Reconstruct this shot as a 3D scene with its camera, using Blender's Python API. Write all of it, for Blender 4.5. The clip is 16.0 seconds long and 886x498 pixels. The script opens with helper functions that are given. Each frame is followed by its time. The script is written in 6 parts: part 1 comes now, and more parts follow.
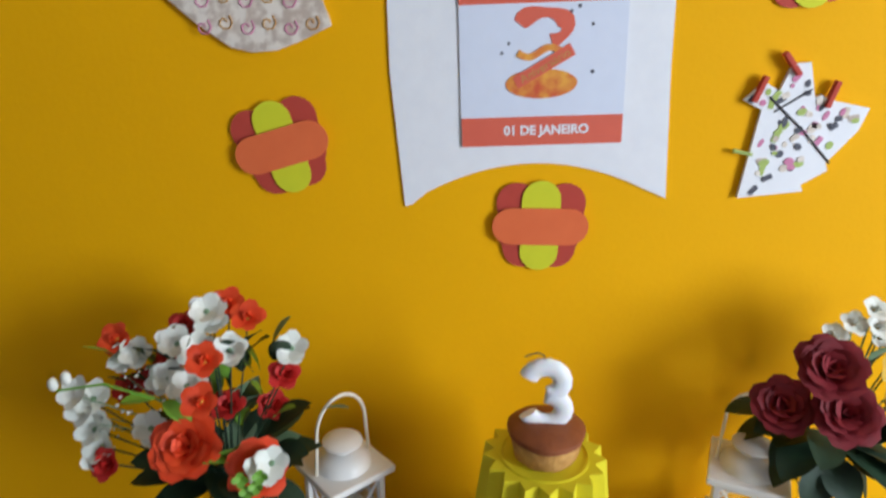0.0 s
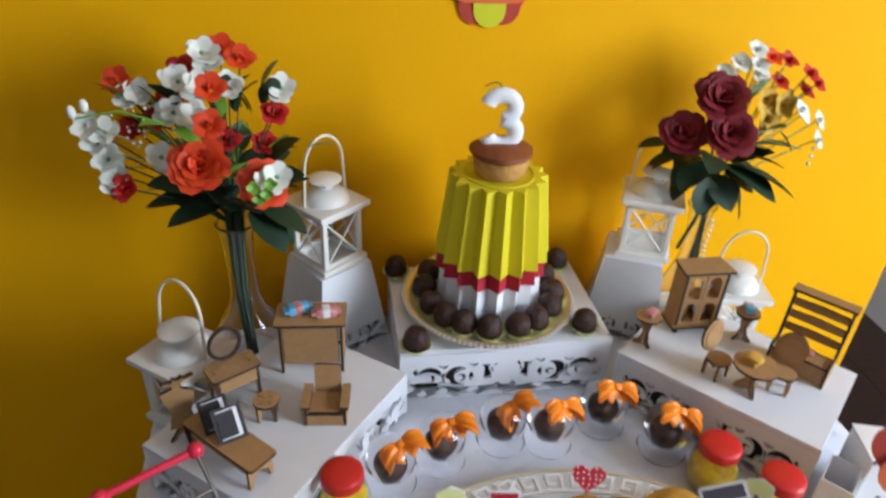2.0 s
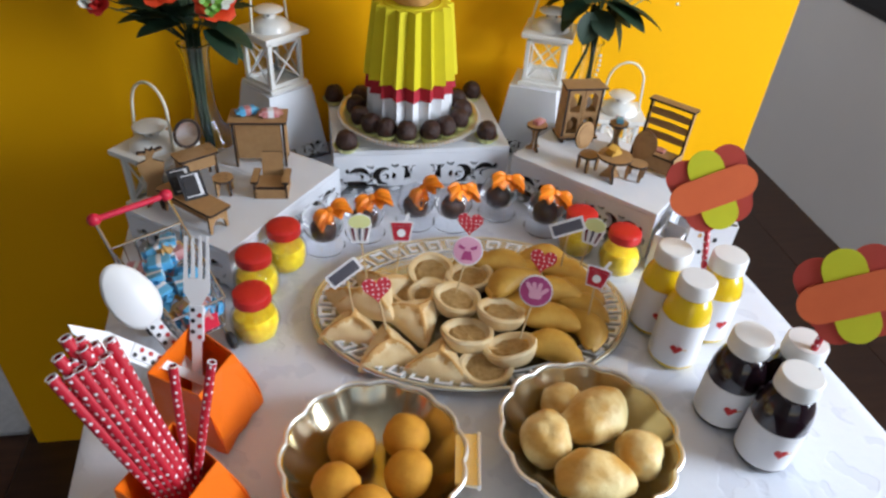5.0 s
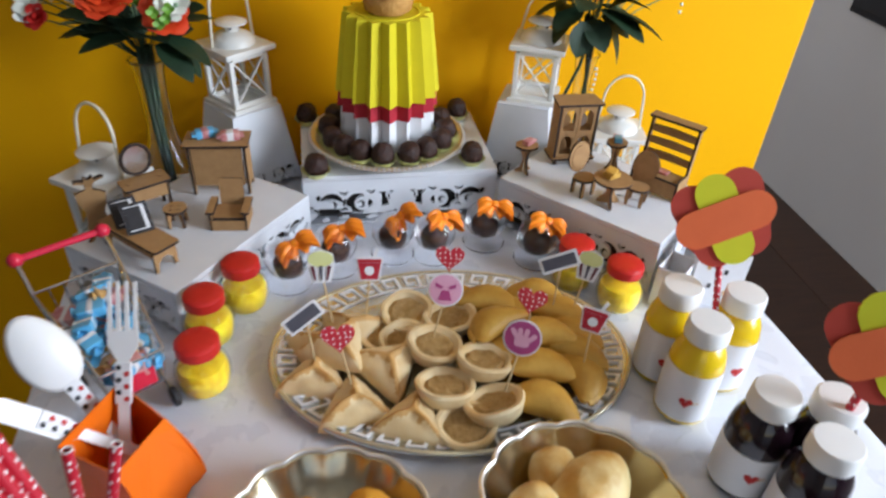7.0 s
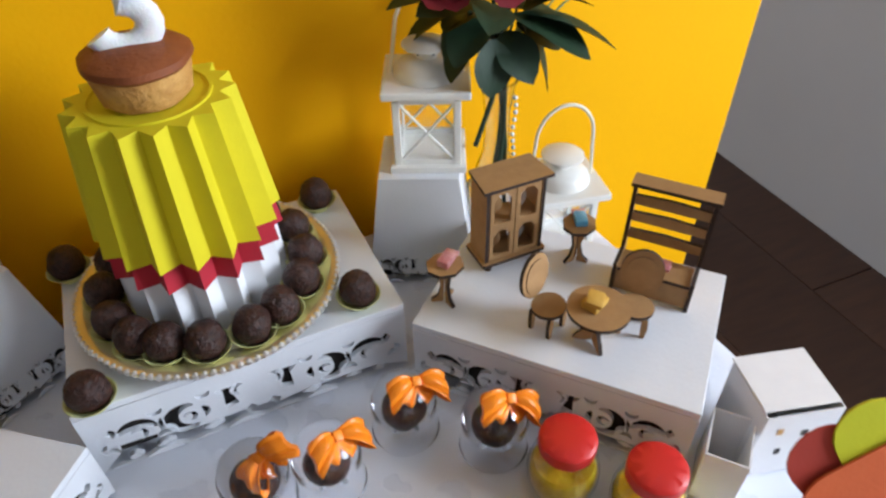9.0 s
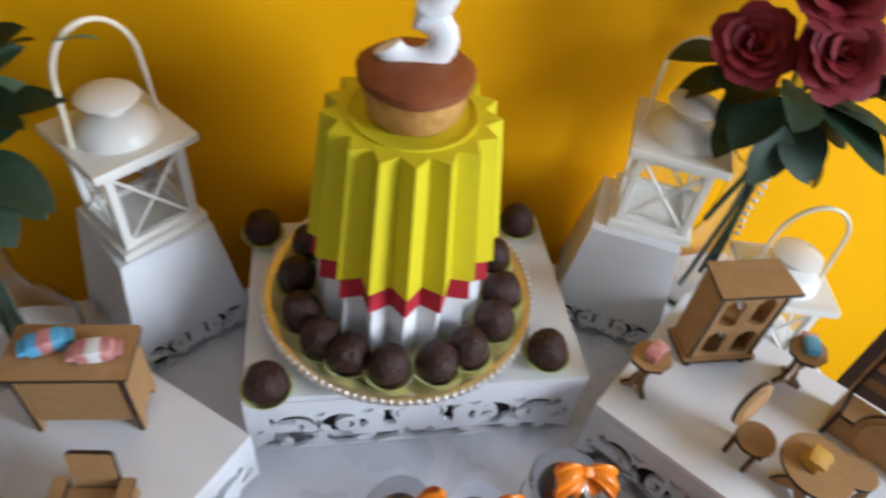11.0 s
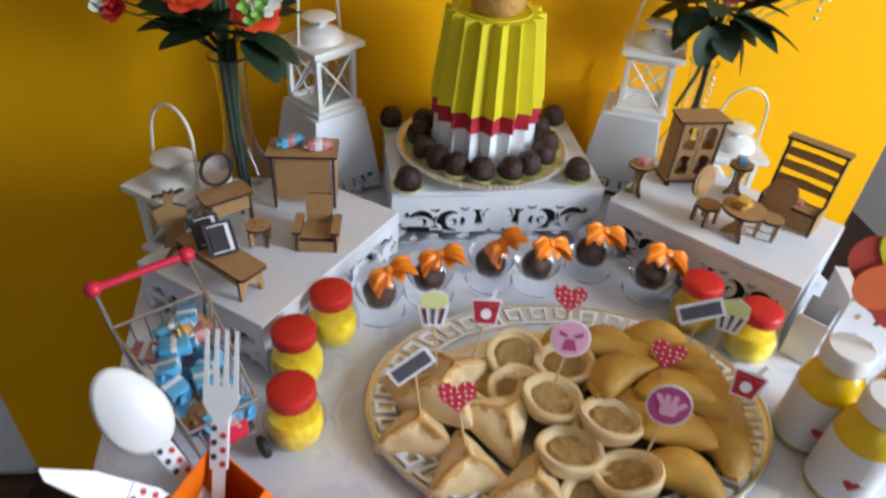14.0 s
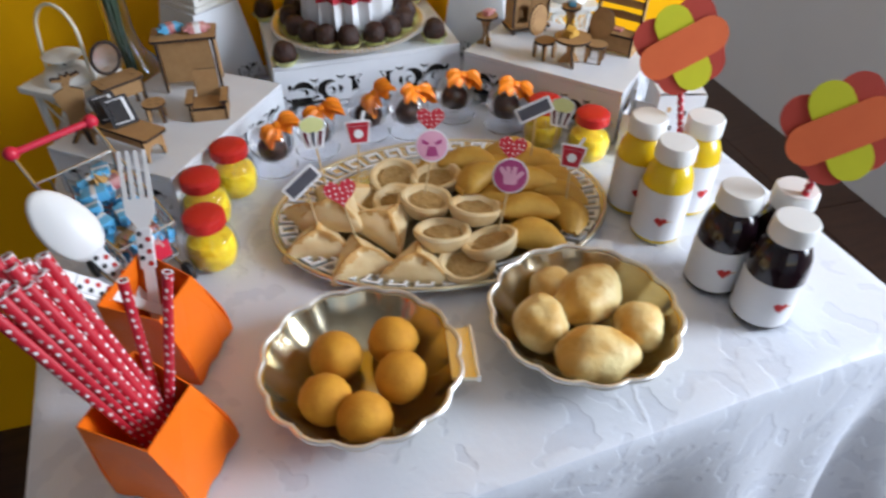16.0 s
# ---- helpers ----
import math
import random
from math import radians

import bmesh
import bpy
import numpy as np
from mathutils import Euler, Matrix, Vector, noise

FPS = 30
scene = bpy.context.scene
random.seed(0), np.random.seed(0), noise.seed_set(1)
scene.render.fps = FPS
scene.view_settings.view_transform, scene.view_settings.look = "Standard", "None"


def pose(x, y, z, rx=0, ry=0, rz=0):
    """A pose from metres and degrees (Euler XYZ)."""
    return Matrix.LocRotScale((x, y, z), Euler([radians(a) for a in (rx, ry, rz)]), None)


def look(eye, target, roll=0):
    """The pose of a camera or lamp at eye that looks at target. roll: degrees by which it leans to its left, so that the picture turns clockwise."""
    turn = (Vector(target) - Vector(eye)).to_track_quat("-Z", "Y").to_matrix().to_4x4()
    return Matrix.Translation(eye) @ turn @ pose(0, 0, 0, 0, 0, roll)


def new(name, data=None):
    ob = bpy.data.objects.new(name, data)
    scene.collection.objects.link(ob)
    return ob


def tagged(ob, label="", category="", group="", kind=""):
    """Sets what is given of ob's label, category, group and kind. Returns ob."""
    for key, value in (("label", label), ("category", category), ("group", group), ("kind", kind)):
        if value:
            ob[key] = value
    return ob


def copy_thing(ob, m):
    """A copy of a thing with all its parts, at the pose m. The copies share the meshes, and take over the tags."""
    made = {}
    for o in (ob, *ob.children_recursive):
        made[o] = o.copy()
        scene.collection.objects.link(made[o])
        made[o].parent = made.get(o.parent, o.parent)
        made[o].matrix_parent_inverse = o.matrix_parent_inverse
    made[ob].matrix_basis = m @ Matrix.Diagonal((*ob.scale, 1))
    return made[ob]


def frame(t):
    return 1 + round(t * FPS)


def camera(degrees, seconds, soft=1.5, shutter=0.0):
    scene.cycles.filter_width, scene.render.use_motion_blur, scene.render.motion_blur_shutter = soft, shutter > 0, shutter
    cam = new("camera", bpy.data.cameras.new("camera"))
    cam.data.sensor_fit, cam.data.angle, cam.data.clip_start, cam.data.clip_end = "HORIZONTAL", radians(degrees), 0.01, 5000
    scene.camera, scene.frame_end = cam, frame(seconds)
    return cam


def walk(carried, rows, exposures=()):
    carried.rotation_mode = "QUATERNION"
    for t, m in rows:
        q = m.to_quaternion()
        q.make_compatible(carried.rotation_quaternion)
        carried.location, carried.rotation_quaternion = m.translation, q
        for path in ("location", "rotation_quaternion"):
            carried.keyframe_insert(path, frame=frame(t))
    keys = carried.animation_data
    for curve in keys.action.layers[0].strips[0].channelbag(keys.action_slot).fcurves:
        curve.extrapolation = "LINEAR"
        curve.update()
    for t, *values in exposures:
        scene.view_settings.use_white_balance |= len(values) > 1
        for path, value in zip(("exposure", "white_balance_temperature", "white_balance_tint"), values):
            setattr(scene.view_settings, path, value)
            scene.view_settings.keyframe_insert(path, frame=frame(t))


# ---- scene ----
cam = camera(66.9, 16.0, 2.5, 0.4)
PATH = [
    (0, (-0.074, -0.586, 1.366), (-0.114, 1.286, 0.661), 0.3),
    (0.5, (-0.101, -0.615, 1.347), (-0.123, 1.213, 0.536), 1.4),
    (1, (-0.123, -0.645, 1.325), (-0.153, 1.142, 0.427), 0.8),
    (1.5, (-0.127, -0.686, 1.332), (-0.036, 1.016, 0.286), 3.6),
    (2, (-0.144, -0.74, 1.294), (0.101, 0.95, 0.253), 2.9),
    (2.5, (-0.161, -0.776, 1.282), (0.166, 0.857, 0.174), 3.2),
    (3, (-0.14, -0.812, 1.285), (0.214, 0.79, 0.14), 5.1),
    (3.5, (-0.109, -0.862, 1.279), (0.251, 0.715, 0.103), 5.7),
    (4, (-0.097, -0.907, 1.268), (0.265, 0.646, 0.061), 5.5),
    (4.2, (-0.097, -0.927, 1.268), (0.252, 0.622, 0.052), 5.6),
    (6.3, (-0.108, -0.988, 1.258), (0.119, 0.601, 0.066), 1.5),
    (6.5, (-0.093, -0.966, 1.254), (0.139, 0.627, 0.067), 1.0),
    (7, (-0.059, -0.897, 1.233), (0.234, 0.694, 0.056), 3.4),
    (7.5, (-0.04, -0.77, 1.22), (0.359, 0.779, 0.019), 1.7),
    (8, (-0.004, -0.652, 1.206), (0.541, 0.819, -0.035), -2.6),
    (8.2, (0.012, -0.62, 1.199), (0.606, 0.825, -0.049), -2.6),
    (10.5, (0.036, -0.433, 1.194), (0.440, 0.901, -0.238), 6.2),
    (11, (-0.033, -0.425, 1.219), (0.247, 0.94, -0.215), 7.9),
    (11.5, (-0.082, -0.453, 1.225), (0.067, 1.012, -0.129), 6.8),
    (12, (-0.124, -0.5, 1.238), (-0.057, 1.026, -0.053), 5.2),
    (12.5, (-0.156, -0.563, 1.241), (-0.078, 0.996, -0.01), 2.6),
    (13, (-0.152, -0.636, 1.234), (0.022, 0.938, 0.012), 2.7),
    (13.5, (-0.15, -0.708, 1.227), (0.096, 0.869, 0.022), 6.1),
    (14, (-0.132, -0.796, 1.22), (0.094, 0.772, -0.001), 4.4),
    (14.5, (-0.121, -0.852, 1.205), (0.089, 0.698, -0.041), 3.2),
    (15, (-0.115, -0.892, 1.204), (0.099, 0.635, -0.07), 0.8),
    (15.5, (-0.127, -0.943, 1.2), (0.164, 0.562, -0.085), -1.8),
    (16, (-0.113, -0.969, 1.195), (0.305, 0.474, -0.125), 0.6),
]
walk(cam, [(t, look(eye, target, roll)) for t, eye, target, roll in PATH], [(0.0, -0.13), (1.5, -0.02), (3.0, -0.02), (16.0, -0.04)])

# ---- world and light ----
WALL_Y, TABLE_Z = 0.03, 0.75
world = bpy.data.worlds.new("world")
world.use_nodes = True
scene.world = world
sky = world.node_tree.nodes.new("ShaderNodeTexSky")
sky.sky_type, sky.sun_disc = "NISHITA", False
sky.sun_elevation, sky.sun_rotation = radians(40), radians(200)
world.node_tree.links.new(sky.outputs["Color"], world.node_tree.nodes["Background"].inputs["Color"])
world.node_tree.nodes["Background"].inputs["Strength"].default_value = 0.1


def area_lamp(name, eye, target, sx, sy, watts, colour):
    data = bpy.data.lights.new(name, "AREA")
    data.shape, data.size, data.size_y, data.energy, data.color = "RECTANGLE", sx, sy, watts, colour
    ob = new(name, data)
    ob.matrix_world = look(eye, target)
    return ob


# daylight through the window in the right-hand wall, then two added fill lamps
area_lamp("window_daylight", (1.49, -1.05, 1.40), (0.0, -0.45, 1.15), 0.7, 0.95, 50, (0.80, 0.895, 1.03))
# unseen fill lamp added behind the viewpoint to lift the front
area_lamp("front_fill", (0.1, -2.95, 1.25), (0.0, 0.0, 0.9), 1.6, 2.0, 1.2, (0.80, 0.90, 1.0))
# unseen lamp added behind the partition, only to brighten the grey wall
area_lamp("grey_wall_fill", (-0.2, 2.5, 1.6), (1.5, 0.6, 0.6), 1.2, 1.2, 34, (0.90, 0.95, 1.0))


# ---- materials ----
def nodes_of(name):
    m = bpy.data.materials.new(name)
    m.use_nodes = True
    return m, m.node_tree, m.node_tree.nodes["Principled BSDF"]


def mat(name, a, b=None, scale=40.0, rough=0.5, metal=0.0, bump=0.0, bump_scale=None, contrast=1.0, detail=4.0,
        random_piece=0.0, stretch=(1, 1, 1), trans=0.0, ior=1.45, coat=0.0, subsurface=0.0):
    """A surface of two mingled colours with grain and fine relief."""
    m, tree, bsdf = nodes_of(name)
    b = b or tuple(c * 0.86 for c in a)
    link = tree.links.new
    coord = tree.nodes.new("ShaderNodeTexCoord")
    mapping = tree.nodes.new("ShaderNodeMapping")
    mapping.inputs["Scale"].default_value = stretch
    link(coord.outputs["Object"], mapping.inputs["Vector"])
    tex = tree.nodes.new("ShaderNodeTexNoise")
    tex.inputs["Scale"].default_value, tex.inputs["Detail"].default_value = scale, detail
    link(mapping.outputs["Vector"], tex.inputs["Vector"])
    ramp = tree.nodes.new("ShaderNodeValToRGB")
    half = 0.28 / contrast
    ramp.color_ramp.elements[0].position, ramp.color_ramp.elements[1].position = 0.5 - half, 0.5 + half
    ramp.color_ramp.elements[0].color, ramp.color_ramp.elements[1].color = (*b, 1), (*a, 1)
    link(tex.outputs["Fac"], ramp.inputs["Fac"])
    out = ramp.outputs["Color"]
    if random_piece:
        info = tree.nodes.new("ShaderNodeObjectInfo")
        hsv = tree.nodes.new("ShaderNodeHueSaturation")
        rng = tree.nodes.new("ShaderNodeMapRange")
        rng.inputs["To Min"].default_value, rng.inputs["To Max"].default_value = 1 - random_piece, 1 + random_piece
        link(info.outputs["Random"], rng.inputs["Value"])
        link(rng.outputs["Result"], hsv.inputs["Value"])
        link(out, hsv.inputs["Color"])
        out = hsv.outputs["Color"]
    link(out, bsdf.inputs["Base Color"])
    bsdf.inputs["Roughness"].default_value, bsdf.inputs["Metallic"].default_value = rough, metal
    bsdf.inputs["Transmission Weight"].default_value, bsdf.inputs["IOR"].default_value = trans, ior
    bsdf.inputs["Coat Weight"].default_value = coat
    if subsurface:
        bsdf.inputs["Subsurface Weight"].default_value = subsurface
        bsdf.inputs["Subsurface Radius"].default_value = (0.01, 0.006, 0.003)
        bsdf.inputs["Subsurface Scale"].default_value = 0.3
    if bump:
        fine = tree.nodes.new("ShaderNodeTexNoise")
        fine.inputs["Scale"].default_value, fine.inputs["Detail"].default_value = bump_scale or scale * 3, 5.0
        link(mapping.outputs["Vector"], fine.inputs["Vector"])
        node = tree.nodes.new("ShaderNodeBump")
        node.inputs["Strength"].default_value, node.inputs["Distance"].default_value = bump, 0.002
        link(fine.outputs["Fac"], node.inputs["Height"])
        link(node.outputs["Normal"], bsdf.inputs["Normal"])
    return m


def polka_mat(name, ground, dots, per_metre, radius=0.0):
    """Small round dots in rows on a plain ground; on a tube of that radius the rows run round it."""
    m, tree, bsdf = nodes_of(name)
    link = tree.links.new
    coord = tree.nodes.new("ShaderNodeTexCoord")
    split = tree.nodes.new("ShaderNodeSeparateXYZ")
    join = tree.nodes.new("ShaderNodeCombineXYZ")
    link(coord.outputs["Object"], split.inputs["Vector"])
    if radius:
        angle = tree.nodes.new("ShaderNodeMath")
        angle.operation = "ARCTAN2"
        link(split.outputs["Y"], angle.inputs[0])
        link(split.outputs["X"], angle.inputs[1])
        along = tree.nodes.new("ShaderNodeMath")
        along.operation = "MULTIPLY"
        along.inputs[1].default_value = radius
        link(angle.outputs["Value"], along.inputs[0])
        link(along.outputs["Value"], join.inputs["X"])
        link(split.outputs["Z"], join.inputs["Y"])
    else:
        link(split.outputs["X"], join.inputs["X"])
        link(split.outputs["Y"], join.inputs["Y"])
    vor = tree.nodes.new("ShaderNodeTexVoronoi")
    vor.voronoi_dimensions = "2D"
    vor.inputs["Scale"].default_value, vor.inputs["Randomness"].default_value = per_metre, 0.35
    link(join.outputs["Vector"], vor.inputs["Vector"])
    ramp = tree.nodes.new("ShaderNodeValToRGB")
    ramp.color_ramp.interpolation = "CONSTANT"
    ramp.color_ramp.elements[0].color, ramp.color_ramp.elements[1].color = (*dots, 1), (*ground, 1)
    ramp.color_ramp.elements[1].position = 0.19
    link(vor.outputs["Distance"], ramp.inputs["Fac"])
    link(ramp.outputs["Color"], bsdf.inputs["Base Color"])
    bsdf.inputs["Roughness"].default_value = 0.45
    return m


def damask_mat():
    """White cloth woven with large leaves and scrolls, satin on a duller ground."""
    m, tree, bsdf = nodes_of("white_damask")
    link = tree.links.new
    coord = tree.nodes.new("ShaderNodeTexCoord")
    warp = tree.nodes.new("ShaderNodeTexNoise")
    warp.inputs["Scale"].default_value, warp.inputs["Detail"].default_value = 17, 3
    link(coord.outputs["Object"], warp.inputs["Vector"])
    mix = tree.nodes.new("ShaderNodeMix")
    mix.data_type = "VECTOR"
    mix.inputs["Factor"].default_value = 0.11
    link(coord.outputs["Object"], mix.inputs["A"])
    link(warp.outputs["Color"], mix.inputs["B"])
    vor = tree.nodes.new("ShaderNodeTexVoronoi")
    vor.feature, vor.inputs["Scale"].default_value = "SMOOTH_F1", 36
    link(mix.outputs["Result"], vor.inputs["Vector"])
    step = tree.nodes.new("ShaderNodeMapRange")
    step.interpolation_type = "SMOOTHSTEP"
    step.inputs["From Min"].default_value, step.inputs["From Max"].default_value = 0.30, 0.40
    link(vor.outputs["Distance"], step.inputs["Value"])
    figure = step.outputs["Result"]
    ramp = tree.nodes.new("ShaderNodeValToRGB")
    ramp.color_ramp.elements[0].color, ramp.color_ramp.elements[1].color = (0.655, 0.68, 0.755, 1), (0.72, 0.745, 0.815, 1)
    link(figure, ramp.inputs["Fac"])
    link(ramp.outputs["Color"], bsdf.inputs["Base Color"])
    rough = tree.nodes.new("ShaderNodeMapRange")
    rough.inputs["To Min"].default_value, rough.inputs["To Max"].default_value = 0.66, 0.40
    link(figure, rough.inputs["Value"])
    link(rough.outputs["Result"], bsdf.inputs["Roughness"])
    weave = tree.nodes.new("ShaderNodeTexNoise")
    weave.inputs["Scale"].default_value, weave.inputs["Detail"].default_value = 420, 3
    link(coord.outputs["Object"], weave.inputs["Vector"])
    crumple = tree.nodes.new("ShaderNodeTexNoise")
    crumple.inputs["Scale"].default_value, crumple.inputs["Detail"].default_value = 26, 4
    link(coord.outputs["Object"], crumple.inputs["Vector"])
    add = tree.nodes.new("ShaderNodeMath")
    add.operation = "MULTIPLY_ADD"
    add.inputs[1].default_value = 0.18
    link(weave.outputs["Fac"], add.inputs[0])
    link(figure, add.inputs[2])
    more = tree.nodes.new("ShaderNodeMath")
    more.operation = "MULTIPLY_ADD"
    more.inputs[1].default_value = 2.6
    link(crumple.outputs["Fac"], more.inputs[0])
    link(add.outputs["Value"], more.inputs[2])
    bump = tree.nodes.new("ShaderNodeBump")
    bump.inputs["Strength"].default_value, bump.inputs["Distance"].default_value = 0.30, 0.0012
    link(more.outputs["Value"], bump.inputs["Height"])
    link(bump.outputs["Normal"], bsdf.inputs["Normal"])
    return m


YELLOW_PAINT = mat("yellow_wall_paint", (0.90, 0.438, 0.001), (0.85, 0.404, 0.001), 3.0, 0.7, bump=0.12, bump_scale=220)
YELLOW_PAINT.node_tree.nodes["Principled BSDF"].inputs["Specular IOR Level"].default_value = 0.15
GREY_PAINT = mat("grey_wall_paint", (0.58, 0.58, 0.60), (0.53, 0.53, 0.55), 2.0, 0.75, bump=0.1, bump_scale=150)
WHITE_PAINT = mat("white_room_paint", (0.52, 0.51, 0.50), (0.46, 0.45, 0.44), 2.0, 0.8, bump=0.08, bump_scale=150)
CEILING_PAINT = mat("white_ceiling_paint", (0.80, 0.80, 0.79), (0.76, 0.76, 0.75), 2.0, 0.85, bump=0.05, bump_scale=150)
FLOOR_WOOD = mat("dark_floor_wood", (0.060, 0.026, 0.014), (0.032, 0.014, 0.009), 8.0, 0.35, bump=0.1, stretch=(1, 6, 1), random_piece=0.25)
RUG = mat("pale_grey_rug", (0.42, 0.43, 0.45), (0.33, 0.34, 0.36), 60, 0.95, bump=0.5)
DAMASK = damask_mat()
TABLE_WOOD = mat("table_wood", (0.25, 0.14, 0.07), (0.17, 0.09, 0.05), 20, 0.5, stretch=(1, 8, 8))
WHITE_WOOD = mat("white_painted_board", (0.77, 0.79, 0.83), (0.71, 0.73, 0.77), 25, 0.5, bump=0.12, bump_scale=300)
# near-black colour standing in for the shade inside the closed stands
INSIDE_SHADE = mat("dark_backing_for_inside_shade", (0.035, 0.03, 0.028), (0.02, 0.018, 0.017), 40, 0.9)
WHITE_METAL = mat("white_enamelled_tin", (0.80, 0.79, 0.75), (0.75, 0.74, 0.70), 60, 0.32, bump=0.04, coat=0.2)
CREAM_WIRE = mat("cream_enamelled_wire", (0.80, 0.74, 0.60), (0.74, 0.67, 0.52), 80, 0.4)
GLASS = mat("clear_glass", (0.97, 0.98, 0.98), (0.95, 0.97, 0.97), 5, 0.03, trans=1.0, ior=1.45)
PLASTIC_CLEAR = mat("clear_plastic", (0.99, 0.99, 1.0), (0.98, 0.98, 0.99), 5, 0.05, trans=1.0, ior=1.12, coat=0.6)
LIME_PAPER = mat("bright_yellow_card", (0.70, 0.60, 0.012), (0.66, 0.56, 0.010), 60, 0.75, bump=0.1, bump_scale=500)
RED_PAPER = mat("crimson_card", (0.46, 0.018, 0.035), (0.40, 0.014, 0.03), 60, 0.75, bump=0.1, bump_scale=500)
WHITE_PAPER = mat("white_card", (0.82, 0.82, 0.83), (0.77, 0.77, 0.79), 60, 0.75, bump=0.08, bump_scale=500)
ORANGE_PAPER = mat("orange_card", (0.78, 0.155, 0.045), (0.74, 0.14, 0.04), 60, 0.75, bump=0.1, bump_scale=500)
BRICK_PAPER = mat("brick_red_card", (0.50, 0.055, 0.035), (0.45, 0.05, 0.03), 60, 0.75, bump=0.1, bump_scale=500)
CHART_PAPER = mat("lime_green_card", (0.66, 0.66, 0.02), (0.62, 0.62, 0.02), 60, 0.75, bump=0.1, bump_scale=500)
POSTER_BLUE = mat("pale_blue_print", (0.70, 0.74, 0.84), (0.67, 0.71, 0.81), 60, 0.6)
POSTER_RED = mat("salmon_red_print", (0.72, 0.13, 0.075), (0.68, 0.12, 0.07), 60, 0.6)
PRINT_ORANGE = mat("orange_gold_print", (0.80, 0.36, 0.05), (0.62, 0.09, 0.03), 70, 0.6, contrast=2.0)
PATTERN_SCROLL = mat("scroll_patterned_paper", (0.78, 0.70, 0.60), (0.52, 0.42, 0.34), 90, 0.8, contrast=3.0)
PINK_PRINT = mat("pink_print", (0.62, 0.22, 0.36), (0.55, 0.18, 0.30), 60, 0.7)
GREY_PRINT = mat("grey_print", (0.10, 0.10, 0.12), (0.07, 0.07, 0.09), 60, 0.7)
GREEN_PRINT = mat("green_print", (0.42, 0.52, 0.14), (0.32, 0.42, 0.10), 60, 0.7)
SILVER = mat("silver_foil", (0.86, 0.85, 0.83), (0.78, 0.77, 0.75), 50, 0.38, metal=0.8, bump=0.05)
TRAY_METAL = mat("pale_embossed_tray_metal", (0.66, 0.67, 0.66), (0.52, 0.53, 0.50), 70, 0.24, metal=0.85, bump=0.15, bump_scale=260)
# the tray's own metal, coloured near white to paint the shine on its relief
KEY_SHINE = mat("silver_relief_painted_shine", (0.88, 0.89, 0.92), (0.80, 0.81, 0.84), 70, 0.36, metal=0.1, bump=0.15, bump_scale=260)
PALE_GOLD = mat("pale_gilt_metal", (0.84, 0.77, 0.58), (0.74, 0.66, 0.46), 60, 0.28, metal=0.8, bump=0.1)
MAROON_PRINT = mat("dark_maroon_print", (0.14, 0.016, 0.028), (0.10, 0.012, 0.02), 60, 0.6)
BOWL_METAL = mat("aged_gilt_metal", (0.62, 0.55, 0.40), (0.44, 0.37, 0.23), 40, 0.20, metal=0.95, bump=0.05)
CHROME = mat("chrome_wire", (0.7, 0.7, 0.7), (0.6, 0.6, 0.6), 50, 0.2, metal=1.0)
CHOC = mat("chocolate_sprinkles", (0.058, 0.021, 0.014), (0.022, 0.009, 0.007), 260, 0.45, bump=1.0, bump_scale=420, contrast=2.0)
CUP_GREEN = mat("lime_paper_case", (0.70, 0.72, 0.34), (0.62, 0.64, 0.26), 60, 0.7)
CAKE_CRUMB = mat("cupcake_crumb", (0.62, 0.34, 0.10), (0.46, 0.22, 0.055), 90, 0.8, bump=0.8, bump_scale=260, contrast=1.6)
CAKE_TOP = mat("browned_cupcake_top", (0.27, 0.075, 0.02), (0.20, 0.05, 0.014), 80, 0.6, bump=0.4, bump_scale=300)
WAX = mat("white_candle_wax", (0.84, 0.84, 0.84), (0.79, 0.79, 0.80), 60, 0.4, bump=0.3, bump_scale=500, subsurface=0.3)
WICK = mat("burnt_wick", (0.12, 0.10, 0.06), (0.03, 0.03, 0.03), 300, 0.9)
MDF = mat("raw_laser_cut_board", (0.42, 0.24, 0.10), (0.34, 0.185, 0.075), 120, 0.7, bump=0.15, bump_scale=600, random_piece=0.12)
BURNT = mat("burnt_board_edge", (0.045, 0.025, 0.016), (0.025, 0.014, 0.01), 200, 0.8)
RED_CAP = mat("red_plastic_lid", (0.62, 0.022, 0.018), (0.58, 0.02, 0.016), 60, 0.4, bump=0.05)
JELLY = mat("yellow_jelly_sweet", (0.84, 0.66, 0.03), (0.66, 0.42, 0.008), 170, 0.3, bump=0.9, bump_scale=190, contrast=1.6, subsurface=0.2)
WHITE_CAP = mat("white_plastic_cap", (0.80, 0.80, 0.79), (0.77, 0.77, 0.76), 60, 0.4)
JUICE = mat("yellow_juice", (0.80, 0.56, 0.012), (0.76, 0.50, 0.01), 30, 0.25, coat=0.4)
GRAPE = mat("dark_grape_juice", (0.016, 0.006, 0.010), (0.010, 0.004, 0.007), 30, 0.15, coat=0.5)
LABEL_WHITE = mat("white_paper_label", (0.80, 0.80, 0.82), (0.76, 0.76, 0.78), 40, 0.55)
RED_PRINT = mat("red_print", (0.55, 0.03, 0.03), (0.48, 0.025, 0.025), 60, 0.6)
RIBBON = mat("orange_satin_ribbon", (0.95, 0.28, 0.014), (0.86, 0.22, 0.010), 90, 0.36, bump=0.1)
DOUGH_PALE = mat("pale_baked_dough", (0.82, 0.67, 0.41), (0.75, 0.53, 0.25), 55, 0.6, bump=0.3, bump_scale=180, contrast=1.3, random_piece=0.06)
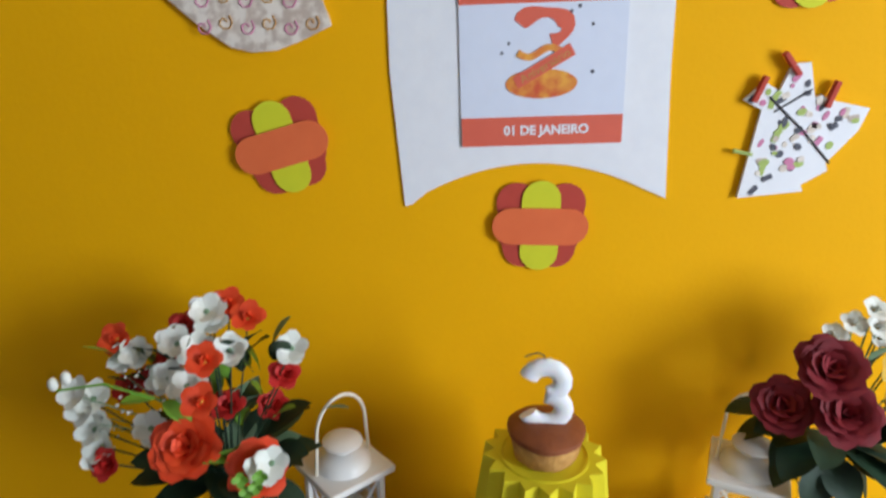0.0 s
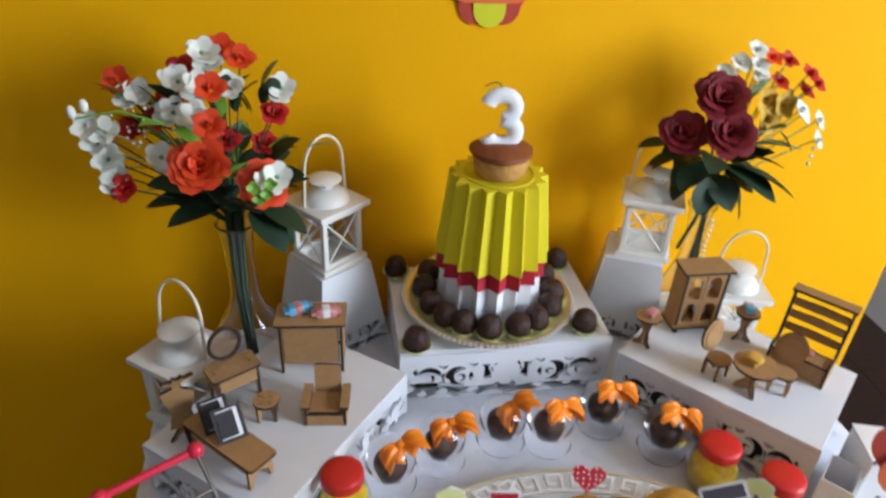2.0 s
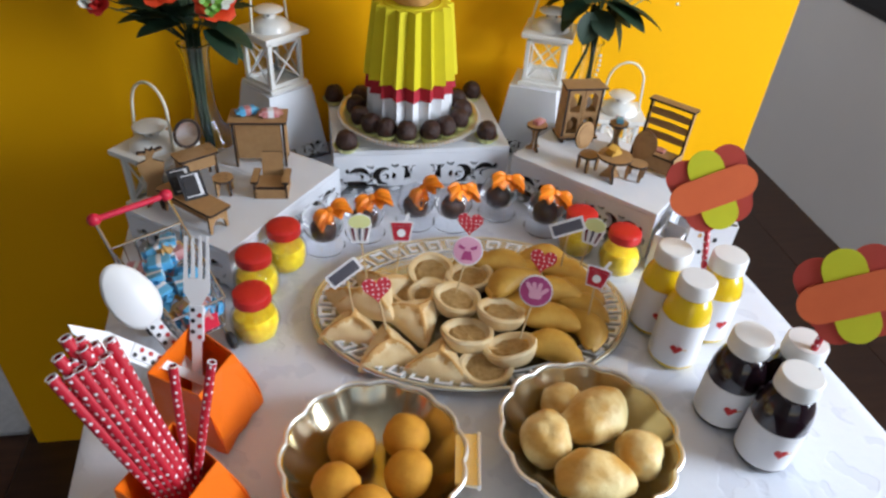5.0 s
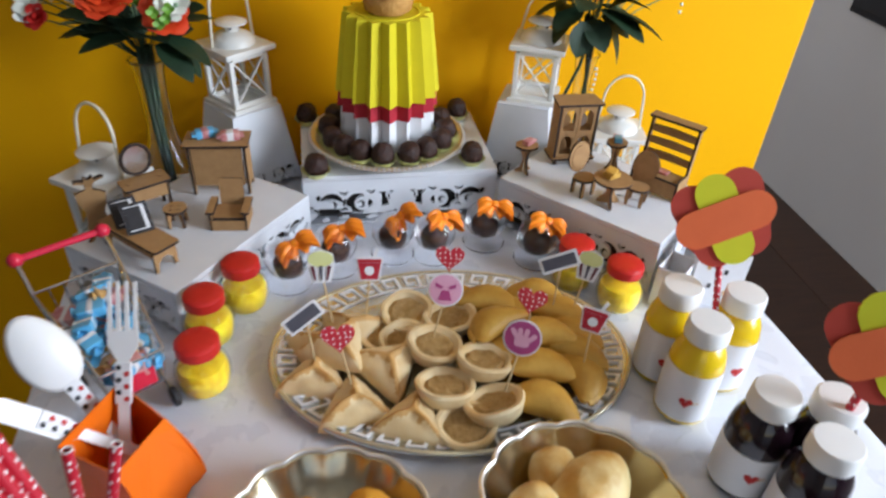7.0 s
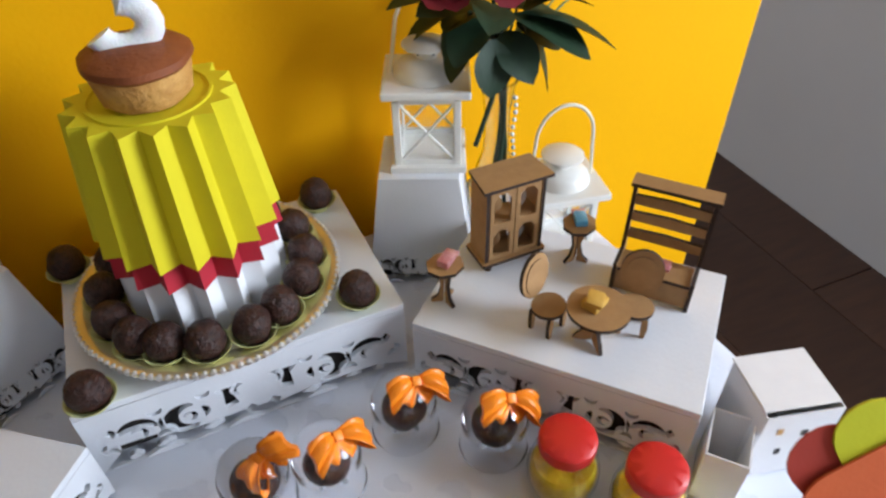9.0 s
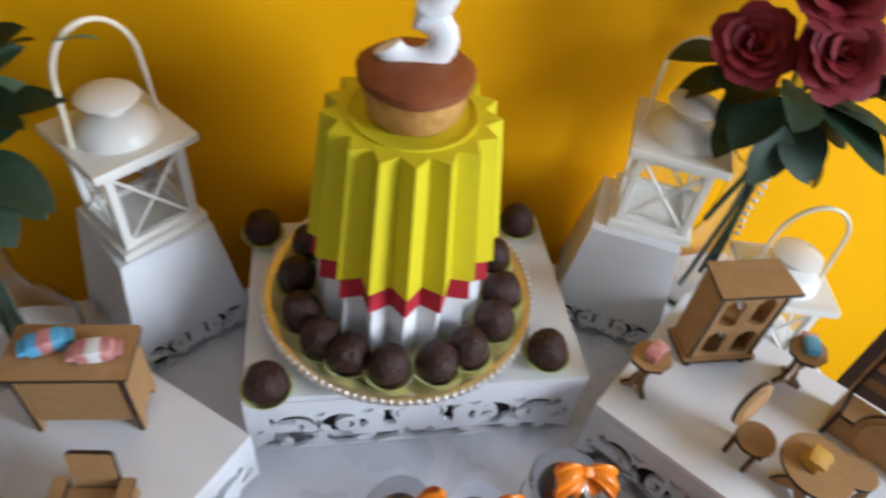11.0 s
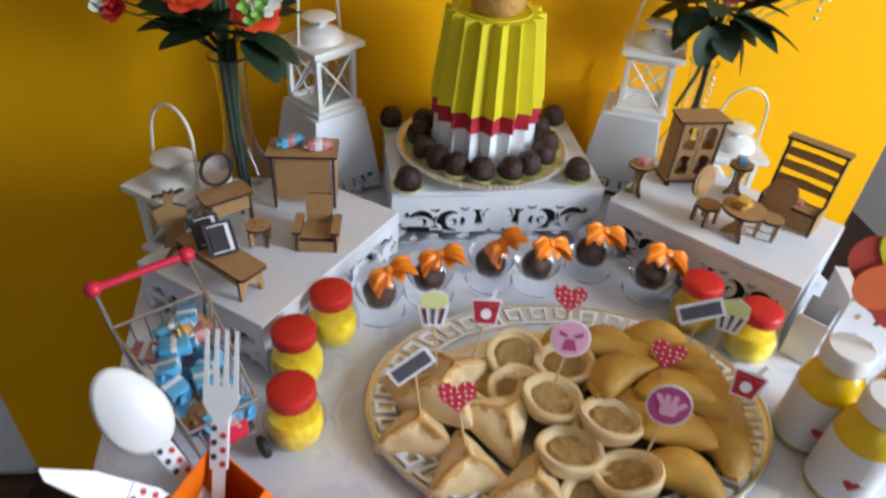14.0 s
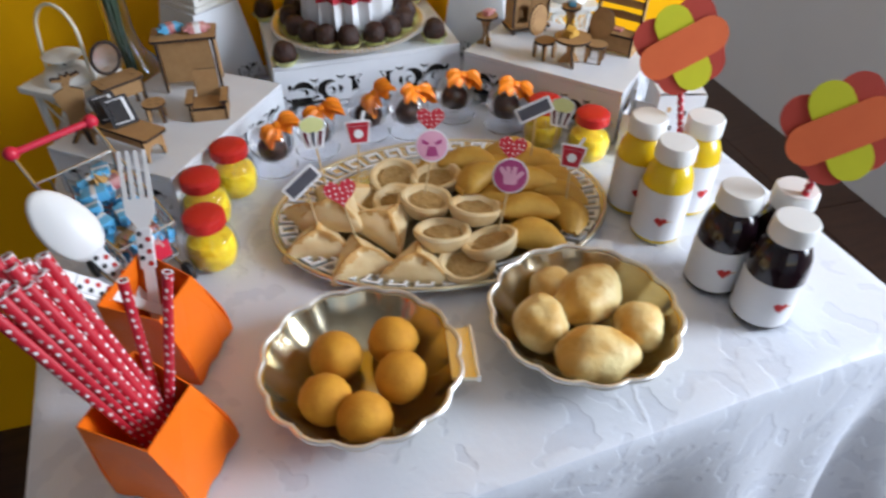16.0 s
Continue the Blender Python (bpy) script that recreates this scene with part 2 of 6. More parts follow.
DOUGH_BROWN = mat("browned_dough_edge", (0.70, 0.44, 0.17), (0.56, 0.28, 0.07), 60, 0.6, bump=0.3)
DOUGH_GOLD = mat("golden_fried_dough", (0.68, 0.42, 0.085), (0.50, 0.255, 0.035), 45, 0.5, bump=0.3, bump_scale=160, contrast=1.3, random_piece=0.1)
FILLING = mat("creamy_filling", (0.46, 0.30, 0.12), (0.33, 0.19, 0.06), 140, 0.6, bump=1.0, bump_scale=240, contrast=1.5)
COXINHA = mat("breaded_crust", (0.70, 0.34, 0.030), (0.54, 0.22, 0.014), 90, 0.75, bump=0.45, bump_scale=620)
CHEESE_BREAD = mat("cheese_bread_crust", (0.87, 0.70, 0.34), (0.66, 0.36, 0.08), 26, 0.5, bump=0.8, bump_scale=110, contrast=2.8, random_piece=0.08)
ORANGE_BOX = mat("glossy_orange_card", (0.88, 0.17, 0.006), (0.84, 0.155, 0.005), 30, 0.4)
STRAW_RED = polka_mat("red_paper_with_white_dots", (0.52, 0.012, 0.03), (0.84, 0.82, 0.82), 140, 0.0042)
HEART_RED = polka_mat("red_card_with_white_dots", (0.56, 0.018, 0.04), (0.84, 0.82, 0.82), 200)
WHITE_PLASTIC = mat("white_plastic_cutlery", (0.82, 0.82, 0.82), (0.79, 0.79, 0.79), 40, 0.35)
BLACK_PRINT = mat("black_print", (0.035, 0.03, 0.035), (0.02, 0.02, 0.02), 60, 0.6)
RED_PLASTIC = mat("red_plastic_handle", (0.68, 0.02, 0.06), (0.62, 0.018, 0.05), 60, 0.4)
CANDY_BLUE = mat("blue_sweet_wrapper", (0.16, 0.50, 0.76), (0.08, 0.38, 0.66), 90, 0.3, coat=0.4)
CANDY_PINK = mat("pink_sweet_wrapper", (0.68, 0.36, 0.34), (0.52, 0.16, 0.18), 160, 0.35, contrast=2.0, coat=0.4)
CANDY_GOLD = mat("gold_sweet_wrapper", (0.66, 0.42, 0.16), (0.5, 0.28, 0.1), 160, 0.35, contrast=2.0)
WOOD_PICK = mat("wooden_cocktail_stick", (0.62, 0.46, 0.25), (0.55, 0.4, 0.2), 90, 0.8)
PETAL_ORANGE = mat("orange_red_silk_petal", (0.80, 0.075, 0.012), (0.66, 0.04, 0.008), 90, 0.6, bump=0.2)
PETAL_CRIMSON = mat("dark_red_silk_petal", (0.24, 0.007, 0.014), (0.14, 0.004, 0.008), 90, 0.65, bump=0.2)
PETAL_RED = mat("scarlet_silk_petal", (0.60, 0.02, 0.015), (0.48, 0.015, 0.012), 90, 0.6, bump=0.2)
PETAL_WHITE = mat("white_silk_petal", (0.80, 0.80, 0.74), (0.70, 0.72, 0.62), 90, 0.7, bump=0.2)
LEAF_DARK = mat("dark_green_leaf", (0.014, 0.042, 0.016), (0.008, 0.024, 0.010), 60, 0.62, bump=0.2)
LEAF_LIGHT = mat("fresh_green_leaf", (0.20, 0.42, 0.05), (0.13, 0.30, 0.03), 60, 0.5, bump=0.2)
LEAF_GREY = mat("sage_green_leaf", (0.22, 0.34, 0.20), (0.14, 0.23, 0.12), 60, 0.6, bump=0.2)
FLOWER_EYE = mat("yellow_flower_eye", (0.70, 0.45, 0.06), (0.5, 0.28, 0.04), 200, 0.8)
BOARD_BLACK = mat("black_wall_board", (0.018, 0.017, 0.020), (0.012, 0.011, 0.013), 20, 0.4)


# ---- building helpers ----
TAU = 2 * math.pi


def part(name, bm, material, parent=None, label="", smooth=True, m=None):
    """Links a bmesh as one mesh object under a thing or a part."""
    mesh = bpy.data.meshes.new(name)
    bmesh.ops.recalc_face_normals(bm, faces=bm.faces)
    bm.to_mesh(mesh)
    bm.free()
    for item in material if isinstance(material, (list, tuple)) else [material]:
        mesh.materials.append(item)
    if smooth:
        mesh.polygons.foreach_set("use_smooth", [True] * len(mesh.polygons))
        mesh.set_sharp_from_angle(angle=radians(38))
    ob = new(name, mesh)
    if parent:
        ob.parent = parent
    if m is not None:
        ob.matrix_basis = m
    if label:
        tagged(ob, label)
    return ob


def thing(name, label, category, m=None, group="", kind=""):
    ob = new(name)
    ob.empty_display_size = 0.02
    ob.matrix_basis = m if m is not None else Matrix()
    return tagged(ob, label, category, group, kind)


def again(mesh_ob, name, parent, m):
    """Another object on the same mesh."""
    ob = new(name, mesh_ob.data)
    ob.parent = parent
    ob.matrix_basis = m
    return ob


def add_box(bm, centre, size, m=None, bevel=0.0):
    made = bmesh.ops.create_cube(bm, size=1.0)["verts"]
    bmesh.ops.scale(bm, vec=size, verts=made)
    if bevel:
        edges = list({e for v in made for e in v.link_edges})
        made = list({v for f in bmesh.ops.bevel(bm, geom=edges, offset=bevel, segments=2, affect="EDGES", profile=0.6)["faces"] for v in f.verts} | {v for v in made if v.is_valid})
    bmesh.ops.translate(bm, vec=centre, verts=made)
    if m is not None:
        bmesh.ops.transform(bm, matrix=m, verts=made)
    return made


def box(centre, size, bevel=0.0, m=None):
    bm = bmesh.new()
    add_box(bm, centre, size, m, bevel)
    return bm


def add_lathe(bm, profile, n=32, m=None, wave=None):
    """Turns (radius, height) pairs about z; wave(angle, k) scales the radius."""
    rings = []
    for k, (r, z) in enumerate(profile):
        if r < 1e-6:
            rings.append([bm.verts.new((0, 0, z))])
        else:
            rings.append([bm.verts.new((r * math.cos(TAU * i / n) * (wave(TAU * i / n, k) if wave else 1),
                                        r * math.sin(TAU * i / n) * (wave(TAU * i / n, k) if wave else 1), z)) for i in range(n)])
    for a, b in zip(rings, rings[1:]):
        for i in range(n):
            j = (i + 1) % n
            if len(a) == 1 and len(b) > 1:
                bm.faces.new((a[0], b[i], b[j]))
            elif len(b) == 1 and len(a) > 1:
                bm.faces.new((a[i], a[j], b[0]))
            elif len(a) > 1:
                bm.faces.new((a[i], a[j], b[j], b[i]))
    if m is not None:
        bmesh.ops.transform(bm, matrix=m, verts=[v for r in rings for v in r])
    return rings


def lathe(profile, n=32, m=None, wave=None):
    bm = bmesh.new()
    add_lathe(bm, profile, n, m, wave)
    return bm


def add_plate(bm, outline, z0, z1, m=None):
    """A flat board of any outline; its rim takes the second material."""
    low = [bm.verts.new((x, y, z0)) for x, y in outline]
    top = [bm.verts.new((x, y, z1)) for x, y in outline]
    bm.faces.new(low[::-1])
    bm.faces.new(top)
    n = len(outline)
    for i in range(n):
        f = bm.faces.new((low[i], low[(i + 1) % n], top[(i + 1) % n], top[i]))
        f.material_index = 1
    if m is not None:
        bmesh.ops.transform(bm, matrix=m, verts=low + top)


def plate(outline, z0, z1, m=None):
    bm = bmesh.new()
    add_plate(bm, outline, z0, z1, m)
    return bm


def add_tube(bm, path, radius, n=8, closed=False, flat=1.0):
    """A round bar along a path of points; radius may be a list."""
    pts = [Vector(p) for p in path]
    rings, up = [], None
    for i, p in enumerate(pts):
        a = pts[i - 1] if i or closed else p
        b = pts[(i + 1) % len(pts)] if i + 1 < len(pts) or closed else p
        d = (b - a).normalized()
        if up is None:
            up = d.orthogonal().normalized()
        up = (up - d * up.dot(d)).normalized()
        side = d.cross(up)
        r = radius[i] if isinstance(radius, (list, tuple)) else radius
        rings.append([bm.verts.new(p + (up * math.cos(TAU * k / n) + side * math.sin(TAU * k / n) * flat) * r) for k in range(n)])
    pairs = list(zip(rings, rings[1:])) + ([(rings[-1], rings[0])] if closed else [])
    for a, b in pairs:
        for k in range(n):
            bm.faces.new((a[k], a[(k + 1) % n], b[(k + 1) % n], b[k]))
    if not closed:
        bm.faces.new(rings[0][::-1])
        bm.faces.new(rings[-1])


def tube(path, radius, n=8, closed=False, flat=1.0):
    bm = bmesh.new()
    add_tube(bm, path, radius, n, closed, flat)
    return bm


def disc_outline(rx, ry=None, n=28, cx=0.0, cy=0.0):
    ry = ry or rx
    return [(cx + rx * math.cos(TAU * i / n), cy + ry * math.sin(TAU * i / n)) for i in range(n)]


def stadium(length, width, n=10):
    r, h = width / 2, (length - width) / 2
    return [(h + r * math.cos(a), r * math.sin(a)) for a in [math.pi * (i / n - 0.5) for i in range(n + 1)]] + \
           [(-h + r * math.cos(a), r * math.sin(a)) for a in [math.pi * (i / n + 0.5) for i in range(n + 1)]]


def rounded(w, h, r, n=5):
    out = []
    for cx, cy, a0 in ((w / 2 - r, h / 2 - r, 0), (-w / 2 + r, h / 2 - r, 90), (-w / 2 + r, -h / 2 + r, 180), (w / 2 - r, -h / 2 + r, 270)):
        out += [(cx + r * math.cos(radians(a0 + 90 * i / n)), cy + r * math.sin(radians(a0 + 90 * i / n))) for i in range(n + 1)]
    return out


def heart_outline(size, n=32):
    out = []
    for i in range(n):
        a = TAU * i / n
        x = 16 * math.sin(a) ** 3
        y = 13 * math.cos(a) - 5 * math.cos(2 * a) - 2 * math.cos(3 * a) - math.cos(4 * a)
        out.append((x * size / 34, (y + 2) * size / 34))
    return out


def curl(cx, cy, r, a0, a1, width, n=14):
    """A tapered crescent stroke, as cut by a fret saw."""
    outer, inner = [], []
    for i in range(n + 1):
        f = i / n
        a = radians(a0 + (a1 - a0) * f)
        w = width * 1.3 * math.sin(math.pi * (0.06 + 0.88 * f)) / 2
        outer.append((cx + (r + w) * math.cos(a), cy + (r + w) * math.sin(a)))
        inner.append((cx + (r - w) * math.cos(a), cy + (r - w) * math.sin(a)))
    return outer + inner[::-1]


def pierced_board(name, outline, holes, thick, material, parent, m, label=""):
    """A board in the x-z plane with holes sawn right through."""
    curve = bpy.data.curves.new(name, "CURVE")
    curve.dimensions, curve.fill_mode, curve.extrude = "2D", "BOTH", thick / 2
    for loop in [outline] + holes:
        spline = curve.splines.new("POLY")
        spline.points.add(len(loop) - 1)
        for point, (x, y) in zip(spline.points, loop):
            point.co = (x, y, 0, 1)
        spline.use_cyclic_u = True
    temp = new(name, curve)
    mesh = bpy.data.meshes.new_from_object(temp)
    bpy.data.objects.remove(temp)
    mesh.materials.clear()
    mesh.materials.append(material)
    ob = new(name, mesh)
    ob.parent = parent
    ob.matrix_basis = m @ pose(0, 0, 0, 90, 0, 0)
    return tagged(ob, label) if label else ob


def text_mesh(name, words, size, material, parent, m, thick=0.0004, bold=0.0):
    curve = bpy.data.curves.new(name, "FONT")
    curve.body, curve.size, curve.extrude, curve.offset = words, size, thick, bold
    curve.align_x, curve.align_y = "CENTER", "CENTER"
    temp = new(name, curve)
    mesh = bpy.data.meshes.new_from_object(temp)
    bpy.data.objects.remove(temp)
    mesh.materials.clear()
    mesh.materials.append(material)
    ob = new(name, mesh)
    ob.parent = parent
    ob.matrix_basis = m
    return ob


def ball(r, n=16, rings=10, squash=1.0, lump=0.0, seed=0.0, m=None):
    prof = [(r * math.sin(math.pi * k / rings), -r * squash * math.cos(math.pi * k / rings)) for k in range(rings + 1)]
    prof[0], prof[-1] = (0, prof[0][1]), (0, prof[-1][1])
    bm = lathe(prof, n)
    if lump:
        for v in bm.verts:
            v.co *= 1 + lump * noise.noise(v.co / r * 1.3 + Vector((seed, seed * 0.7, 3)))
    if m is not None:
        bmesh.ops.transform(bm, matrix=m, verts=bm.verts)
    return bm


# ---- the room ----
def setting(name, bm, material, label):
    ob = part(name, bm, material, None, "", False)
    return tagged(ob, label, name.split("_")[0], "", "structure")


XE, XW, YN, YS, CEIL = 1.53, -2.6, 2.6, -3.0, 2.6
setting("wall_centre", box((-0.0575, WALL_Y + 0.07, 1.3), (1.415, 0.14, 2.6), 0.004), YELLOW_PAINT, "saffron yellow painted partition wall behind the table")
setting("wall_north", box((-0.5, YN + 0.06, 1.3), (4.3, 0.12, 2.6)), GREY_PAINT, "plain pale grey painted wall behind the partition")
setting("wall_west", box((XW - 0.06, -0.2, 1.3), (0.12, 5.6, 2.6)), WHITE_PAINT, "plain off-white painted side wall")
# east wall with the window opening
wall = bmesh.new()
W0, W1, WZ0, WZ1 = -1.9, -0.75, 0.85, 2.2
for y0, y1, z0, z1 in ((YS, W0, 0, CEIL), (W1, YN + 0.12, 0, CEIL), (W0, W1, 0, WZ0), (W0, W1, WZ1, CEIL)):
    add_box(wall, (XE + 0.06, (y0 + y1) / 2, (z0 + z1) / 2), (0.12, y1 - y0, z1 - z0))
setting("wall_east", wall, GREY_PAINT, "pale grey painted wall beside the partition")
# unseen wall added behind the viewpoint, left open around the front fill lamp
wall = bmesh.new()
for x0, x1, z0, z1 in ((XW, -0.8, 0, CEIL), (1.0, XE, 0, CEIL), (-0.8, 1.0, 2.3, CEIL)):
    add_box(wall, ((x0 + x1) / 2, YS - 0.06, (z0 + z1) / 2), (x1 - x0, 0.12, z1 - z0))
setting("wall_south", wall, WHITE_PAINT, "added off-white wall out of view, with a wide opening")
setting("ceiling", box((-0.5, -0.2, CEIL + 0.05), (4.5, 5.9, 0.1)), CEILING_PAINT, "plain white ceiling")
setting("ground", box((0, 0, -0.08), (60, 60, 0.1)), RUG, "pale ground outside the house")
floor = thing("floor", "dark reddish-brown wooden plank floor", "floor", None, "", "structure")
part("subfloor", box((-0.5, -0.2, -0.02), (4.4, 5.7, 0.022)), FLOOR_WOOD, floor, "", False)
plank = None
for i in range(14):
    for j in range(4):
        x = XW + 0.15 + 0.302 * i
        y = YS + 0.7 + 1.44 * j + (0.36 if i % 2 else 0)
        m = pose(x, y, -0.004)
        if plank is None:
            plank = part("plank", box((0, 0, 0), (0.3, 1.436, 0.01), 0.0015), FLOOR_WOOD, floor, "", False, m)
        elif y - 0.72 < YN:
            again(plank, "plank", floor, m)
window = thing("window_1", "white framed window letting in daylight", "window", pose(XE + 0.06, (W0 + W1) / 2, (WZ0 + WZ1) / 2), "", "structure")
fr = bmesh.new()
for y in (-(W1 - W0) / 2 + 0.02, 0, (W1 - W0) / 2 - 0.02):
    add_box(fr, (0.02, y, 0), (0.05, 0.04, WZ1 - WZ0 - 0.002))
for z in (-(WZ1 - WZ0) / 2 + 0.02, (WZ1 - WZ0) / 2 - 0.02):
    add_box(fr, (0.02, 0, z), (0.048, W1 - W0 - 0.01, 0.038))
part("window_frame", fr, WHITE_METAL, window, "", False)
board = thing("wall_board", "black board hanging on the grey wall", "board", pose(XE, 0.80, 1.04))
part("panel", box((-0.012, 0, 0), (0.02, 0.36, 0.70), 0.002), BOARD_BLACK, board, "", False)
part("frame", box((-0.006, 0, 0), (0.01, 0.40, 0.74), 0.002), BOARD_BLACK, board, "", False)
tagged(part("rug", box((-1.29, 0.16, 0.007), (1.0, 0.21, 0.012), 0.003), RUG, None, "", False), "pale grey flat mat lying on the floor", "mat")

# ---- wall decorations ----
def on_wall(x, z, turn=0.0, proud=0.0):
    """A pose whose x runs along the wall and y runs up it."""
    return pose(x, WALL_Y - proud, z, 90, 0, 0) @ pose(0, 0, 0, 0, 0, turn)


def pinwheel(name, label, category, m, size, group=""):
    """A flower of crossed rounded strips: red and lime below, one orange strip on top."""
    t = thing(name, label, category, m, group)
    for sx, tilt in ((-1, 9), (1, -9)):
        part("red_strip", plate(stadium(size * 0.93, size * 0.42), 0.0008, 0.0018, pose(sx * size * 0.21, 0, 0, 0, 0, 90 + tilt)), BRICK_PAPER, t, "", False)
    part("red_strip", plate(stadium(size * 0.86, size * 0.34), 0.0001, 0.0007, pose(0, -size * 0.12, 0, 0, 0, 0)), BRICK_PAPER, t, "", False)
    part("lime_strip", plate(stadium(size * 0.98, size * 0.40), 0.0024, 0.0034, pose(0, 0, 0, 0, 0, 90)), CHART_PAPER, t, "lime green card strip", False)
    part("orange_strip", plate(stadium(size, size * 0.40), 0.0040, 0.0052), ORANGE_PAPER, t, "orange card strip", False)
    return t


FLOWER_LABEL = "paper flower of crossed orange, lime and red strips"
pinwheel("paper_flower", FLOWER_LABEL + " on the wall", "paper decoration", on_wall(-0.237, 1.234, 17, 0.001), 0.09, "paper flowers")
pinwheel("paper_flower", FLOWER_LABEL + " below the banner", "paper decoration", on_wall(0.006, 1.160, 0, 0.001), 0.092, "paper flowers")
pinwheel("paper_flower", FLOWER_LABEL + " high up", "paper decoration", on_wall(0.219, 1.402, 10, 0.001), 0.09, "paper flowers")

banner = thing("banner", "white paper banner with an arched lower edge", "banner", on_wall(-0.0005, 1.1855, 1.6, 0.001))
edge = [(-0.123, -0.004), (-0.116, -0.002)]
edge += [(-0.116 + 0.232 * i / 16, 0.036 * math.sin(math.pi * i / 16) ** 0.8) for i in range(1, 16)]
edge += [(0.123, 0.0), (0.117, 0.12), (0.113, 0.32), (-0.130, 0.32), (-0.1315, 0.12)]
part("sheet", plate(edge, 0, 0.0012), WHITE_PAPER, banner, "", False)
poster = thing("poster", "anniversary poster with a coloured ribbon emblem", "poster", on_wall(0.0, 1.309, 2.3, 0.0032))
part("sheet", plate(rounded(0.146, 0.14, 0.001, 2), 0, 0.0006), POSTER_BLUE, poster, "pale blue printed sheet", False)
part("lower_band", plate(rounded(0.1455, 0.026, 0.001, 2), 0.0007, 0.0011, pose(0, -0.057, 0)), POSTER_RED, poster, "salmon red printed band", False)
part("upper_band", plate(rounded(0.1455, 0.026, 0.001, 2), 0.0007, 0.0011, pose(0, 0.066, 0)), POSTER_RED, poster, "salmon red printed band", False)
text_mesh("lettering", "01 DE JANEIRO", 0.0115, WHITE_PAPER, poster, pose(0.004, -0.0565, 0.0014), 0.0001, 0.0004)


def ribbon_path(points, wide, z):
    """A flat printed ribbon along points, of changing width."""
    bm = bmesh.new()
    pts = [Vector((x, y, 0)) for x, y in points]
    left, right = [], []
    for i, p in enumerate(pts):
        d = (pts[min(i + 1, len(pts) - 1)] - pts[max(i - 1, 0)]).normalized()
        n = Vector((-d.y, d.x, 0)) * wide[i] / 2
        left.append((p + n)[:2])
        right.append((p - n)[:2])
    add_plate(bm, left + right[::-1], z, z + 0.0003)
    return bm


arc = [(0.0 + 0.021 * math.cos(radians(a)), 0.0325 + 0.0125 * math.sin(radians(a))) for a in range(165, -70, -18)]
part("emblem_ribbon", ribbon_path(arc, [0.012 + 0.004 * math.sin(i) for i in range(len(arc))], 0.0008), POSTER_RED, poster, "red-orange printed ribbon", False)
arc = [(-0.022 + 0.0033 * i, 0.012 - 0.004 * math.sin(i * 0.55)) for i in range(13)]
part("emblem_ribbon", ribbon_path(arc, [0.006] * 13, 0.0012), PRINT_ORANGE, poster, "gold printed ribbon", False)
part("emblem_foot", plate(disc_outline(0.032, 0.013, 24, -0.001, -0.015), 0.0008, 0.0011), PRINT_ORANGE, poster, "gold and red printed scroll", False)
arc = [(-0.024 + 0.005 * i, -0.014 + 0.0028 * i) for i in range(11)]
part("emblem_scroll", ribbon_path(arc, [0.011] * 11, 0.0013), POSTER_RED, poster, "red lettered scroll", False)
text_mesh("lettering", "Aniversário", 0.0105, CAKE_CRUMB, poster, pose(0.002, 0.0, 0.0018, 0, 0, 29), 0.0001)
for i, (x, y) in enumerate(((-0.036, 0.012), (0.031, 0.049), (0.043, 0.034), (0.044, -0.006), (-0.03, 0.02), (0.024, 0.045))):
    part("confetti", plate(disc_outline(0.0014 + 0.0004 * (i % 2), None, 8, x, y), 0.0008, 0.001), GREY_PRINT, poster, "", False)

dress = thing("paper_dress", "white folded paper dress with coloured motifs and pegs", "paper decoration", on_wall(0.230, 1.251, 0, 0.0015))
body = [(-0.042, -0.060), (0.017, -0.053), (0.014, -0.047), (0.036, -0.033), (0.033, -0.026), (0.056, 0.004), (0.062, 0.024), (0.030, 0.030), (0.018, 0.035), (0.012, 0.032),
        (0.003, 0.063), (-0.012, 0.062), (-0.020, 0.038), (-0.034, 0.046), (-0.050, 0.030), (-0.033, 0.022)]
part("sheet", plate(body, 0, 0.004), WHITE_PAPER, dress, "", False)
part("fold_line", tube([(-0.028, 0.033, 0.0045), (0.005, 0.005, 0.0045), (0.036, -0.026, 0.0045)], 0.0011, 6), BLACK_PRINT, dress, "dark drawn line")
part("fold_line", tube([(-0.022, 0.020, 0.0045), (0.008, 0.040, 0.0045)], 0.0008, 6), BLACK_PRINT, dress, "dark drawn line")
rnd = random.Random(5)


def inside(x, y, loop):
    hit = False
    for (x0, y0), (x1, y1) in zip(loop, loop[1:] + loop[:1]):
        if (y0 > y) != (y1 > y) and x < (x1 - x0) * (y - y0) / (y1 - y0) + x0:
            hit = not hit
    return hit


for i in range(95):
    x, y = rnd.uniform(-0.045, 0.055), rnd.uniform(-0.058, 0.055)
    if not all(inside(x + dx, y + dy, body) for dx, dy in ((-0.005, 0), (0.005, 0), (0, -0.004), (0, 0.004))):
        continue
    shape = disc_outline(rnd.uniform(0.002, 0.0055), rnd.uniform(0.0015, 0.004), 10) if i % 3 else rounded(rnd.uniform(0.004, 0.010), 0.005, 0.001, 2)
    part("motif", plate(shape, 0.0041, 0.0044 + 0.0001 * (i % 7), pose(x, y, 0, 0, 0, rnd.uniform(0, 90))), (PINK_PRINT, GREEN_PRINT, GREY_PRINT, PATTERN_SCROLL)[i % 4], dress, "", False)
for x, y, a in ((-0.038, 0.040, 70), (-0.014, 0.062, 130), (0.026, 0.036, 75)):
    part("peg", box((0, 0, 0.005), (0.024, 0.0045, 0.007), 0.0008, pose(x, y, 0, 0, 0, a)), BRICK_PAPER, dress, "small red peg", False)
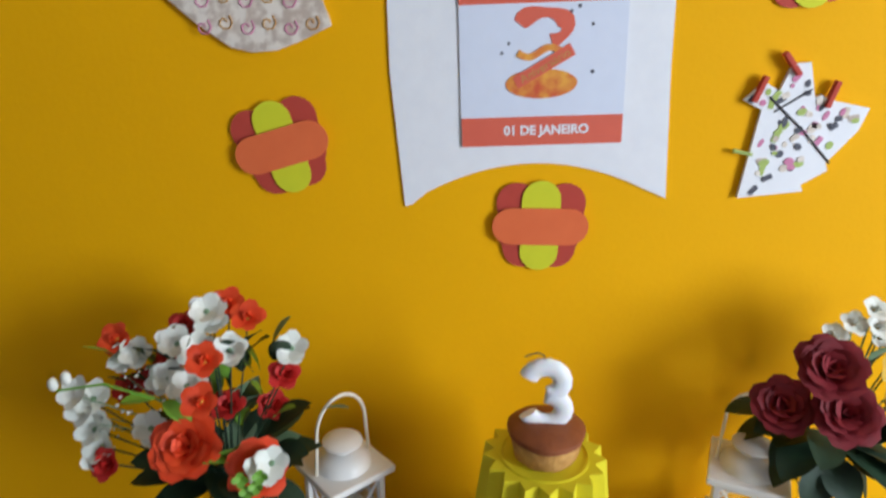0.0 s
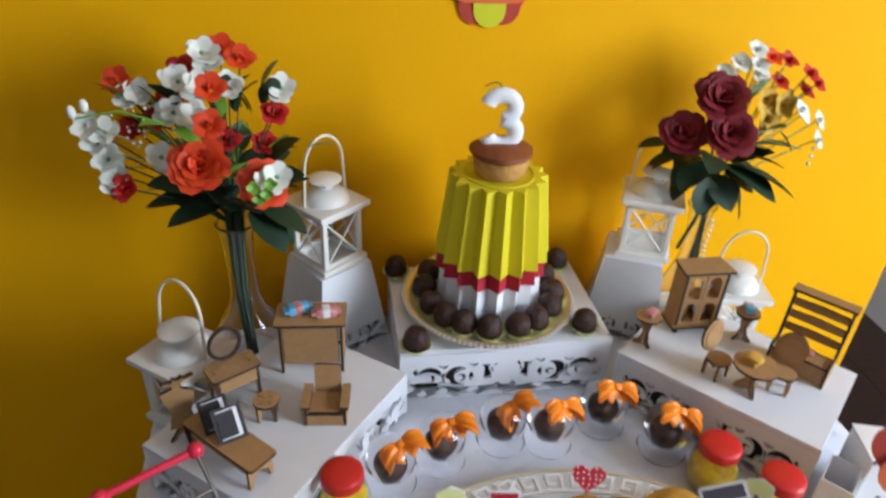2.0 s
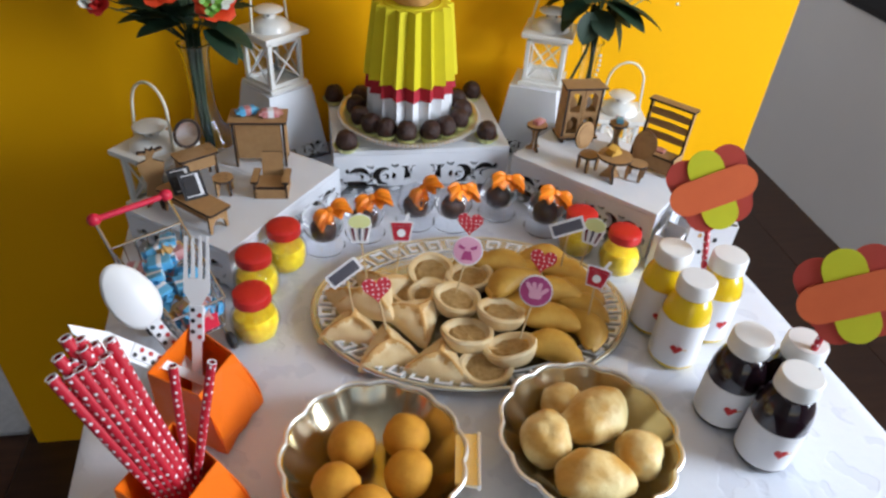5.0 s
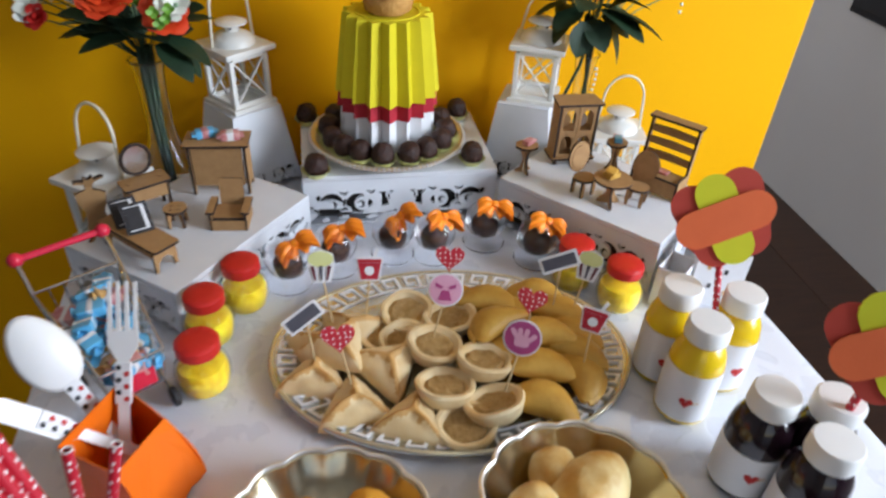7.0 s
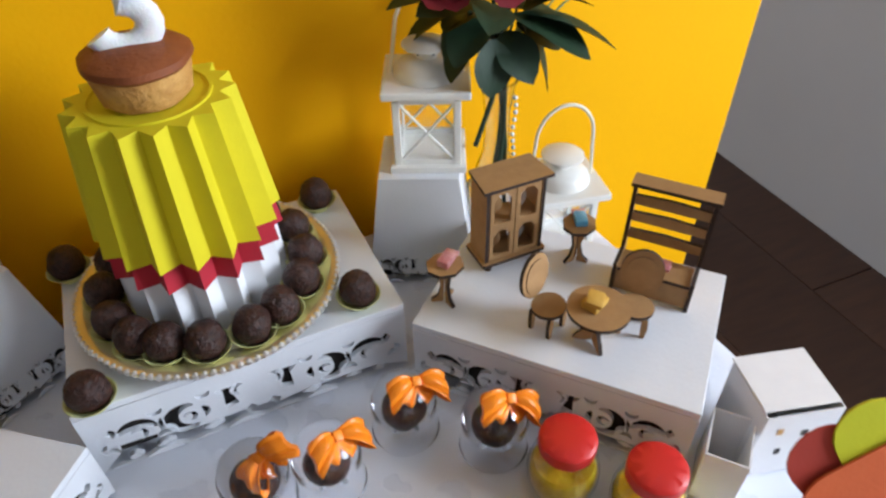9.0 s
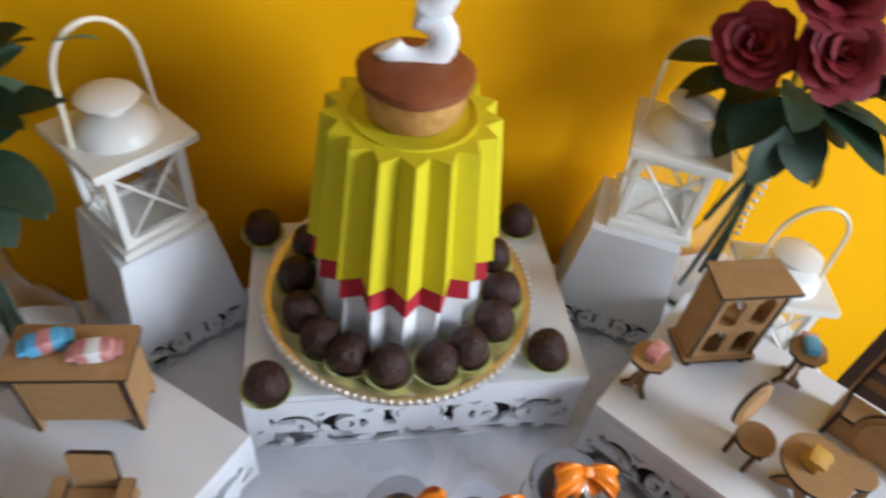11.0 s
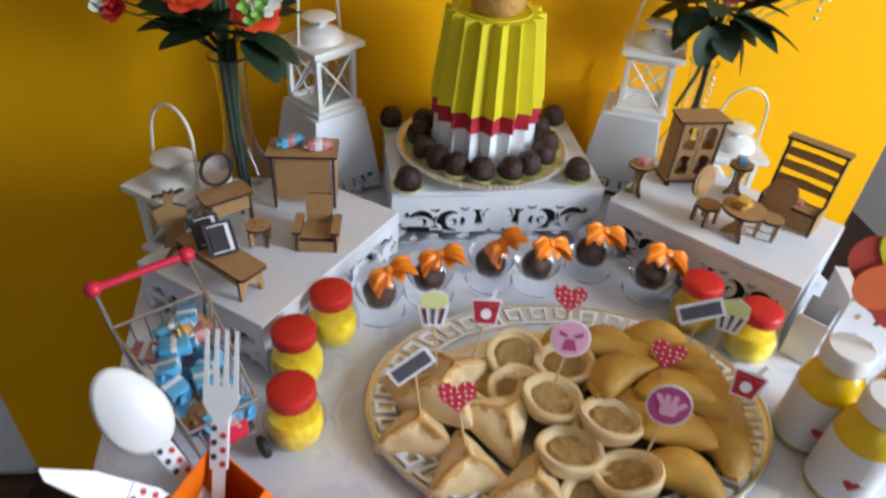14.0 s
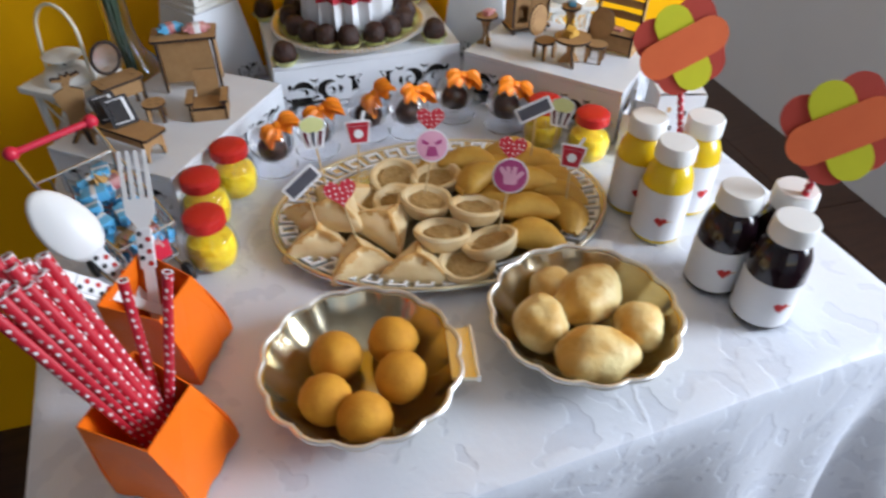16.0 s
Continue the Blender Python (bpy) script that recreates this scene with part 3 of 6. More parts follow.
part("peg", box((0, 0, 0.004), (0.018, 0.003, 0.004), 0.0006, pose(-0.044, -0.017, 0, 0, 0, -12)), GREEN_PRINT, dress, "small lime peg", False)

fan = thing("paper_skirt", "pleated paper skirt with a pink scroll print", "paper decoration", on_wall(-0.252, 1.322, 0, 0.0015))
body = [(-0.075, 0.042), (-0.05, 0.02), (-0.022, 0.001), (-0.004, -0.003), (0.018, -0.001), (0.042, 0.008), (0.067, 0.020), (0.055, 0.055), (0.03, 0.12), (-0.02, 0.12)]
part("sheet", plate(body, 0, 0.004), PATTERN_SCROLL, fan, "", False)
for i in range(11):
    cx, cy = -0.045 + 0.019 * (i % 6), 0.018 + 0.022 * (i // 6) + 0.004 * (i % 2)
    part("scroll", tube([(cx + (0.002 + 0.0007 * k) * math.cos(k * 0.9), cy + (0.002 + 0.0007 * k) * math.sin(k * 0.9), 0.0043) for k in range(9)], 0.0008, 5),
         (PINK_PRINT, CAKE_CRUMB)[i % 2], fan, "")

# ---- the table and its cloth ----
TX0, TX1, TY0, TY1 = -0.3475, 0.3975, -0.732, -0.012
TABLE_TURN = 4.8
table = thing("table", "square wooden table hidden under a white cloth", "table", pose((TX0 + TX1) / 2, (TY0 + TY1) / 2, 0, 0, 0, TABLE_TURN))
part("tabletop", box((0, 0, 0.732), (TX1 - TX0 - 0.01, TY1 - TY0 - 0.01, 0.025), 0.003), TABLE_WOOD, table, "", False)
for sx in (-1, 1):
    for sy in (-1, 1):
        part("leg", box((sx * 0.31, sy * 0.31, 0.361), (0.05, 0.05, 0.718), 0.004), TABLE_WOOD, table, "", False)


def cloth_mesh():
    bm = bmesh.new()
    cx, cy, hx, hy = 0.0, 0.0, (TX1 - TX0) / 2, (TY1 - TY0) / 2
    corner = rounded(2 * hx, 2 * hy, 0.022, 6)
    outline = []
    for i, a in enumerate(corner):
        b = corner[(i + 1) % len(corner)]
        steps = max(1, round(math.dist(a, b) / 0.016))
        outline += [(a[0] + (b[0] - a[0]) * k / steps, a[1] + (b[1] - a[1]) * k / steps) for k in range(steps)]
    n = len(outline)
    rings = []
    for scale in (0.25, 0.5, 0.75, 0.9, 0.97):
        rings.append([bm.verts.new((cx + x * scale, cy + y * scale, TABLE_Z - 0.0015)) for x, y in outline])
    drops = [(0.0, 0.0015), (0.004, 0.003), (0.006, 0.008), (0.007, 0.02)] + [(0.008 + 0.0005 * k, 0.02 + 0.03 * k) for k in range(1, 15)]
    for out, down in drops:
        ring = []
        for i, (x, y) in enumerate(outline):
            q = (x * out / math.hypot(x, y) * 1.3, y * out / math.hypot(x, y) * 1.3)
            u = i * 0.016
            fold = max(0, down - 0.02) * (0.10 * math.sin(u * 21 + 1.2 * math.sin(u * 5)) + 0.05 * math.sin(u * 47))
            corner_pull = max(0, down - 0.02) * 0.25 * max(0, (abs(x) / hx + abs(y) / hy) - 1.6)
            s = fold + corner_pull
            lim = 1.0 if y < hy * 0.98 else 0.0
            ring.append(bm.verts.new((cx + x + q[0] + (x / hx) * s, cy + y + (q[1] + (y / hy) * s) * lim, TABLE_Z - down)))
        rings.append(ring)
    centre = bm.verts.new((cx, cy, TABLE_Z - 0.0015))
    for i in range(n):
        bm.faces.new((centre, rings[0][i], rings[0][(i + 1) % n]))
    for a, b in zip(rings, rings[1:]):
        for i in range(n):
            bm.faces.new((a[i], a[(i + 1) % n], b[(i + 1) % n], b[i]))
    for v in bm.verts:
        if v.co.z > TABLE_Z - 0.004:
            v.co.z += 0.0012 * noise.noise(v.co * 14)
    return bm


cloth = part("tablecloth", cloth_mesh(), DAMASK, None, "", True, pose((TX0 + TX1) / 2, (TY0 + TY1) / 2, 0, 0, 0, TABLE_TURN))
tagged(cloth, "white damask tablecloth hanging over the table edges", "tablecloth")
mod = cloth.modifiers.new("thickness", "SOLIDIFY")
mod.thickness, mod.offset = 0.0012, -1.0

# ---- fretwork stands ----
def fret_holes(width, height, sides=1.0):
    """Mirrored scroll openings for a board of that width whose foot is at z = 0."""
    holes = []
    k = width / 0.24
    for s in (-1, 1):
        def put(loop):
            holes.append([(s * x * k, z * height / 0.065) for x, z in loop])
        put(curl(0.052, 0.030, 0.0125, -115, 115, 0.0085))
        put(curl(0.052, 0.030, 0.0125, 150, 210, 0.0045))
        put(curl(0.088, 0.026, 0.0150, 35, 158, 0.0085))
        put(curl(0.088, 0.029, 0.0055, 40, 250, 0.0032))
        put(curl(0.112, 0.014, 0.0090, 80, 165, 0.0040))
        put(curl(0.012, 0.040, 0.0058, -70, 110, 0.0040))
        put([(0.016, 0.026), (0.026, 0.023), (0.025, 0.040), (0.031, 0.046), (0.014, 0.046), (0.018, 0.040)])
        put([(0.066, 0.010), (0.073, 0.007), (0.080, 0.009), (0.074, 0.0125)])
        put([(0.030, 0.010), (0.040, 0.006), (0.046, 0.010), (0.038, 0.0135)])
        put(curl(0.052, 0.029, 0.0042, 20, 300, 0.0030))
        put(curl(0.070, 0.016, 0.0070, 20, 170, 0.0040))
        put([(0.0690, 0.030), (0.0725, 0.024), (0.0735, 0.034), (0.0700, 0.040)])
        put(curl(0.106, 0.024, 0.0060, -60, 60, 0.0035))
        put(curl(0.0385, 0.0510, 0.0050, 190, 350, 0.0032))
        put(curl(0.0720, 0.0500, 0.0050, 190, 350, 0.0032))
        put([(0.103, 0.034), (0.107, 0.040), (0.103, 0.045), (0.099, 0.040)])
        put([(0.004, 0.014), (0.012, 0.010), (0.014, 0.015), (0.008, 0.019)])
        put([(0.090, 0.006), (0.098, 0.004), (0.100, 0.008), (0.094, 0.011)])
    return holes


def fret_outline(width, height):
    """A board with a scalloped foot."""
    n = 8
    foot = []
    for i in range(n):
        x0, x1 = -width / 2 + width * i / n, -width / 2 + width * (i + 1) / n
        for j in range(6):
            f = j / 6
            foot.append((x0 + (x1 - x0) * f, 0.0055 * math.sin(math.pi * f) if i % 2 else 0.0018 * math.sin(math.pi * f)))
    foot.append((width / 2, 0))
    return foot + [(width / 2, height), (-width / 2, height)]


def fret_stand(name, label, m, wide, deep, high):
    t = thing(name, label, "display stand", m, "fretwork display stands")
    part("top", box((0, 0, high - 0.003), (wide, deep, 0.006), 0.0008), WHITE_WOOD, t, "", False)
    for sy, turn in ((-1, 0), (1, 180)):
        pierced_board("pierced_side", fret_outline(wide, high - 0.0062), fret_holes(wide, high - 0.006), 0.004, WHITE_WOOD, t, pose(0, sy * (deep / 2 - 0.002), 0, 0, 0, turn))
    for sx in (-1, 1):
        pierced_board("pierced_side", fret_outline(deep - 0.0082, high - 0.0062), fret_holes(deep - 0.008, high - 0.006), 0.004, WHITE_WOOD, t, pose(sx * (wide / 2 - 0.002), 0, 0, 0, 0, 90 * sx))
    # added dark box just behind the sides, so the openings look shaded
    part("shade_backing", box((0, 0, (high - 0.006) / 2 + 0.005), (wide - 0.014, deep - 0.014, high - 0.017)), INSIDE_SHADE, t, "dark backing box standing in for the shade inside", False)
    return t


fret_stand("fretwork_stand", "white painted fretwork stand under the cake", pose(0.014, -0.094, TABLE_Z, 0, 0, 2), 0.242, 0.168, 0.070)
fret_stand("fretwork_stand", "white fretwork stand holding a miniature living room", pose(-0.2225, -0.2400, TABLE_Z, 0, 0, 54.0), 0.212, 0.156, 0.057)
fret_stand("fretwork_stand", "white fretwork stand holding a miniature dining room", pose(0.2625, -0.2215, TABLE_Z, 0, 0, -46.5), 0.212, 0.145, 0.069)


def pedestal(m):
    t = thing("pedestal", "white tapered wooden pedestal with fretwork foot", "pedestal", m, "pedestals")
    top, low, high = 0.070, 0.100, 0.109
    for q in range(4):
        slope = (low - top) / 2
        lean = math.degrees(math.atan2(slope, high))
        wide = [(-low / 2, 0), (low / 2, 0), (top / 2, math.hypot(high, slope)), (-top / 2, math.hypot(high, slope))]
        foot = []
        for i in range(6):
            for j in range(5):
                f = (i + j / 5) / 6
                foot.append((-low / 2 + low * f, 0.004 * abs(math.sin(math.pi * j / 5)) if i % 2 else 0))
        outline = foot + wide[1:]
        holes = [[(x, z + 0.002) for x, z in loop] for loop in fret_holes(low * 0.88, 0.034)]
        pierced_board("side", outline, holes, 0.0024, WHITE_WOOD, t, pose(0, 0, 0, 0, 0, 90 * q) @ pose(0, -low / 2 + 0.0012, 0, -lean, 0, 0))
    part("top", box((0, 0, high - 0.0012), (top + 0.001, top + 0.001, 0.003), 0.0008), WHITE_WOOD, t, "", False)
    # added dark core that gives the fretwork openings their shade
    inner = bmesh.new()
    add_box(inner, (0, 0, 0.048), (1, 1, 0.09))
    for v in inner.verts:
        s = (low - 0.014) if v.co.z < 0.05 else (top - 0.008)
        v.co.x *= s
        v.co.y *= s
    part("shade_backing", inner, INSIDE_SHADE, t, "dark backing box standing in for the shade inside", False)
    return t


pedestal(pose(-0.181, -0.049, TABLE_Z, 0, 0, 37))
pedestal(pose(0.205, -0.043, TABLE_Z, 0, 0, -24))


def lantern(m, fold, label):
    t = thing("lantern", label, "lantern", m, "white tin lanterns")
    w, h = 0.057, 0.072
    part("base", box((0, 0, 0.003), (0.066, 0.066, 0.006), 0.001), WHITE_METAL, t, "", False)
    for sx in (-1, 1):
        for sy in (-1, 1):
            part("post", box((sx * (w / 2 - 0.003), sy * (w / 2 - 0.003), h / 2), (0.0062, 0.0062, h - 0.01), 0.0008), WHITE_METAL, t, "", False)
    for q in range(4):
        mm = pose(0, 0, 0, 0, 0, 90 * q)
        for z in (0.0085, h - 0.005):
            part("rail", box((0, -w / 2 + 0.003, z), (w - 0.012, 0.005, 0.005), 0, mm), WHITE_METAL, t, "", False)
        pane = part("pane", box((0, -w / 2 + 0.0045, h / 2 + 0.002), (w - 0.012, 0.0012, h - 0.016), 0, mm), GLASS, t, "clear glass pane", False)
        pane.visible_shadow = False
        a, zz = w / 2 - 0.006, (0.011, h - 0.008)
        for s in (-1, 1):
            part("cross_bar", tube([mm @ Vector((-s * a, -w / 2 + 0.0015, zz[0])), mm @ Vector((s * a, -w / 2 + 0.0015, zz[1]))], 0.0013, 6), WHITE_METAL, t)
    roof = bmesh.new()
    add_box(roof, (0, 0, h + 0.0035), (0.073, 0.073, 0.007), None, 0.0015)
    part("roof", roof, WHITE_METAL, t, "", False)
    part("dome", lathe([(0.0275, h + 0.0065), (0.0265, h + 0.012), (0.022, h + 0.0175), (0.014, h + 0.021), (0.009, h + 0.022), (0.009, h + 0.030), (0, h + 0.030)], 32), WHITE_METAL, t)
    part("cap", lathe([(0, h + 0.030), (0.017, h + 0.030), (0.0195, h + 0.0315), (0.0195, h + 0.033), (0.014, h + 0.0355), (0, h + 0.0365)], 32), WHITE_METAL, t)
    # solid black discs painted in for the shade of vent holes
    for a in range(4):
        part("dark_vent_disc", lathe([(0, 0), (0.0018, 0), (0.0018, 0.0006), (0, 0.0006)], 10, pose(0.0088 * math.cos(radians(45 + 90 * a)), 0.0088 * math.sin(radians(45 + 90 * a)), h + 0.0265, 0, 90, 45 + 90 * a)), BLACK_PRINT, t)
    pts = []
    for i in range(15):
        a = math.pi * i / 14
        pts.append((0.027 * math.cos(a), 0, 0.042 + 0.034 * math.sin(a)))
    pts = [(0.030, 0, 0)] + pts + [(-0.030, 0, 0)]
    mm = pose(0, 0, h + 0.007) @ pose(0, 0, 0, fold, 0, 0)
    part("handle", tube([mm @ Vector(p) for p in pts], 0.0017, 8), CREAM_WIRE, t, "cream wire handle")
    return t


lantern(pose(-0.182, -0.047, TABLE_Z + 0.1095, 0, 0, 42), 0, "white tin lantern on a pedestal, handle upright")
lantern(pose(0.2145, -0.041, TABLE_Z + 0.1095, 0, 0, -23), -52, "white tin lantern on a pedestal, handle tipped back")
lantern(pose(-0.327, -0.181, TABLE_Z + 0.001, 0, 0, -35) @ Matrix.Scale(1.07, 4), -6, "white tin lantern beside the miniature living room")
lantern(pose(0.327, -0.088, TABLE_Z + 0.001, 0, 0, -10), 0, "white tin lantern behind the miniature dining room")

# ---- the cake ----
CX, CY, BOX_TOP = 0.005, -0.099, TABLE_Z + 0.0702


CAKE_Z = BOX_TOP + 0.0098


def pleats(r_out, r_in, z0, z1, taper, n=17):
    """A standing ring of folded card."""
    bm = bmesh.new()
    low, top = [], []
    for i in range(2 * n):
        a = TAU * (i + 0.3) / (2 * n)
        r = r_out if i % 2 else r_in
        low.append(bm.verts.new((r * math.cos(a), r * math.sin(a), z0)))
        top.append(bm.verts.new((r * taper * math.cos(a), r * taper * math.sin(a), z1)))
    for i in range(2 * n):
        j = (i + 1) % (2 * n)
        bm.faces.new((low[i], low[j], top[j], top[i]))
    return bm, top, low


plate_t = thing("cake_plate", "round silver plate with a beaded rim", "plate", pose(CX, CY, BOX_TOP))
part("dish", lathe([(0, 0.0095), (0.074, 0.0095), (0.083, 0.0115), (0.092, 0.0165), (0.0965, 0.0182), (0.1, 0.0175), (0.1005, 0.0145), (0.097, 0.0145), (0.085, 0.0085), (0.072, 0.007), (0.066, 0.0055), (0.064, 0.0), (0, 0.0)], 72), PALE_GOLD, plate_t)
beads = bmesh.new()
for i in range(104):
    a = TAU * i / 104
    bmesh.ops.create_icosphere(beads, subdivisions=1, radius=0.0031, matrix=pose(0.0990 * math.cos(a), 0.0990 * math.sin(a), 0.0160))
part("beaded_rim", beads, SILVER, plate_t, "silvery beaded rim")

cake = thing("paper_cake", "paper cake of folded yellow, red and white pleats", "cake", pose(CX, CY, CAKE_Z))
for name, mat_, ro, ri, z0, z1, tp in (("white_tier", WHITE_PAPER, 0.061, 0.050, 0.0, 0.07, 0.95), ("red_tier", RED_PAPER, 0.0635, 0.0525, 0.0485, 0.085, 0.93), ("yellow_tier", LIME_PAPER, 0.0650, 0.0535, 0.0675, 0.1635, 0.82)):
    bm, top, low = pleats(ro, ri, z0, z1, tp)
    if name == "yellow_tier":
        centre = bm.verts.new((0, 0, z1 - 0.001))
        for i in range(len(top)):
            bm.faces.new((top[i], top[(i + 1) % len(top)], centre))
    part(name, bm, mat_, cake, "", False)
part("top_disc", lathe([(0, 0.1632), (0.036, 0.1632), (0.037, 0.1647), (0.039, 0.1647), (0.039, 0.1612), (0, 0.1612)], 40), LIME_PAPER, cake, "round card disc")
CUP_Z = CAKE_Z + 0.1634
cup = thing("cupcake", "small vanilla cupcake with a browned top", "cupcake", pose(CX, CY - 0.002, CUP_Z + 0.0008) @ Matrix.Diagonal((1, 1, 0.83, 1)))
bm = lathe([(0, 0), (0.024, 0), (0.0275, 0.004), (0.0305, 0.026), (0.029, 0.029), (0, 0.03)], 28, None, lambda a, k: 1 + 0.025 * math.sin(5 * a + k))
for v in bm.verts:
    v.co += Vector((0.0009, 0.0009, 0)) * noise.noise(v.co * 160)
part("crumb", bm, CAKE_CRUMB, cup)
bm = lathe([(0, 0.026), (0.031, 0.026), (0.0335, 0.029), (0.033, 0.034), (0.027, 0.039), (0.012, 0.0415), (0, 0.042)], 28, None, lambda a, k: 1 + 0.02 * math.sin(3 * a) + 0.015 * math.sin(7 * a + 1))
part("browned_top", bm, CAKE_TOP, cup, "browned cupcake top")
candle = thing("number_candle", "white wax number three birthday candle", "candle", pose(CX - 0.001, CY - 0.002, CUP_Z + 0.0262, -4, -3, -3) @ Matrix.Scale(0.93, 4))
three = []
for i in range(21):
    a = radians(163 - 238 * i / 20)
    three.append((0.0155 * math.cos(a), 0, 0.0490 + 0.0138 * math.sin(a)))
for i in range(25):
    a = radians(78 - 240 * i / 24)
    three.append((0.0166 * math.cos(a), 0, 0.0212 + 0.0140 * math.sin(a)))
bm = tube(three, [0.0086 + 0.0005 * (k % 2) for k in range(len(three))], 14, False, 1.0)
bmesh.ops.scale(bm, vec=(1, 0.62, 1), verts=bm.verts)
part("numeral", bm, WAX, candle)
part("wick", tube([(0.0, 0, 0.068), (-0.001, 0, 0.0745), (-0.006, 0.001, 0.0765), (-0.013, 0.001, 0.075), (-0.018, 0.001, 0.0725)], 0.0007, 6), WICK, candle, "curled wick")


# ---- chocolate truffles ----
def truffle(m, r=0.0140, seed=1.0, case=True):
    t = thing("truffle", "dark chocolate truffle in a lime paper case", "truffle", m, "chocolate truffles")
    bm = ball(r, 44, 30, 1.05, 0.09, seed)
    for v in bm.verts:
        v.co *= 1 + 0.05 * noise.noise(v.co * 620) + 0.035 * noise.noise(v.co * 260)
    bmesh.ops.translate(bm, vec=(0, 0, r + 0.001), verts=bm.verts)
    part("sweet", bm, CHOC, t)
    part("paper_case", lathe([(0, 0), (0.0095, 0), (0.0172, 0.0092), (0.0165, 0.0092), (0.0088, 0.0008), (0, 0.0008)], 36, None, lambda a, k: 1 + (0.05 * math.sin(18 * a) if k in (2, 3) else 0)), CUP_GREEN, t, "lime paper case")
    return t


first = truffle(pose(-0.087, -0.178, BOX_TOP))
for x, y in ((0.107, -0.158), (-0.100, -0.034), (0.109, -0.026)):
    copy_thing(first, pose(x, y, BOX_TOP, 0, 0, 90 * x * 30))
second = truffle(pose(CX + 0.078, CY, CAKE_Z), 0.0140, 4.0)
for k, a in enumerate((18, 44, 68, 95, 122, 150, 176, 202, 222, 240, 261, 285, 305, 328, 350)):
    m = pose(CX + 0.0760 * math.cos(radians(a)), CY + 0.0760 * math.sin(radians(a)), CAKE_Z + 0.0004, 3 * (k % 3 - 1), 0, 41 * k)
    if k == 0:
        second.matrix_basis = m
    else:
        copy_thing(second if k % 2 else first, m)


# ---- truffles in clear cups with bows ----
def ribbon_strip(bm, centres, halves):
    """A pleated strip of ribbon; its width lies along y."""
    rows = []
    for c, w in zip(centres, halves):
        c = Vector(c)
        rows.append([bm.verts.new(c + Vector((0, s * w, 0.0012 * math.cos(s * 5.0) * w / 0.006))) for s in (-1, -0.6, -0.2, 0.2, 0.6, 1)])
    for a, b in zip(rows, rows[1:]):
        for k in range(5):
            bm.faces.new((a[k], a[k + 1], b[k + 1], b[k]))


def ribbon_loop(bm, side):
    """One fanned loop of a satin bow: out in front, round, and back behind."""
    front = [(side * (0.001 + 0.0175 * f), -0.0075 * f * f, 0.0045 * math.sin(math.pi * min(1, f * 0.9)) + 0.001) for f in (0, 0.2, 0.4, 0.6, 0.8, 1)]
    back = [(side * (0.001 + 0.0175 * f), -0.0075 * f * f, -0.0030 * math.sin(math.pi * min(1, f * 0.9)) - 0.001) for f in (0.92, 0.7, 0.45, 0.2, 0)]
    wide = [0.0022, 0.0042, 0.0060, 0.0074, 0.0084, 0.0088, 0.0086, 0.0076, 0.0058, 0.0040, 0.0022]
    ribbon_strip(bm, front + back, wide)


def bow_cup(m, lean, seed):
    t = thing("truffle_cup", "clear plastic cup holding a truffle, orange satin bow", "party favour", m, "truffle cups with bows")
    part("foot", lathe([(0, 0), (0.021, 0), (0.0245, 0.001), (0.026, 0.004), (0.0252, 0.004), (0.0235, 0.0018), (0.010, 0.0012), (0.007, 0.004), (0.006, 0.012), (0.012, 0.016), (0, 0.016)], 32), PLASTIC_CLEAR, t, "clear plastic foot").visible_shadow = False
    shell = [(0.012, 0.0165), (0.0205, 0.022), (0.0245, 0.031), (0.0245, 0.037), (0.021, 0.048), (0.013, 0.055), (0.004, 0.0575), (0, 0.058)]
    inner = [(max(r - 0.0009, 0), z - 0.0006 if r < 0.02 else z) for r, z in shell]
    inner[0] = (0.0111, 0.0172)
    part("shell", lathe(shell + inner[::-1] + [shell[0]], 32), PLASTIC_CLEAR, t, "clear plastic shell").visible_shadow = False
    bm = ball(0.0128, 24, 16, 0.98, 0.05, seed, pose(0, 0, 0.0295))
    part("sweet", bm, CHOC, t, "dark chocolate truffle")
    bow = bmesh.new()
    for side in (-1, 1):
        ribbon_loop(bow, side)
        tail = bmesh.new()
        ribbon_strip(tail, [(x, 0, 0.0008 * math.sin(x * 900)) for x in (0.0, 0.003, 0.006, 0.009, 0.013)], [0.002, 0.0035, 0.0045, 0.0050, 0.0052])
        bmesh.ops.transform(tail, matrix=pose(side * 0.001, -0.001, -0.001, 0, 0, -90 + side * 38), verts=tail.verts)
        held = bpy.data.meshes.new("tail")
        tail.to_mesh(held)
        tail.free()
        bow.from_mesh(held)
        bpy.data.meshes.remove(held)
    add_box(bow, (0, 0, 0.001), (0.0060, 0.0065, 0.0060), None, 0.0018)
    bmesh.ops.transform(bow, matrix=pose(0.009, -0.003, 0.0575, 34, 0, 0) @ pose(0, 0, 0, 0, lean[1], lean[2]) @ Matrix.Scale(1.22, 4), verts=bow.verts)
    ob = part("bow", bow, RIBBON, t, "orange satin ribbon bow")
    s = ob.modifiers.new("thickness", "SOLIDIFY")
    s.thickness = 0.0005
    return t


for i, (x, y, lean) in enumerate(((-0.120, -0.295, (0, -12, 28)), (-0.068, -0.271, (0, -10, 12)), (-0.001, -0.250, (0, -40, 32)), (0.048, -0.256, (0, 25, 8)), (0.113, -0.235, (0, 10, -6)), (0.168, -0.275, (0, 12, -18)))):
    bow_cup(pose(x, y, TABLE_Z), lean, 2.0 + i)


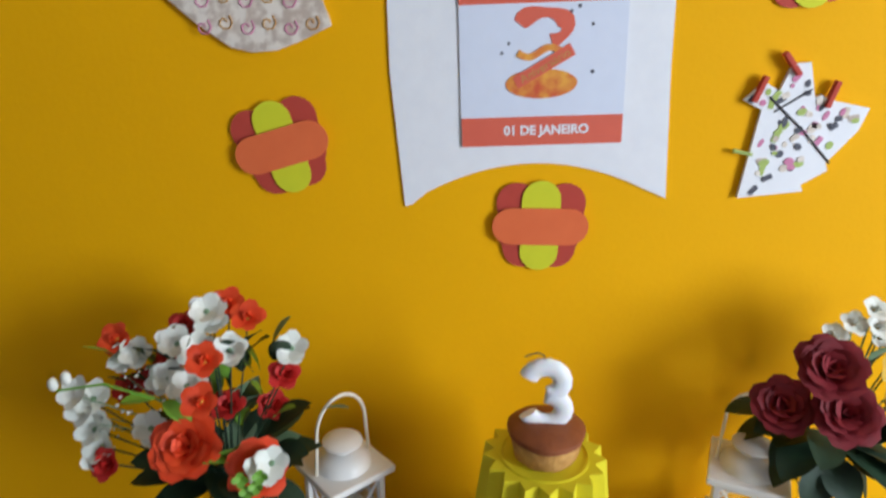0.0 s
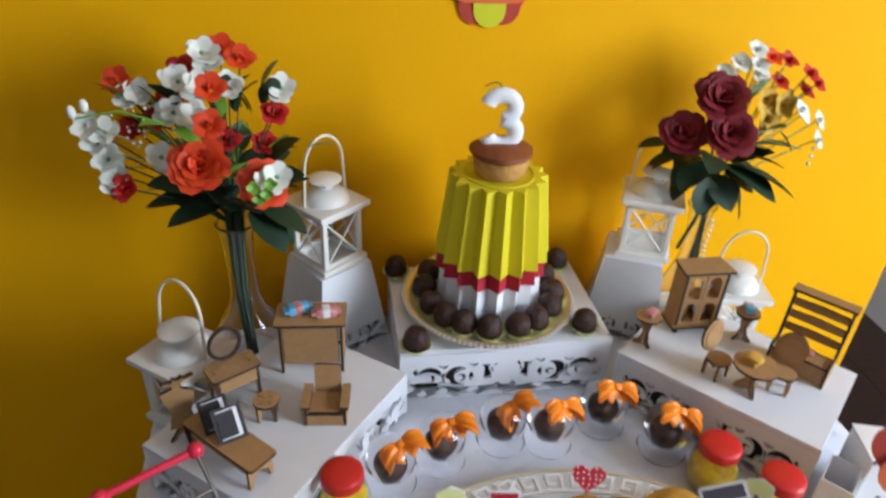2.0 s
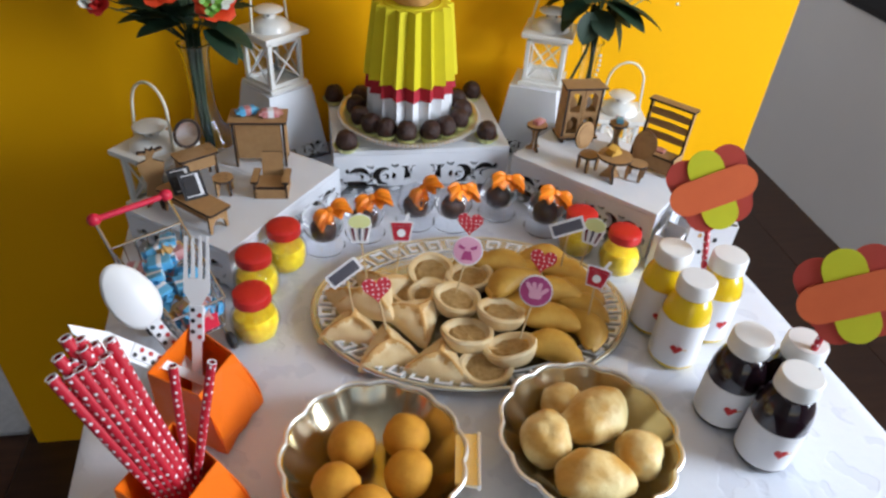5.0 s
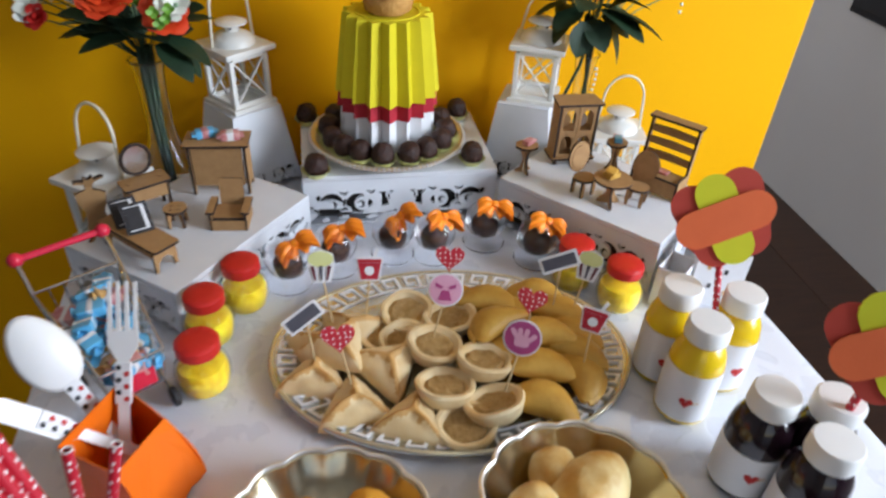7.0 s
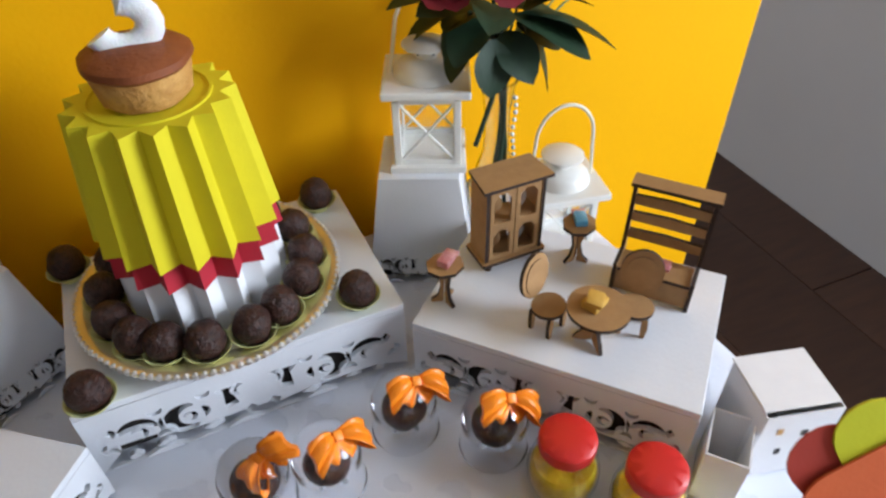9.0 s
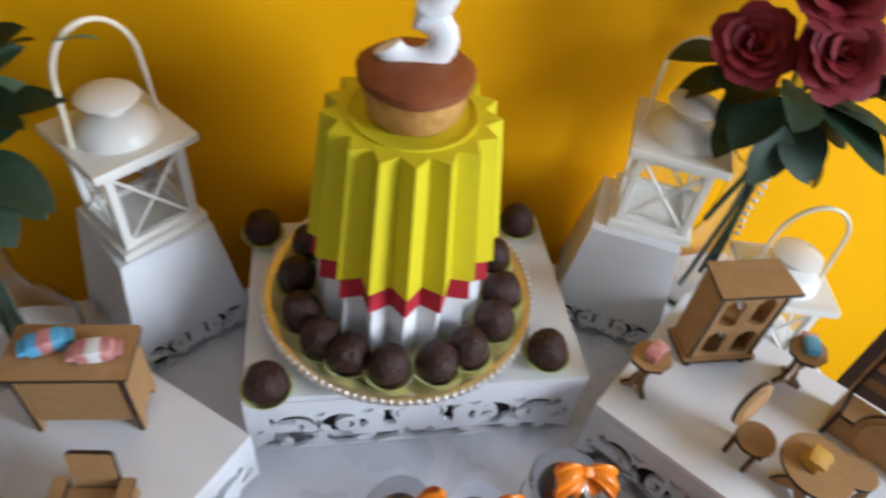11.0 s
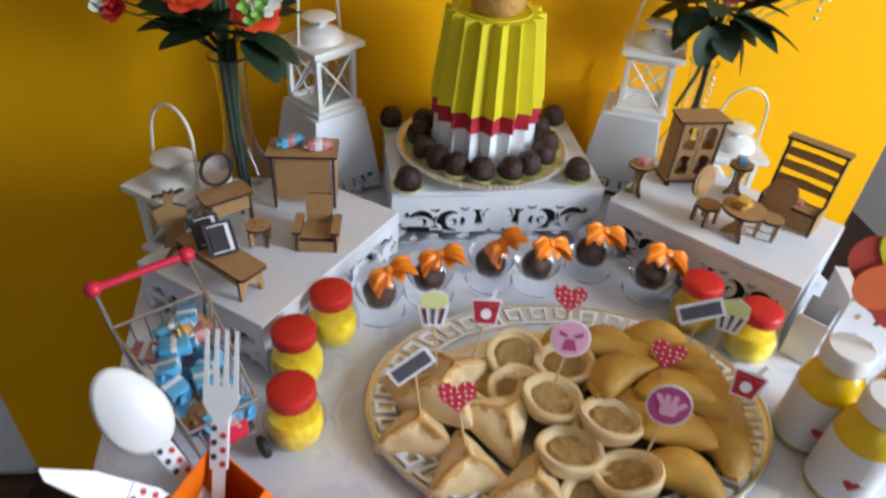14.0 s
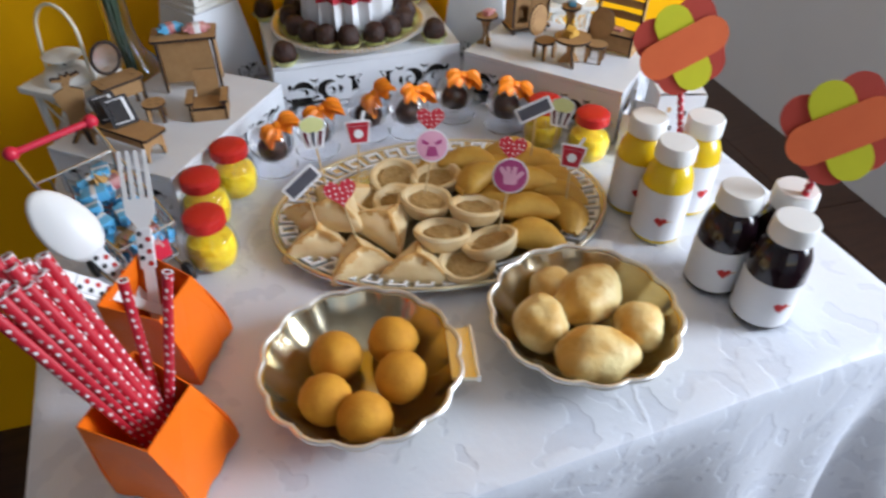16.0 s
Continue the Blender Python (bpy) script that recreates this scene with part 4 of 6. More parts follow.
# ---- jelly jars ----
def jar(m):
    t = thing("sweet_jar", "small clear jar of yellow jelly with red lid", "jar", m, "jelly jars")
    part("jelly", lathe([(0, 0), (0.017, 0), (0.0208, 0.004), (0.0232, 0.014), (0.0232, 0.023), (0.0208, 0.030), (0.012, 0.0325), (0, 0.0320)], 36), JELLY, t, "yellow jelly filling")
    part("jar_wall", lathe([(0.0222, 0.0025), (0.0253, 0.014), (0.0253, 0.024), (0.0227, 0.0345), (0.018, 0.041), (0.0176, 0.047), (0.0170, 0.047), (0.0171, 0.0405), (0.0222, 0.034), (0.0247, 0.024), (0.0247, 0.014), (0.0222, 0.0025)], 36), PLASTIC_CLEAR, t, "clear plastic wall").visible_shadow = False
    part("lid", lathe([(0, 0.0462), (0.0192, 0.0462), (0.0197, 0.048), (0.0195, 0.0565), (0.0175, 0.0585), (0.008, 0.0595), (0, 0.0596)], 40, None, lambda a, k: 1 + (0.008 * math.sin(30 * a) if 0 < k < 4 else 0)), RED_CAP, t, "red plastic lid")
    return t


j = jar(pose(-0.192, -0.440, TABLE_Z))
for x, y in ((-0.195, -0.375), (-0.165, -0.326), (0.199, -0.321), (0.240, -0.363)):
    copy_thing(j, pose(x, y, TABLE_Z, 0, 0, x * 400))


# ---- juice bottles ----
def bottle(m, juice, what, top):
    t = thing("juice_bottle", "small white-capped bottle of " + what, "bottle", m, what + " bottles")
    part("body", lathe([(0, 0), (0.022, 0), (0.0245, 0.003), (0.0247, 0.05), (0.0244, 0.064), (0.0225, 0.075), (0.0185, 0.084), (0.016, 0.087), (0.016, 0.09), (0, 0.09)], 40), juice, t)
    part("label", lathe([(0.0249, 0.006), (0.0252, 0.006), (0.0252, top), (0.0249, top), (0.0249, 0.006)], 40), LABEL_WHITE, t, "white paper label")
    out = heart_outline(0.013, 20)
    for name, shape, mm in (("heart_mark", out, RED_PRINT), ("stem_mark", [(0.004, 0.000), (0.011, 0.0012), (0.011, 0.0022), (0.004, 0.0014)], DOUGH_BROWN)):
        bm = bmesh.new()
        add_plate(bm, shape, 0, 0.0003, pose(0, 0, 0))
        for v in bm.verts:
            a = v.co.x / 0.0254 - radians(112)
            r = 0.0253 + v.co.z
            v.co = Vector((r * math.cos(a), r * math.sin(a), 0.030 + v.co.y))
        part(name, bm, mm, t, "", False)
    part("cap", lathe([(0, 0.0905), (0.0185, 0.0905), (0.019, 0.092), (0.0185, 0.106), (0.017, 0.108), (0, 0.1085)], 40, None, lambda a, k: 1 + (0.01 * math.sin(36 * a) if 0 < k < 4 else 0)), WHITE_CAP, t, "white plastic cap")
    return t


b = bottle(pose(0.246, -0.462, TABLE_Z, 0, 0, 0), JUICE, "yellow juice", 0.063)
for x, y, a in ((0.248, -0.512, -8), (0.300, -0.478, 25)):
    copy_thing(b, pose(x, y, TABLE_Z, 0, 0, a))
b = bottle(pose(0.263, -0.592, TABLE_Z, 0, 0, 0), GRAPE, "dark grape juice", 0.053)
for x, y, a in ((0.281, -0.641, 10), (0.309, -0.604, 40)):
    copy_thing(b, pose(x, y, TABLE_Z, 0, 0, a))


def straw(name, a, b, r, label, group="", parent=None):
    """A paper drinking straw, hollow at its ends."""
    a, b = Vector(a), Vector(b)
    h = (b - a).length
    m = Matrix.Translation(a) @ (b - a).to_track_quat("Z", "Y").to_matrix().to_4x4()
    t = thing(name, label, "drinking straw", m, group) if parent is None else parent
    mm = None if parent is None else m
    bm = lathe([(r * 0.8, 0), (r, 0), (r, h), (r * 0.8, h), (r * 0.8, h - 0.012), (r * 0.8, 0)], 14)
    part("tube", bm, STRAW_RED, t, "", True, mm)
    part("paper_end", lathe([(r * 0.72, h + 0.0002), (r, h + 0.0002), (r, h + 0.0008), (r * 0.72, h + 0.0008), (r * 0.72, h + 0.0002)], 14), WHITE_PAPER, t, "white paper end", True, mm)
    return t


def topper(base, centre, turn, face):
    t = pinwheel("straw_topper", FLOWER_LABEL + " on a straw", "paper decoration", Matrix.Translation(centre) @ (Vector(face) - Vector(centre)).to_track_quat("Z", "Y").to_matrix().to_4x4() @ pose(0, 0, 0, 0, 0, turn), 0.086, "straw toppers")
    inv = t.matrix_basis.inverted()
    tip = Vector(centre) - (Vector(face) - Vector(centre)).normalized() * 0.0032
    straw("straw", inv @ Vector(base), inv @ tip, 0.003, "", "", t)
    return t


topper((0.276, -0.492, 0.80), (0.272, -0.450, 0.920), 30, (0.0, -1.25, 1.23))
topper((0.293, -0.622, 0.80), (0.320, -0.609, 0.915), 30, (0.0, -1.25, 1.23))

# ---- oval tray ----
TRX, TRY, TRA, TRB = 0.043, -0.427, 0.179, 0.126
tray = thing("oval_tray", "oval silver and gold tray with a Greek key rim", "tray", pose(TRX, TRY, TABLE_Z, 0, 0, -3))
bm = lathe([(0, 0.002), (0.72, 0.002), (0.76, 0.003), (0.80, 0.007), (0.96, 0.0105), (0.985, 0.0125), (1.0, 0.0115), (1.0, 0.009), (0.8, 0.004), (0.74, 0), (0, 0)], 96)
for v in bm.verts:
    v.co.x *= TRA
    v.co.y *= TRB
part("dish", bm, TRAY_METAL, tray)
bm = tube([(0.985 * TRA * math.cos(TAU * i / 90), 0.985 * TRB * math.sin(TAU * i / 90), 0.012) for i in range(90)], 0.0017, 8, True)
part("rim", bm, PALE_GOLD, tray, "gilt rolled rim")
key = bmesh.new()
units = 40
for i in range(units):
    for (u0, u1, v0, v1) in ((0.0, 0.86, 0.0, 0.13), (0.0, 0.13, 0.13, 1.0), (0.13, 0.70, 0.87, 1.0), (0.57, 0.70, 0.33, 0.87), (0.30, 0.57, 0.33, 0.46), (0.86, 1.0, 0.0, 0.13)):
        quad = []
        for u, v in ((u0, v0), (u1, v0), (u1, v1), (u0, v1)):
            a = TAU * (i + u) / units
            s = 0.800 + 0.152 * v
            quad.append((s * TRA * math.cos(a), s * TRB * math.sin(a), 0.0076 + 0.0031 * v))
        low = [key.verts.new(p) for p in quad]
        top = [key.verts.new((p[0], p[1], p[2] + 0.0018)) for p in quad]
        key.faces.new(top)
        for q in range(4):
            key.faces.new((low[q], low[(q + 1) % 4], top[(q + 1) % 4], top[q]))
# relief painted lighter than the dish in place of the light it catches
part("key_pattern", key, KEY_SHINE, tray, "raised Greek key pattern", False)


# ---- savouries on the tray ----
def triangle_pie(m, seed):
    """A plump three-cornered pie, its three flaps pinched together along raised seams."""
    t = thing("triangle_pie", "pale triangular baked pie with browned seams", "savoury pastry", m, "triangular pies")
    bm = bmesh.new()
    n = 36
    tip = [Vector((0.037 * math.cos(TAU * q / 3), 0.037 * math.sin(TAU * q / 3), 0)) for q in range(3)]
    top, low = {}, {}
    for i in range(n + 1):
        for j in range(n + 1 - i):
            b = (i / n, j / n, (n - i - j) / n)
            big, mid, small = sorted(b, reverse=True)
            c = tip[0] * b[0] + tip[1] * b[1] + tip[2] * b[2]
            swell = max(0.0, 27 * b[0] * b[1] * b[2]) ** 0.45
            ridge = math.exp(-((mid - small) / 0.10) ** 2) * min(1, 5 * small)
            c *= 1 - 0.10 * max(0, big - 0.8) / 0.2
            lift = 0.004 + 0.0125 * swell + 0.0042 * ridge
            wob = 0.0012 * noise.noise(c * 90 + Vector((seed, 0, 0)))
            top[i, j] = bm.verts.new((c.x, c.y, lift + wob))
            low[i, j] = bm.verts.new((c.x * 0.96, c.y * 0.96, 0))
    for i in range(n):
        for j in range(n - i):
            for grid in (top, low):
                tri = [grid[i, j], grid[i + 1, j], grid[i, j + 1]]
                f = bm.faces.new(tri)
                others = [grid[i + 1, j], grid[i + 1, j + 1], grid[i, j + 1]] if j < n - i - 1 else None
                g = bm.faces.new(others) if others else None
                for face, (u, v) in ((f, (i + 0.33, j + 0.33)), (g, (i + 0.67, j + 0.67))):
                    if face is not None and grid is top:
                        big, mid, small = sorted((u / n, v / n, 1 - (u + v) / n), reverse=True)
                        if mid - small < 0.085 + 0.10 * noise.noise(Vector((u * 0.25, v * 0.25, seed))) - 0.25 * max(0, 0.2 - small) and 0.06 < small:
                            face.material_index = 1
    rim = [(k, 0) for k in range(n + 1)] + [(n - k, k) for k in range(1, n + 1)] + [(0, n - k) for k in range(1, n)]
    for a, b in zip(rim, rim[1:] + rim[:1]):
        bm.faces.new((low[a], low[b], top[b], top[a]))
    part("crust", bm, [DOUGH_PALE, DOUGH_BROWN], t)
    return t


def tartlet(m, seed):
    t = thing("tartlet", "round open tartlet with creamy filling", "savoury pastry", m, "open tartlets")
    wob = lambda a, k: 1 + 0.035 * math.sin(2 * a + seed) + 0.02 * math.sin(5 * a + seed * 2)
    part("crust", lathe([(0, 0), (0.020, 0), (0.0235, 0.004), (0.0265, 0.011), (0.0275, 0.0150), (0.0262, 0.0175), (0.0228, 0.0172), (0.0195, 0.0135), (0.017, 0.011), (0, 0.010)], 32, None, wob), DOUGH_PALE, t)
    bm = lathe([(0.0198, 0.0122), (0.015, 0.0145), (0.008, 0.0128), (0, 0.0135)], 32, None, wob)
    for v in bm.verts:
        v.co.z += 0.0022 * noise.noise(v.co * 130 + Vector((seed, 0, 0)))
    part("filling", bm, FILLING, t, "creamy brown filling")
    return t


def turnover(m, seed, size=1.0):
    """A plump half-moon pasty."""
    t = thing("pasty", "golden half-moon pasty with a pressed edge", "savoury pastry", m, "half-moon pasties")
    bm = bmesh.new()
    n, rings = 26, 9
    grid = []
    for k in range(rings + 1):
        v = math.pi * k / rings
        row = []
        for i in range(n):
            a = TAU * i / n
            x = 0.034 * size * math.sin(v) * math.cos(a)
            y = 0.0195 * size * math.sin(v) * math.sin(a)
            z = -0.0145 * size * math.cos(v)
            y += 0.42 * x * x / 0.034
            z *= 1 - 0.45 * (x / 0.036) ** 2
            row.append(bm.verts.new(Vector((x, y, z)) * (1 + 0.05 * noise.noise(Vector((x, y, z)) * 60 + Vector((seed, 0, 0))))))
        grid.append(row)
    for a, b in zip(grid, grid[1:]):
        for i in range(n):
            bm.faces.new((a[i], a[(i + 1) % n], b[(i + 1) % n], b[i]))
    bmesh.ops.remove_doubles(bm, verts=bm.verts, dist=1e-5)
    part("crust", bm, DOUGH_GOLD, t)
    pts = [(0.034 * size * math.cos(a), 0.0195 * size * math.sin(a) + 0.42 * 0.034 * size * math.cos(a) ** 2, 0.0006 * math.sin(9 * a)) for a in [math.pi + math.pi * i / 16 for i in range(17)]]
    part("pressed_edge", tube(pts, 0.0028 * size, 8, False, 0.6), DOUGH_GOLD, t, "pressed pastry edge")
    return t


TZ = TABLE_Z + 0.0022
for i, (x, y, turn, lift, tip) in enumerate(((-0.091, -0.452, 80, 0, 0), (-0.056, -0.489, 95, 0, 4), (-0.024, -0.449, 40, 0.008, 10), (-0.006, -0.511, 70, 0, 0), (-0.056, -0.394, 15, 0.004, 0), (-0.088, -0.412, 30, 0, 0), (-0.068, -0.426, 60, 0.014, -8))):
    triangle_pie(pose(x, y, TZ + lift, tip, 0, turn), i).scale = (1.22, 1.22, 1.25)
for i, (x, y, lift, rx, ry) in enumerate(((0.002, -0.376, 0.006, 12, 0), (-0.003, -0.416, 0.002, 6, 0), (0.021, -0.436, 0.013, 10, 4), (0.066, -0.463, 0.013, 14, 6), (0.025, -0.490, 0.011, 14, 0), (0.070, -0.514, 0.010, 22, 6), (0.047, -0.394, 0.008, 8, 0), (0.040, -0.525, 0.0, 4, 0), (-0.022, -0.405, 0.0, 0, 0))):
    tartlet(pose(x, y, TZ + lift, rx, ry, 40 * i), i * 1.7)
for i, (x, y, z, turn, tilt, size) in enumerate(((0.091, -0.368, 0.020, 160, 10, 1.05), (0.086, -0.410, 0.026, 210, 20, 1.05), (0.146, -0.364, 0.020, 150, -10, 1.0), (0.160, -0.398, 0.026, 145, 10, 0.98), (0.166, -0.426, 0.022, 150, 5, 0.95),
                                                  (0.123, -0.468, 0.022, 165, 12, 1.0), (0.131, -0.432, 0.030, 170, 15, 1.0), (0.114, -0.506, 0.018, 150, 0, 1.0), (0.160, -0.484, 0.020, 100, 0, 0.95), (0.164, -0.456, 0.024, 140, 12, 0.9),
                                                  (0.058, -0.356, 0.014, 190, 0, 0.9), (0.118, -0.385, 0.014, 170, 0, 1.0), (0.100, -0.440, 0.014, 130, 0, 1.0))):
    turnover(pose(x, y, TZ + z, tilt, 0, turn), i * 2.3, size)


# ---- decorated picks ----
def pick(name, label, head, foot, build, turn=0):
    """A card motif on a wooden stick; build(thing) adds the flat card in x (across) and z (up)."""
    face = (-0.1, -1.0, 1.22)
    d = Vector((face[0] - head[0], face[1] - head[1], 0))
    m = Matrix.Translation(head) @ pose(0, 0, 0, -20, 0, math.degrees(math.atan2(d.y, d.x)) + 90) @ pose(0, 0, 0, 90, 0, 0) @ pose(0, 0, 0, 0, 0, turn)
    t = thing(name, label, "food pick", m, "decorated food picks")
    inv = m.inverted()
    a, b = inv @ Vector(foot), Vector((0, -0.004, -0.0012))
    part("stick", tube([a, b], 0.0010, 6), WOOD_PICK, t, "thin wooden stick")
    build(t)
    return t


def heart_card(t):
    part("heart", plate(heart_outline(0.031), 0, 0.0009), HEART_RED, t, "red dotted card heart", False)


def popcorn_card(t):
    part("backing", plate([(-0.0085, -0.015), (0.0085, -0.015), (0.0125, 0.003), (0.011, 0.012), (0, 0.017), (-0.011, 0.012), (-0.0125, 0.003)], 0, 0.0008), WHITE_PAPER, t, "white card", False)
    part("popcorn", plate(disc_outline(0.0115, 0.0075, 16, 0, 0.0075), 0.0009, 0.0013), CUP_GREEN, t, "pale yellow printed popcorn", False)
    for x0, x1 in ((-0.0052, -0.0078), (0.0, 0.0), (0.0052, 0.0078)):
        part("stripe", plate([(x0 - 0.0009, -0.0125), (x0 + 0.0009, -0.0125), (x1 + 0.0017, 0.001), (x1 - 0.0017, 0.001)], 0.0014, 0.0017), GREY_PRINT if x0 == 0 else MAROON_PRINT, t, "", False)


def drink_card(t):
    part("backing", plate([(-0.009, -0.013), (0.009, -0.013), (0.013, 0.009), (0.006, 0.0105), (0.009, 0.018), (0.006, 0.019), (0.003, 0.0105), (-0.013, 0.009)], 0, 0.0008), WHITE_PAPER, t, "white card", False)
    part("beaker", plate([(-0.0078, -0.0115), (0.0078, -0.0115), (0.0105, 0.0045), (-0.0105, 0.0045)], 0.0009, 0.0013), RED_PAPER, t, "crimson printed beaker", False)
    part("beaker_lid", plate([(-0.0112, 0.0048), (0.0112, 0.0048), (0.0105, 0.008), (-0.0105, 0.008)], 0.0009, 0.0013), RED_PAPER, t, "crimson printed lid", False)
    part("spot", plate(disc_outline(0.0045, 0.0045, 14, 0, -0.003), 0.0014, 0.0017), WHITE_PAPER, t, "", False)


def slate_card(t):
    part("backing", plate(rounded(0.038, 0.0165, 0.0012, 2), 0, 0.0008), WHITE_PAPER, t, "white card border", False)
    part("slate", plate(rounded(0.0325, 0.0115, 0.0006, 2), 0.0009, 0.0013), GREY_PRINT, t, "dark grey blank panel", False)


PALE_PINK = mat("pale_pink_card", (0.78, 0.42, 0.56), (0.72, 0.36, 0.50), 60, 0.7)
MAGENTA_PRINT = mat("magenta_print", (0.45, 0.07, 0.22), (0.38, 0.05, 0.18), 60, 0.7)


def pink_card(t):
    part("backing", plate(disc_outline(0.0168), 0, 0.0008), WHITE_PAPER, t, "white card border", False)
    part("disc", plate(disc_outline(0.0152), 0.0009, 0.0012), PALE_PINK, t, "pink printed disc", False)
    for side in (-1, 1):
        part("printed_shape", plate([(side * 0.002, 0.003), (side * 0.010, 0.007), (side * 0.0095, 0.0025), (side * 0.004, 0.001)][::side], 0.0013, 0.0016), MAGENTA_PRINT, t, "", False)
    part("printed_shape", plate([(-0.0065, -0.0105), (0.0065, -0.0105), (0.0035, -0.0005), (-0.0035, -0.0005)], 0.0013, 0.0016), MAGENTA_PRINT, t, "", False)


def glove_card(t):
    part("backing", plate(disc_outline(0.0168), 0, 0.0008), WHITE_PAPER, t, "white card border", False)
    part("disc", plate(disc_outline(0.0154), 0.0009, 0.0012), MAGENTA_PRINT, t, "magenta printed disc", False)
    part("printed_shape", plate(rounded(0.013, 0.010, 0.003, 3), 0.0013, 0.0016, pose(0, -0.003, 0)), PALE_PINK, t, "pale printed glove shape", False)
    for k, (x, a) in enumerate(((-0.0065, 125), (-0.002, 98), (0.003, 80), (0.0075, 45))):
        part("printed_shape", plate(stadium(0.012, 0.0042), 0.0017, 0.0020, pose(x, 0.0035 - (k == 3) * 0.003, 0, 0, 0, a)), PALE_PINK, t, "", False)


pick("food_pick", "red dotted heart on a stick in a pie", (-0.067, -0.478, 0.834), (-0.058, -0.484, 0.785), heart_card, 6)
pick("food_pick", "red dotted heart on a stick at the tray's back", (0.045, -0.372, 0.832), (0.050, -0.366, 0.77), heart_card)
pick("food_pick", "red dotted heart on a stick among pasties", (0.115, -0.432, 0.822), (0.118, -0.430, 0.78), heart_card, -4)
pick("food_pick", "striped popcorn card on a stick", (-0.080, -0.408, 0.858), (-0.073, -0.402, 0.785), popcorn_card)
pick("food_pick", "striped popcorn card on a stick among pasties", (0.177, -0.407, 0.841), (0.170, -0.404, 0.775), popcorn_card, -6)
pick("food_pick", "crimson drink beaker card on a stick", (-0.036, -0.402, 0.850), (-0.040, -0.396, 0.785), drink_card)
pick("food_pick", "crimson drink beaker card on a stick among pasties", (0.160, -0.475, 0.835), (0.158, -0.480, 0.785), drink_card, -6)
pick("food_pick", "blank dark slate card on a stick in a pie", (-0.098, -0.436, 0.823), (-0.090, -0.448, 0.78), slate_card, 36)
pick("food_pick", "blank dark slate card on a stick among pasties", (0.145, -0.409, 0.850), (0.150, -0.402, 0.785), slate_card, 28)
pick("food_pick", "pink round card on a stick in a tartlet", (0.034, -0.418, 0.831), (0.022, -0.434, 0.785), pink_card)
pick("food_pick", "pink round card with white glove shape", (0.089, -0.494, 0.836), (0.076, -0.508, 0.785), glove_card)


# ---- shell bowls ----
def shell_bowl(m, r, handle, label):
    t = thing("shell_bowl", label, "bowl", m, "shell bowls")
    flute = lambda a, k: 1 + ((0.045 * abs(math.cos(7 * a)) - 0.02) * min(1, k / 5) if k < 6 else (0.045 * abs(math.cos(7 * a)) - 0.02) * max(0, (12 - k) / 6))
    prof = [(0, 0.0), (0.45, 0.0), (0.62, 0.004), (0.80, 0.014), (0.93, 0.026), (1.0, 0.0335), (1.0, 0.0362), (0.945, 0.0345), (0.90, 0.028), (0.77, 0.0165), (0.60, 0.0068), (0.43, 0.003), (0, 0.0028)]
    bm = lathe([(a * r, z) for a, z in prof], 112, None, flute)
    part("bowl", bm, BOWL_METAL, t)
    rim = [((1 + 0.045 * abs(math.cos(7 * a)) - 0.02) * r * math.cos(a) * 0.985, (1 + 0.045 * abs(math.cos(7 * a)) - 0.02) * r * math.sin(a) * 0.985, 0.0362) for a in [TAU * i / 140 for i in range(140)]]
    part("rim", tube(rim, 0.0021, 8, True), SILVER, t, "bright rolled rim")
    if handle is not None:
        out = [(r * 0.88, -0.024), (r * 1.14, -0.026), (r * 1.12, 0.0), (r * 1.14, 0.026), (r * 0.88, 0.024)]
        part("handle", plate(out, 0.032, 0.0355, pose(0, 0, 0, 0, 0, handle)), PALE_GOLD, t, "flat tab handle", False)
        part("handle_edge", box((r * 1.135, 0, 0.0345), (0.003, 0.054, 0.007), 0.001, pose(0, 0, 0, 0, 0, handle)), SILVER, t, "", False)
    return t


shell_bowl(pose(-0.080, -0.630, TABLE_Z), 0.078, -10, "scalloped gilt bowl of round croquettes, tab handle")
shell_bowl(pose(0.111, -0.627, TABLE_Z), 0.080, None, "scalloped gilt bowl of cheese breads")


def croquette(m, seed):
    bm = lathe([(0, 0), (0.012, 0.0018), (0.0195, 0.009), (0.0215, 0.0175), (0.0195, 0.026), (0.0135, 0.0335), (0.006, 0.038), (0, 0.0395)], 28)
    for v in bm.verts:
        v.co *= 1 + 0.035 * noise.noise(v.co * 55 + Vector((seed, 0, 0)))
    return tagged(part("croquette", bm, COXINHA, None, "", True, m), "round breaded golden croquette", "savoury snack", "croquettes")


for i, (x, y, tilt, turn) in enumerate(((-0.104, -0.598, 30, 0), (-0.056, -0.594, 45, 200), (-0.118, -0.638, 40, 120), (-0.058, -0.632, 50, 250), (-0.093, -0.662, 75, 175))):
    croquette(Matrix.Translation((x + 0.006, y - 0.012, TABLE_Z + 0.0215)) @ pose(0, 0, 0, 0, 0, turn) @ pose(0, 0, 0, tilt, 0, 0) @ pose(0, 0, -0.018), i * 3.1)


def cheese_bread(m, size, seed):
    bm = ball(0.027, 30, 20, 0.74, 0.20, seed)
    bmesh.ops.scale(bm, vec=size, verts=bm.verts)
    for v in bm.verts:
        v.co *= 1 + 0.05 * noise.noise(v.co * 110 + Vector((seed, 0, 0)))
    return tagged(part("cheese_bread", bm, CHEESE_BREAD, None, "", True, m), "puffy golden cheese bread roll", "bread roll", "cheese breads")


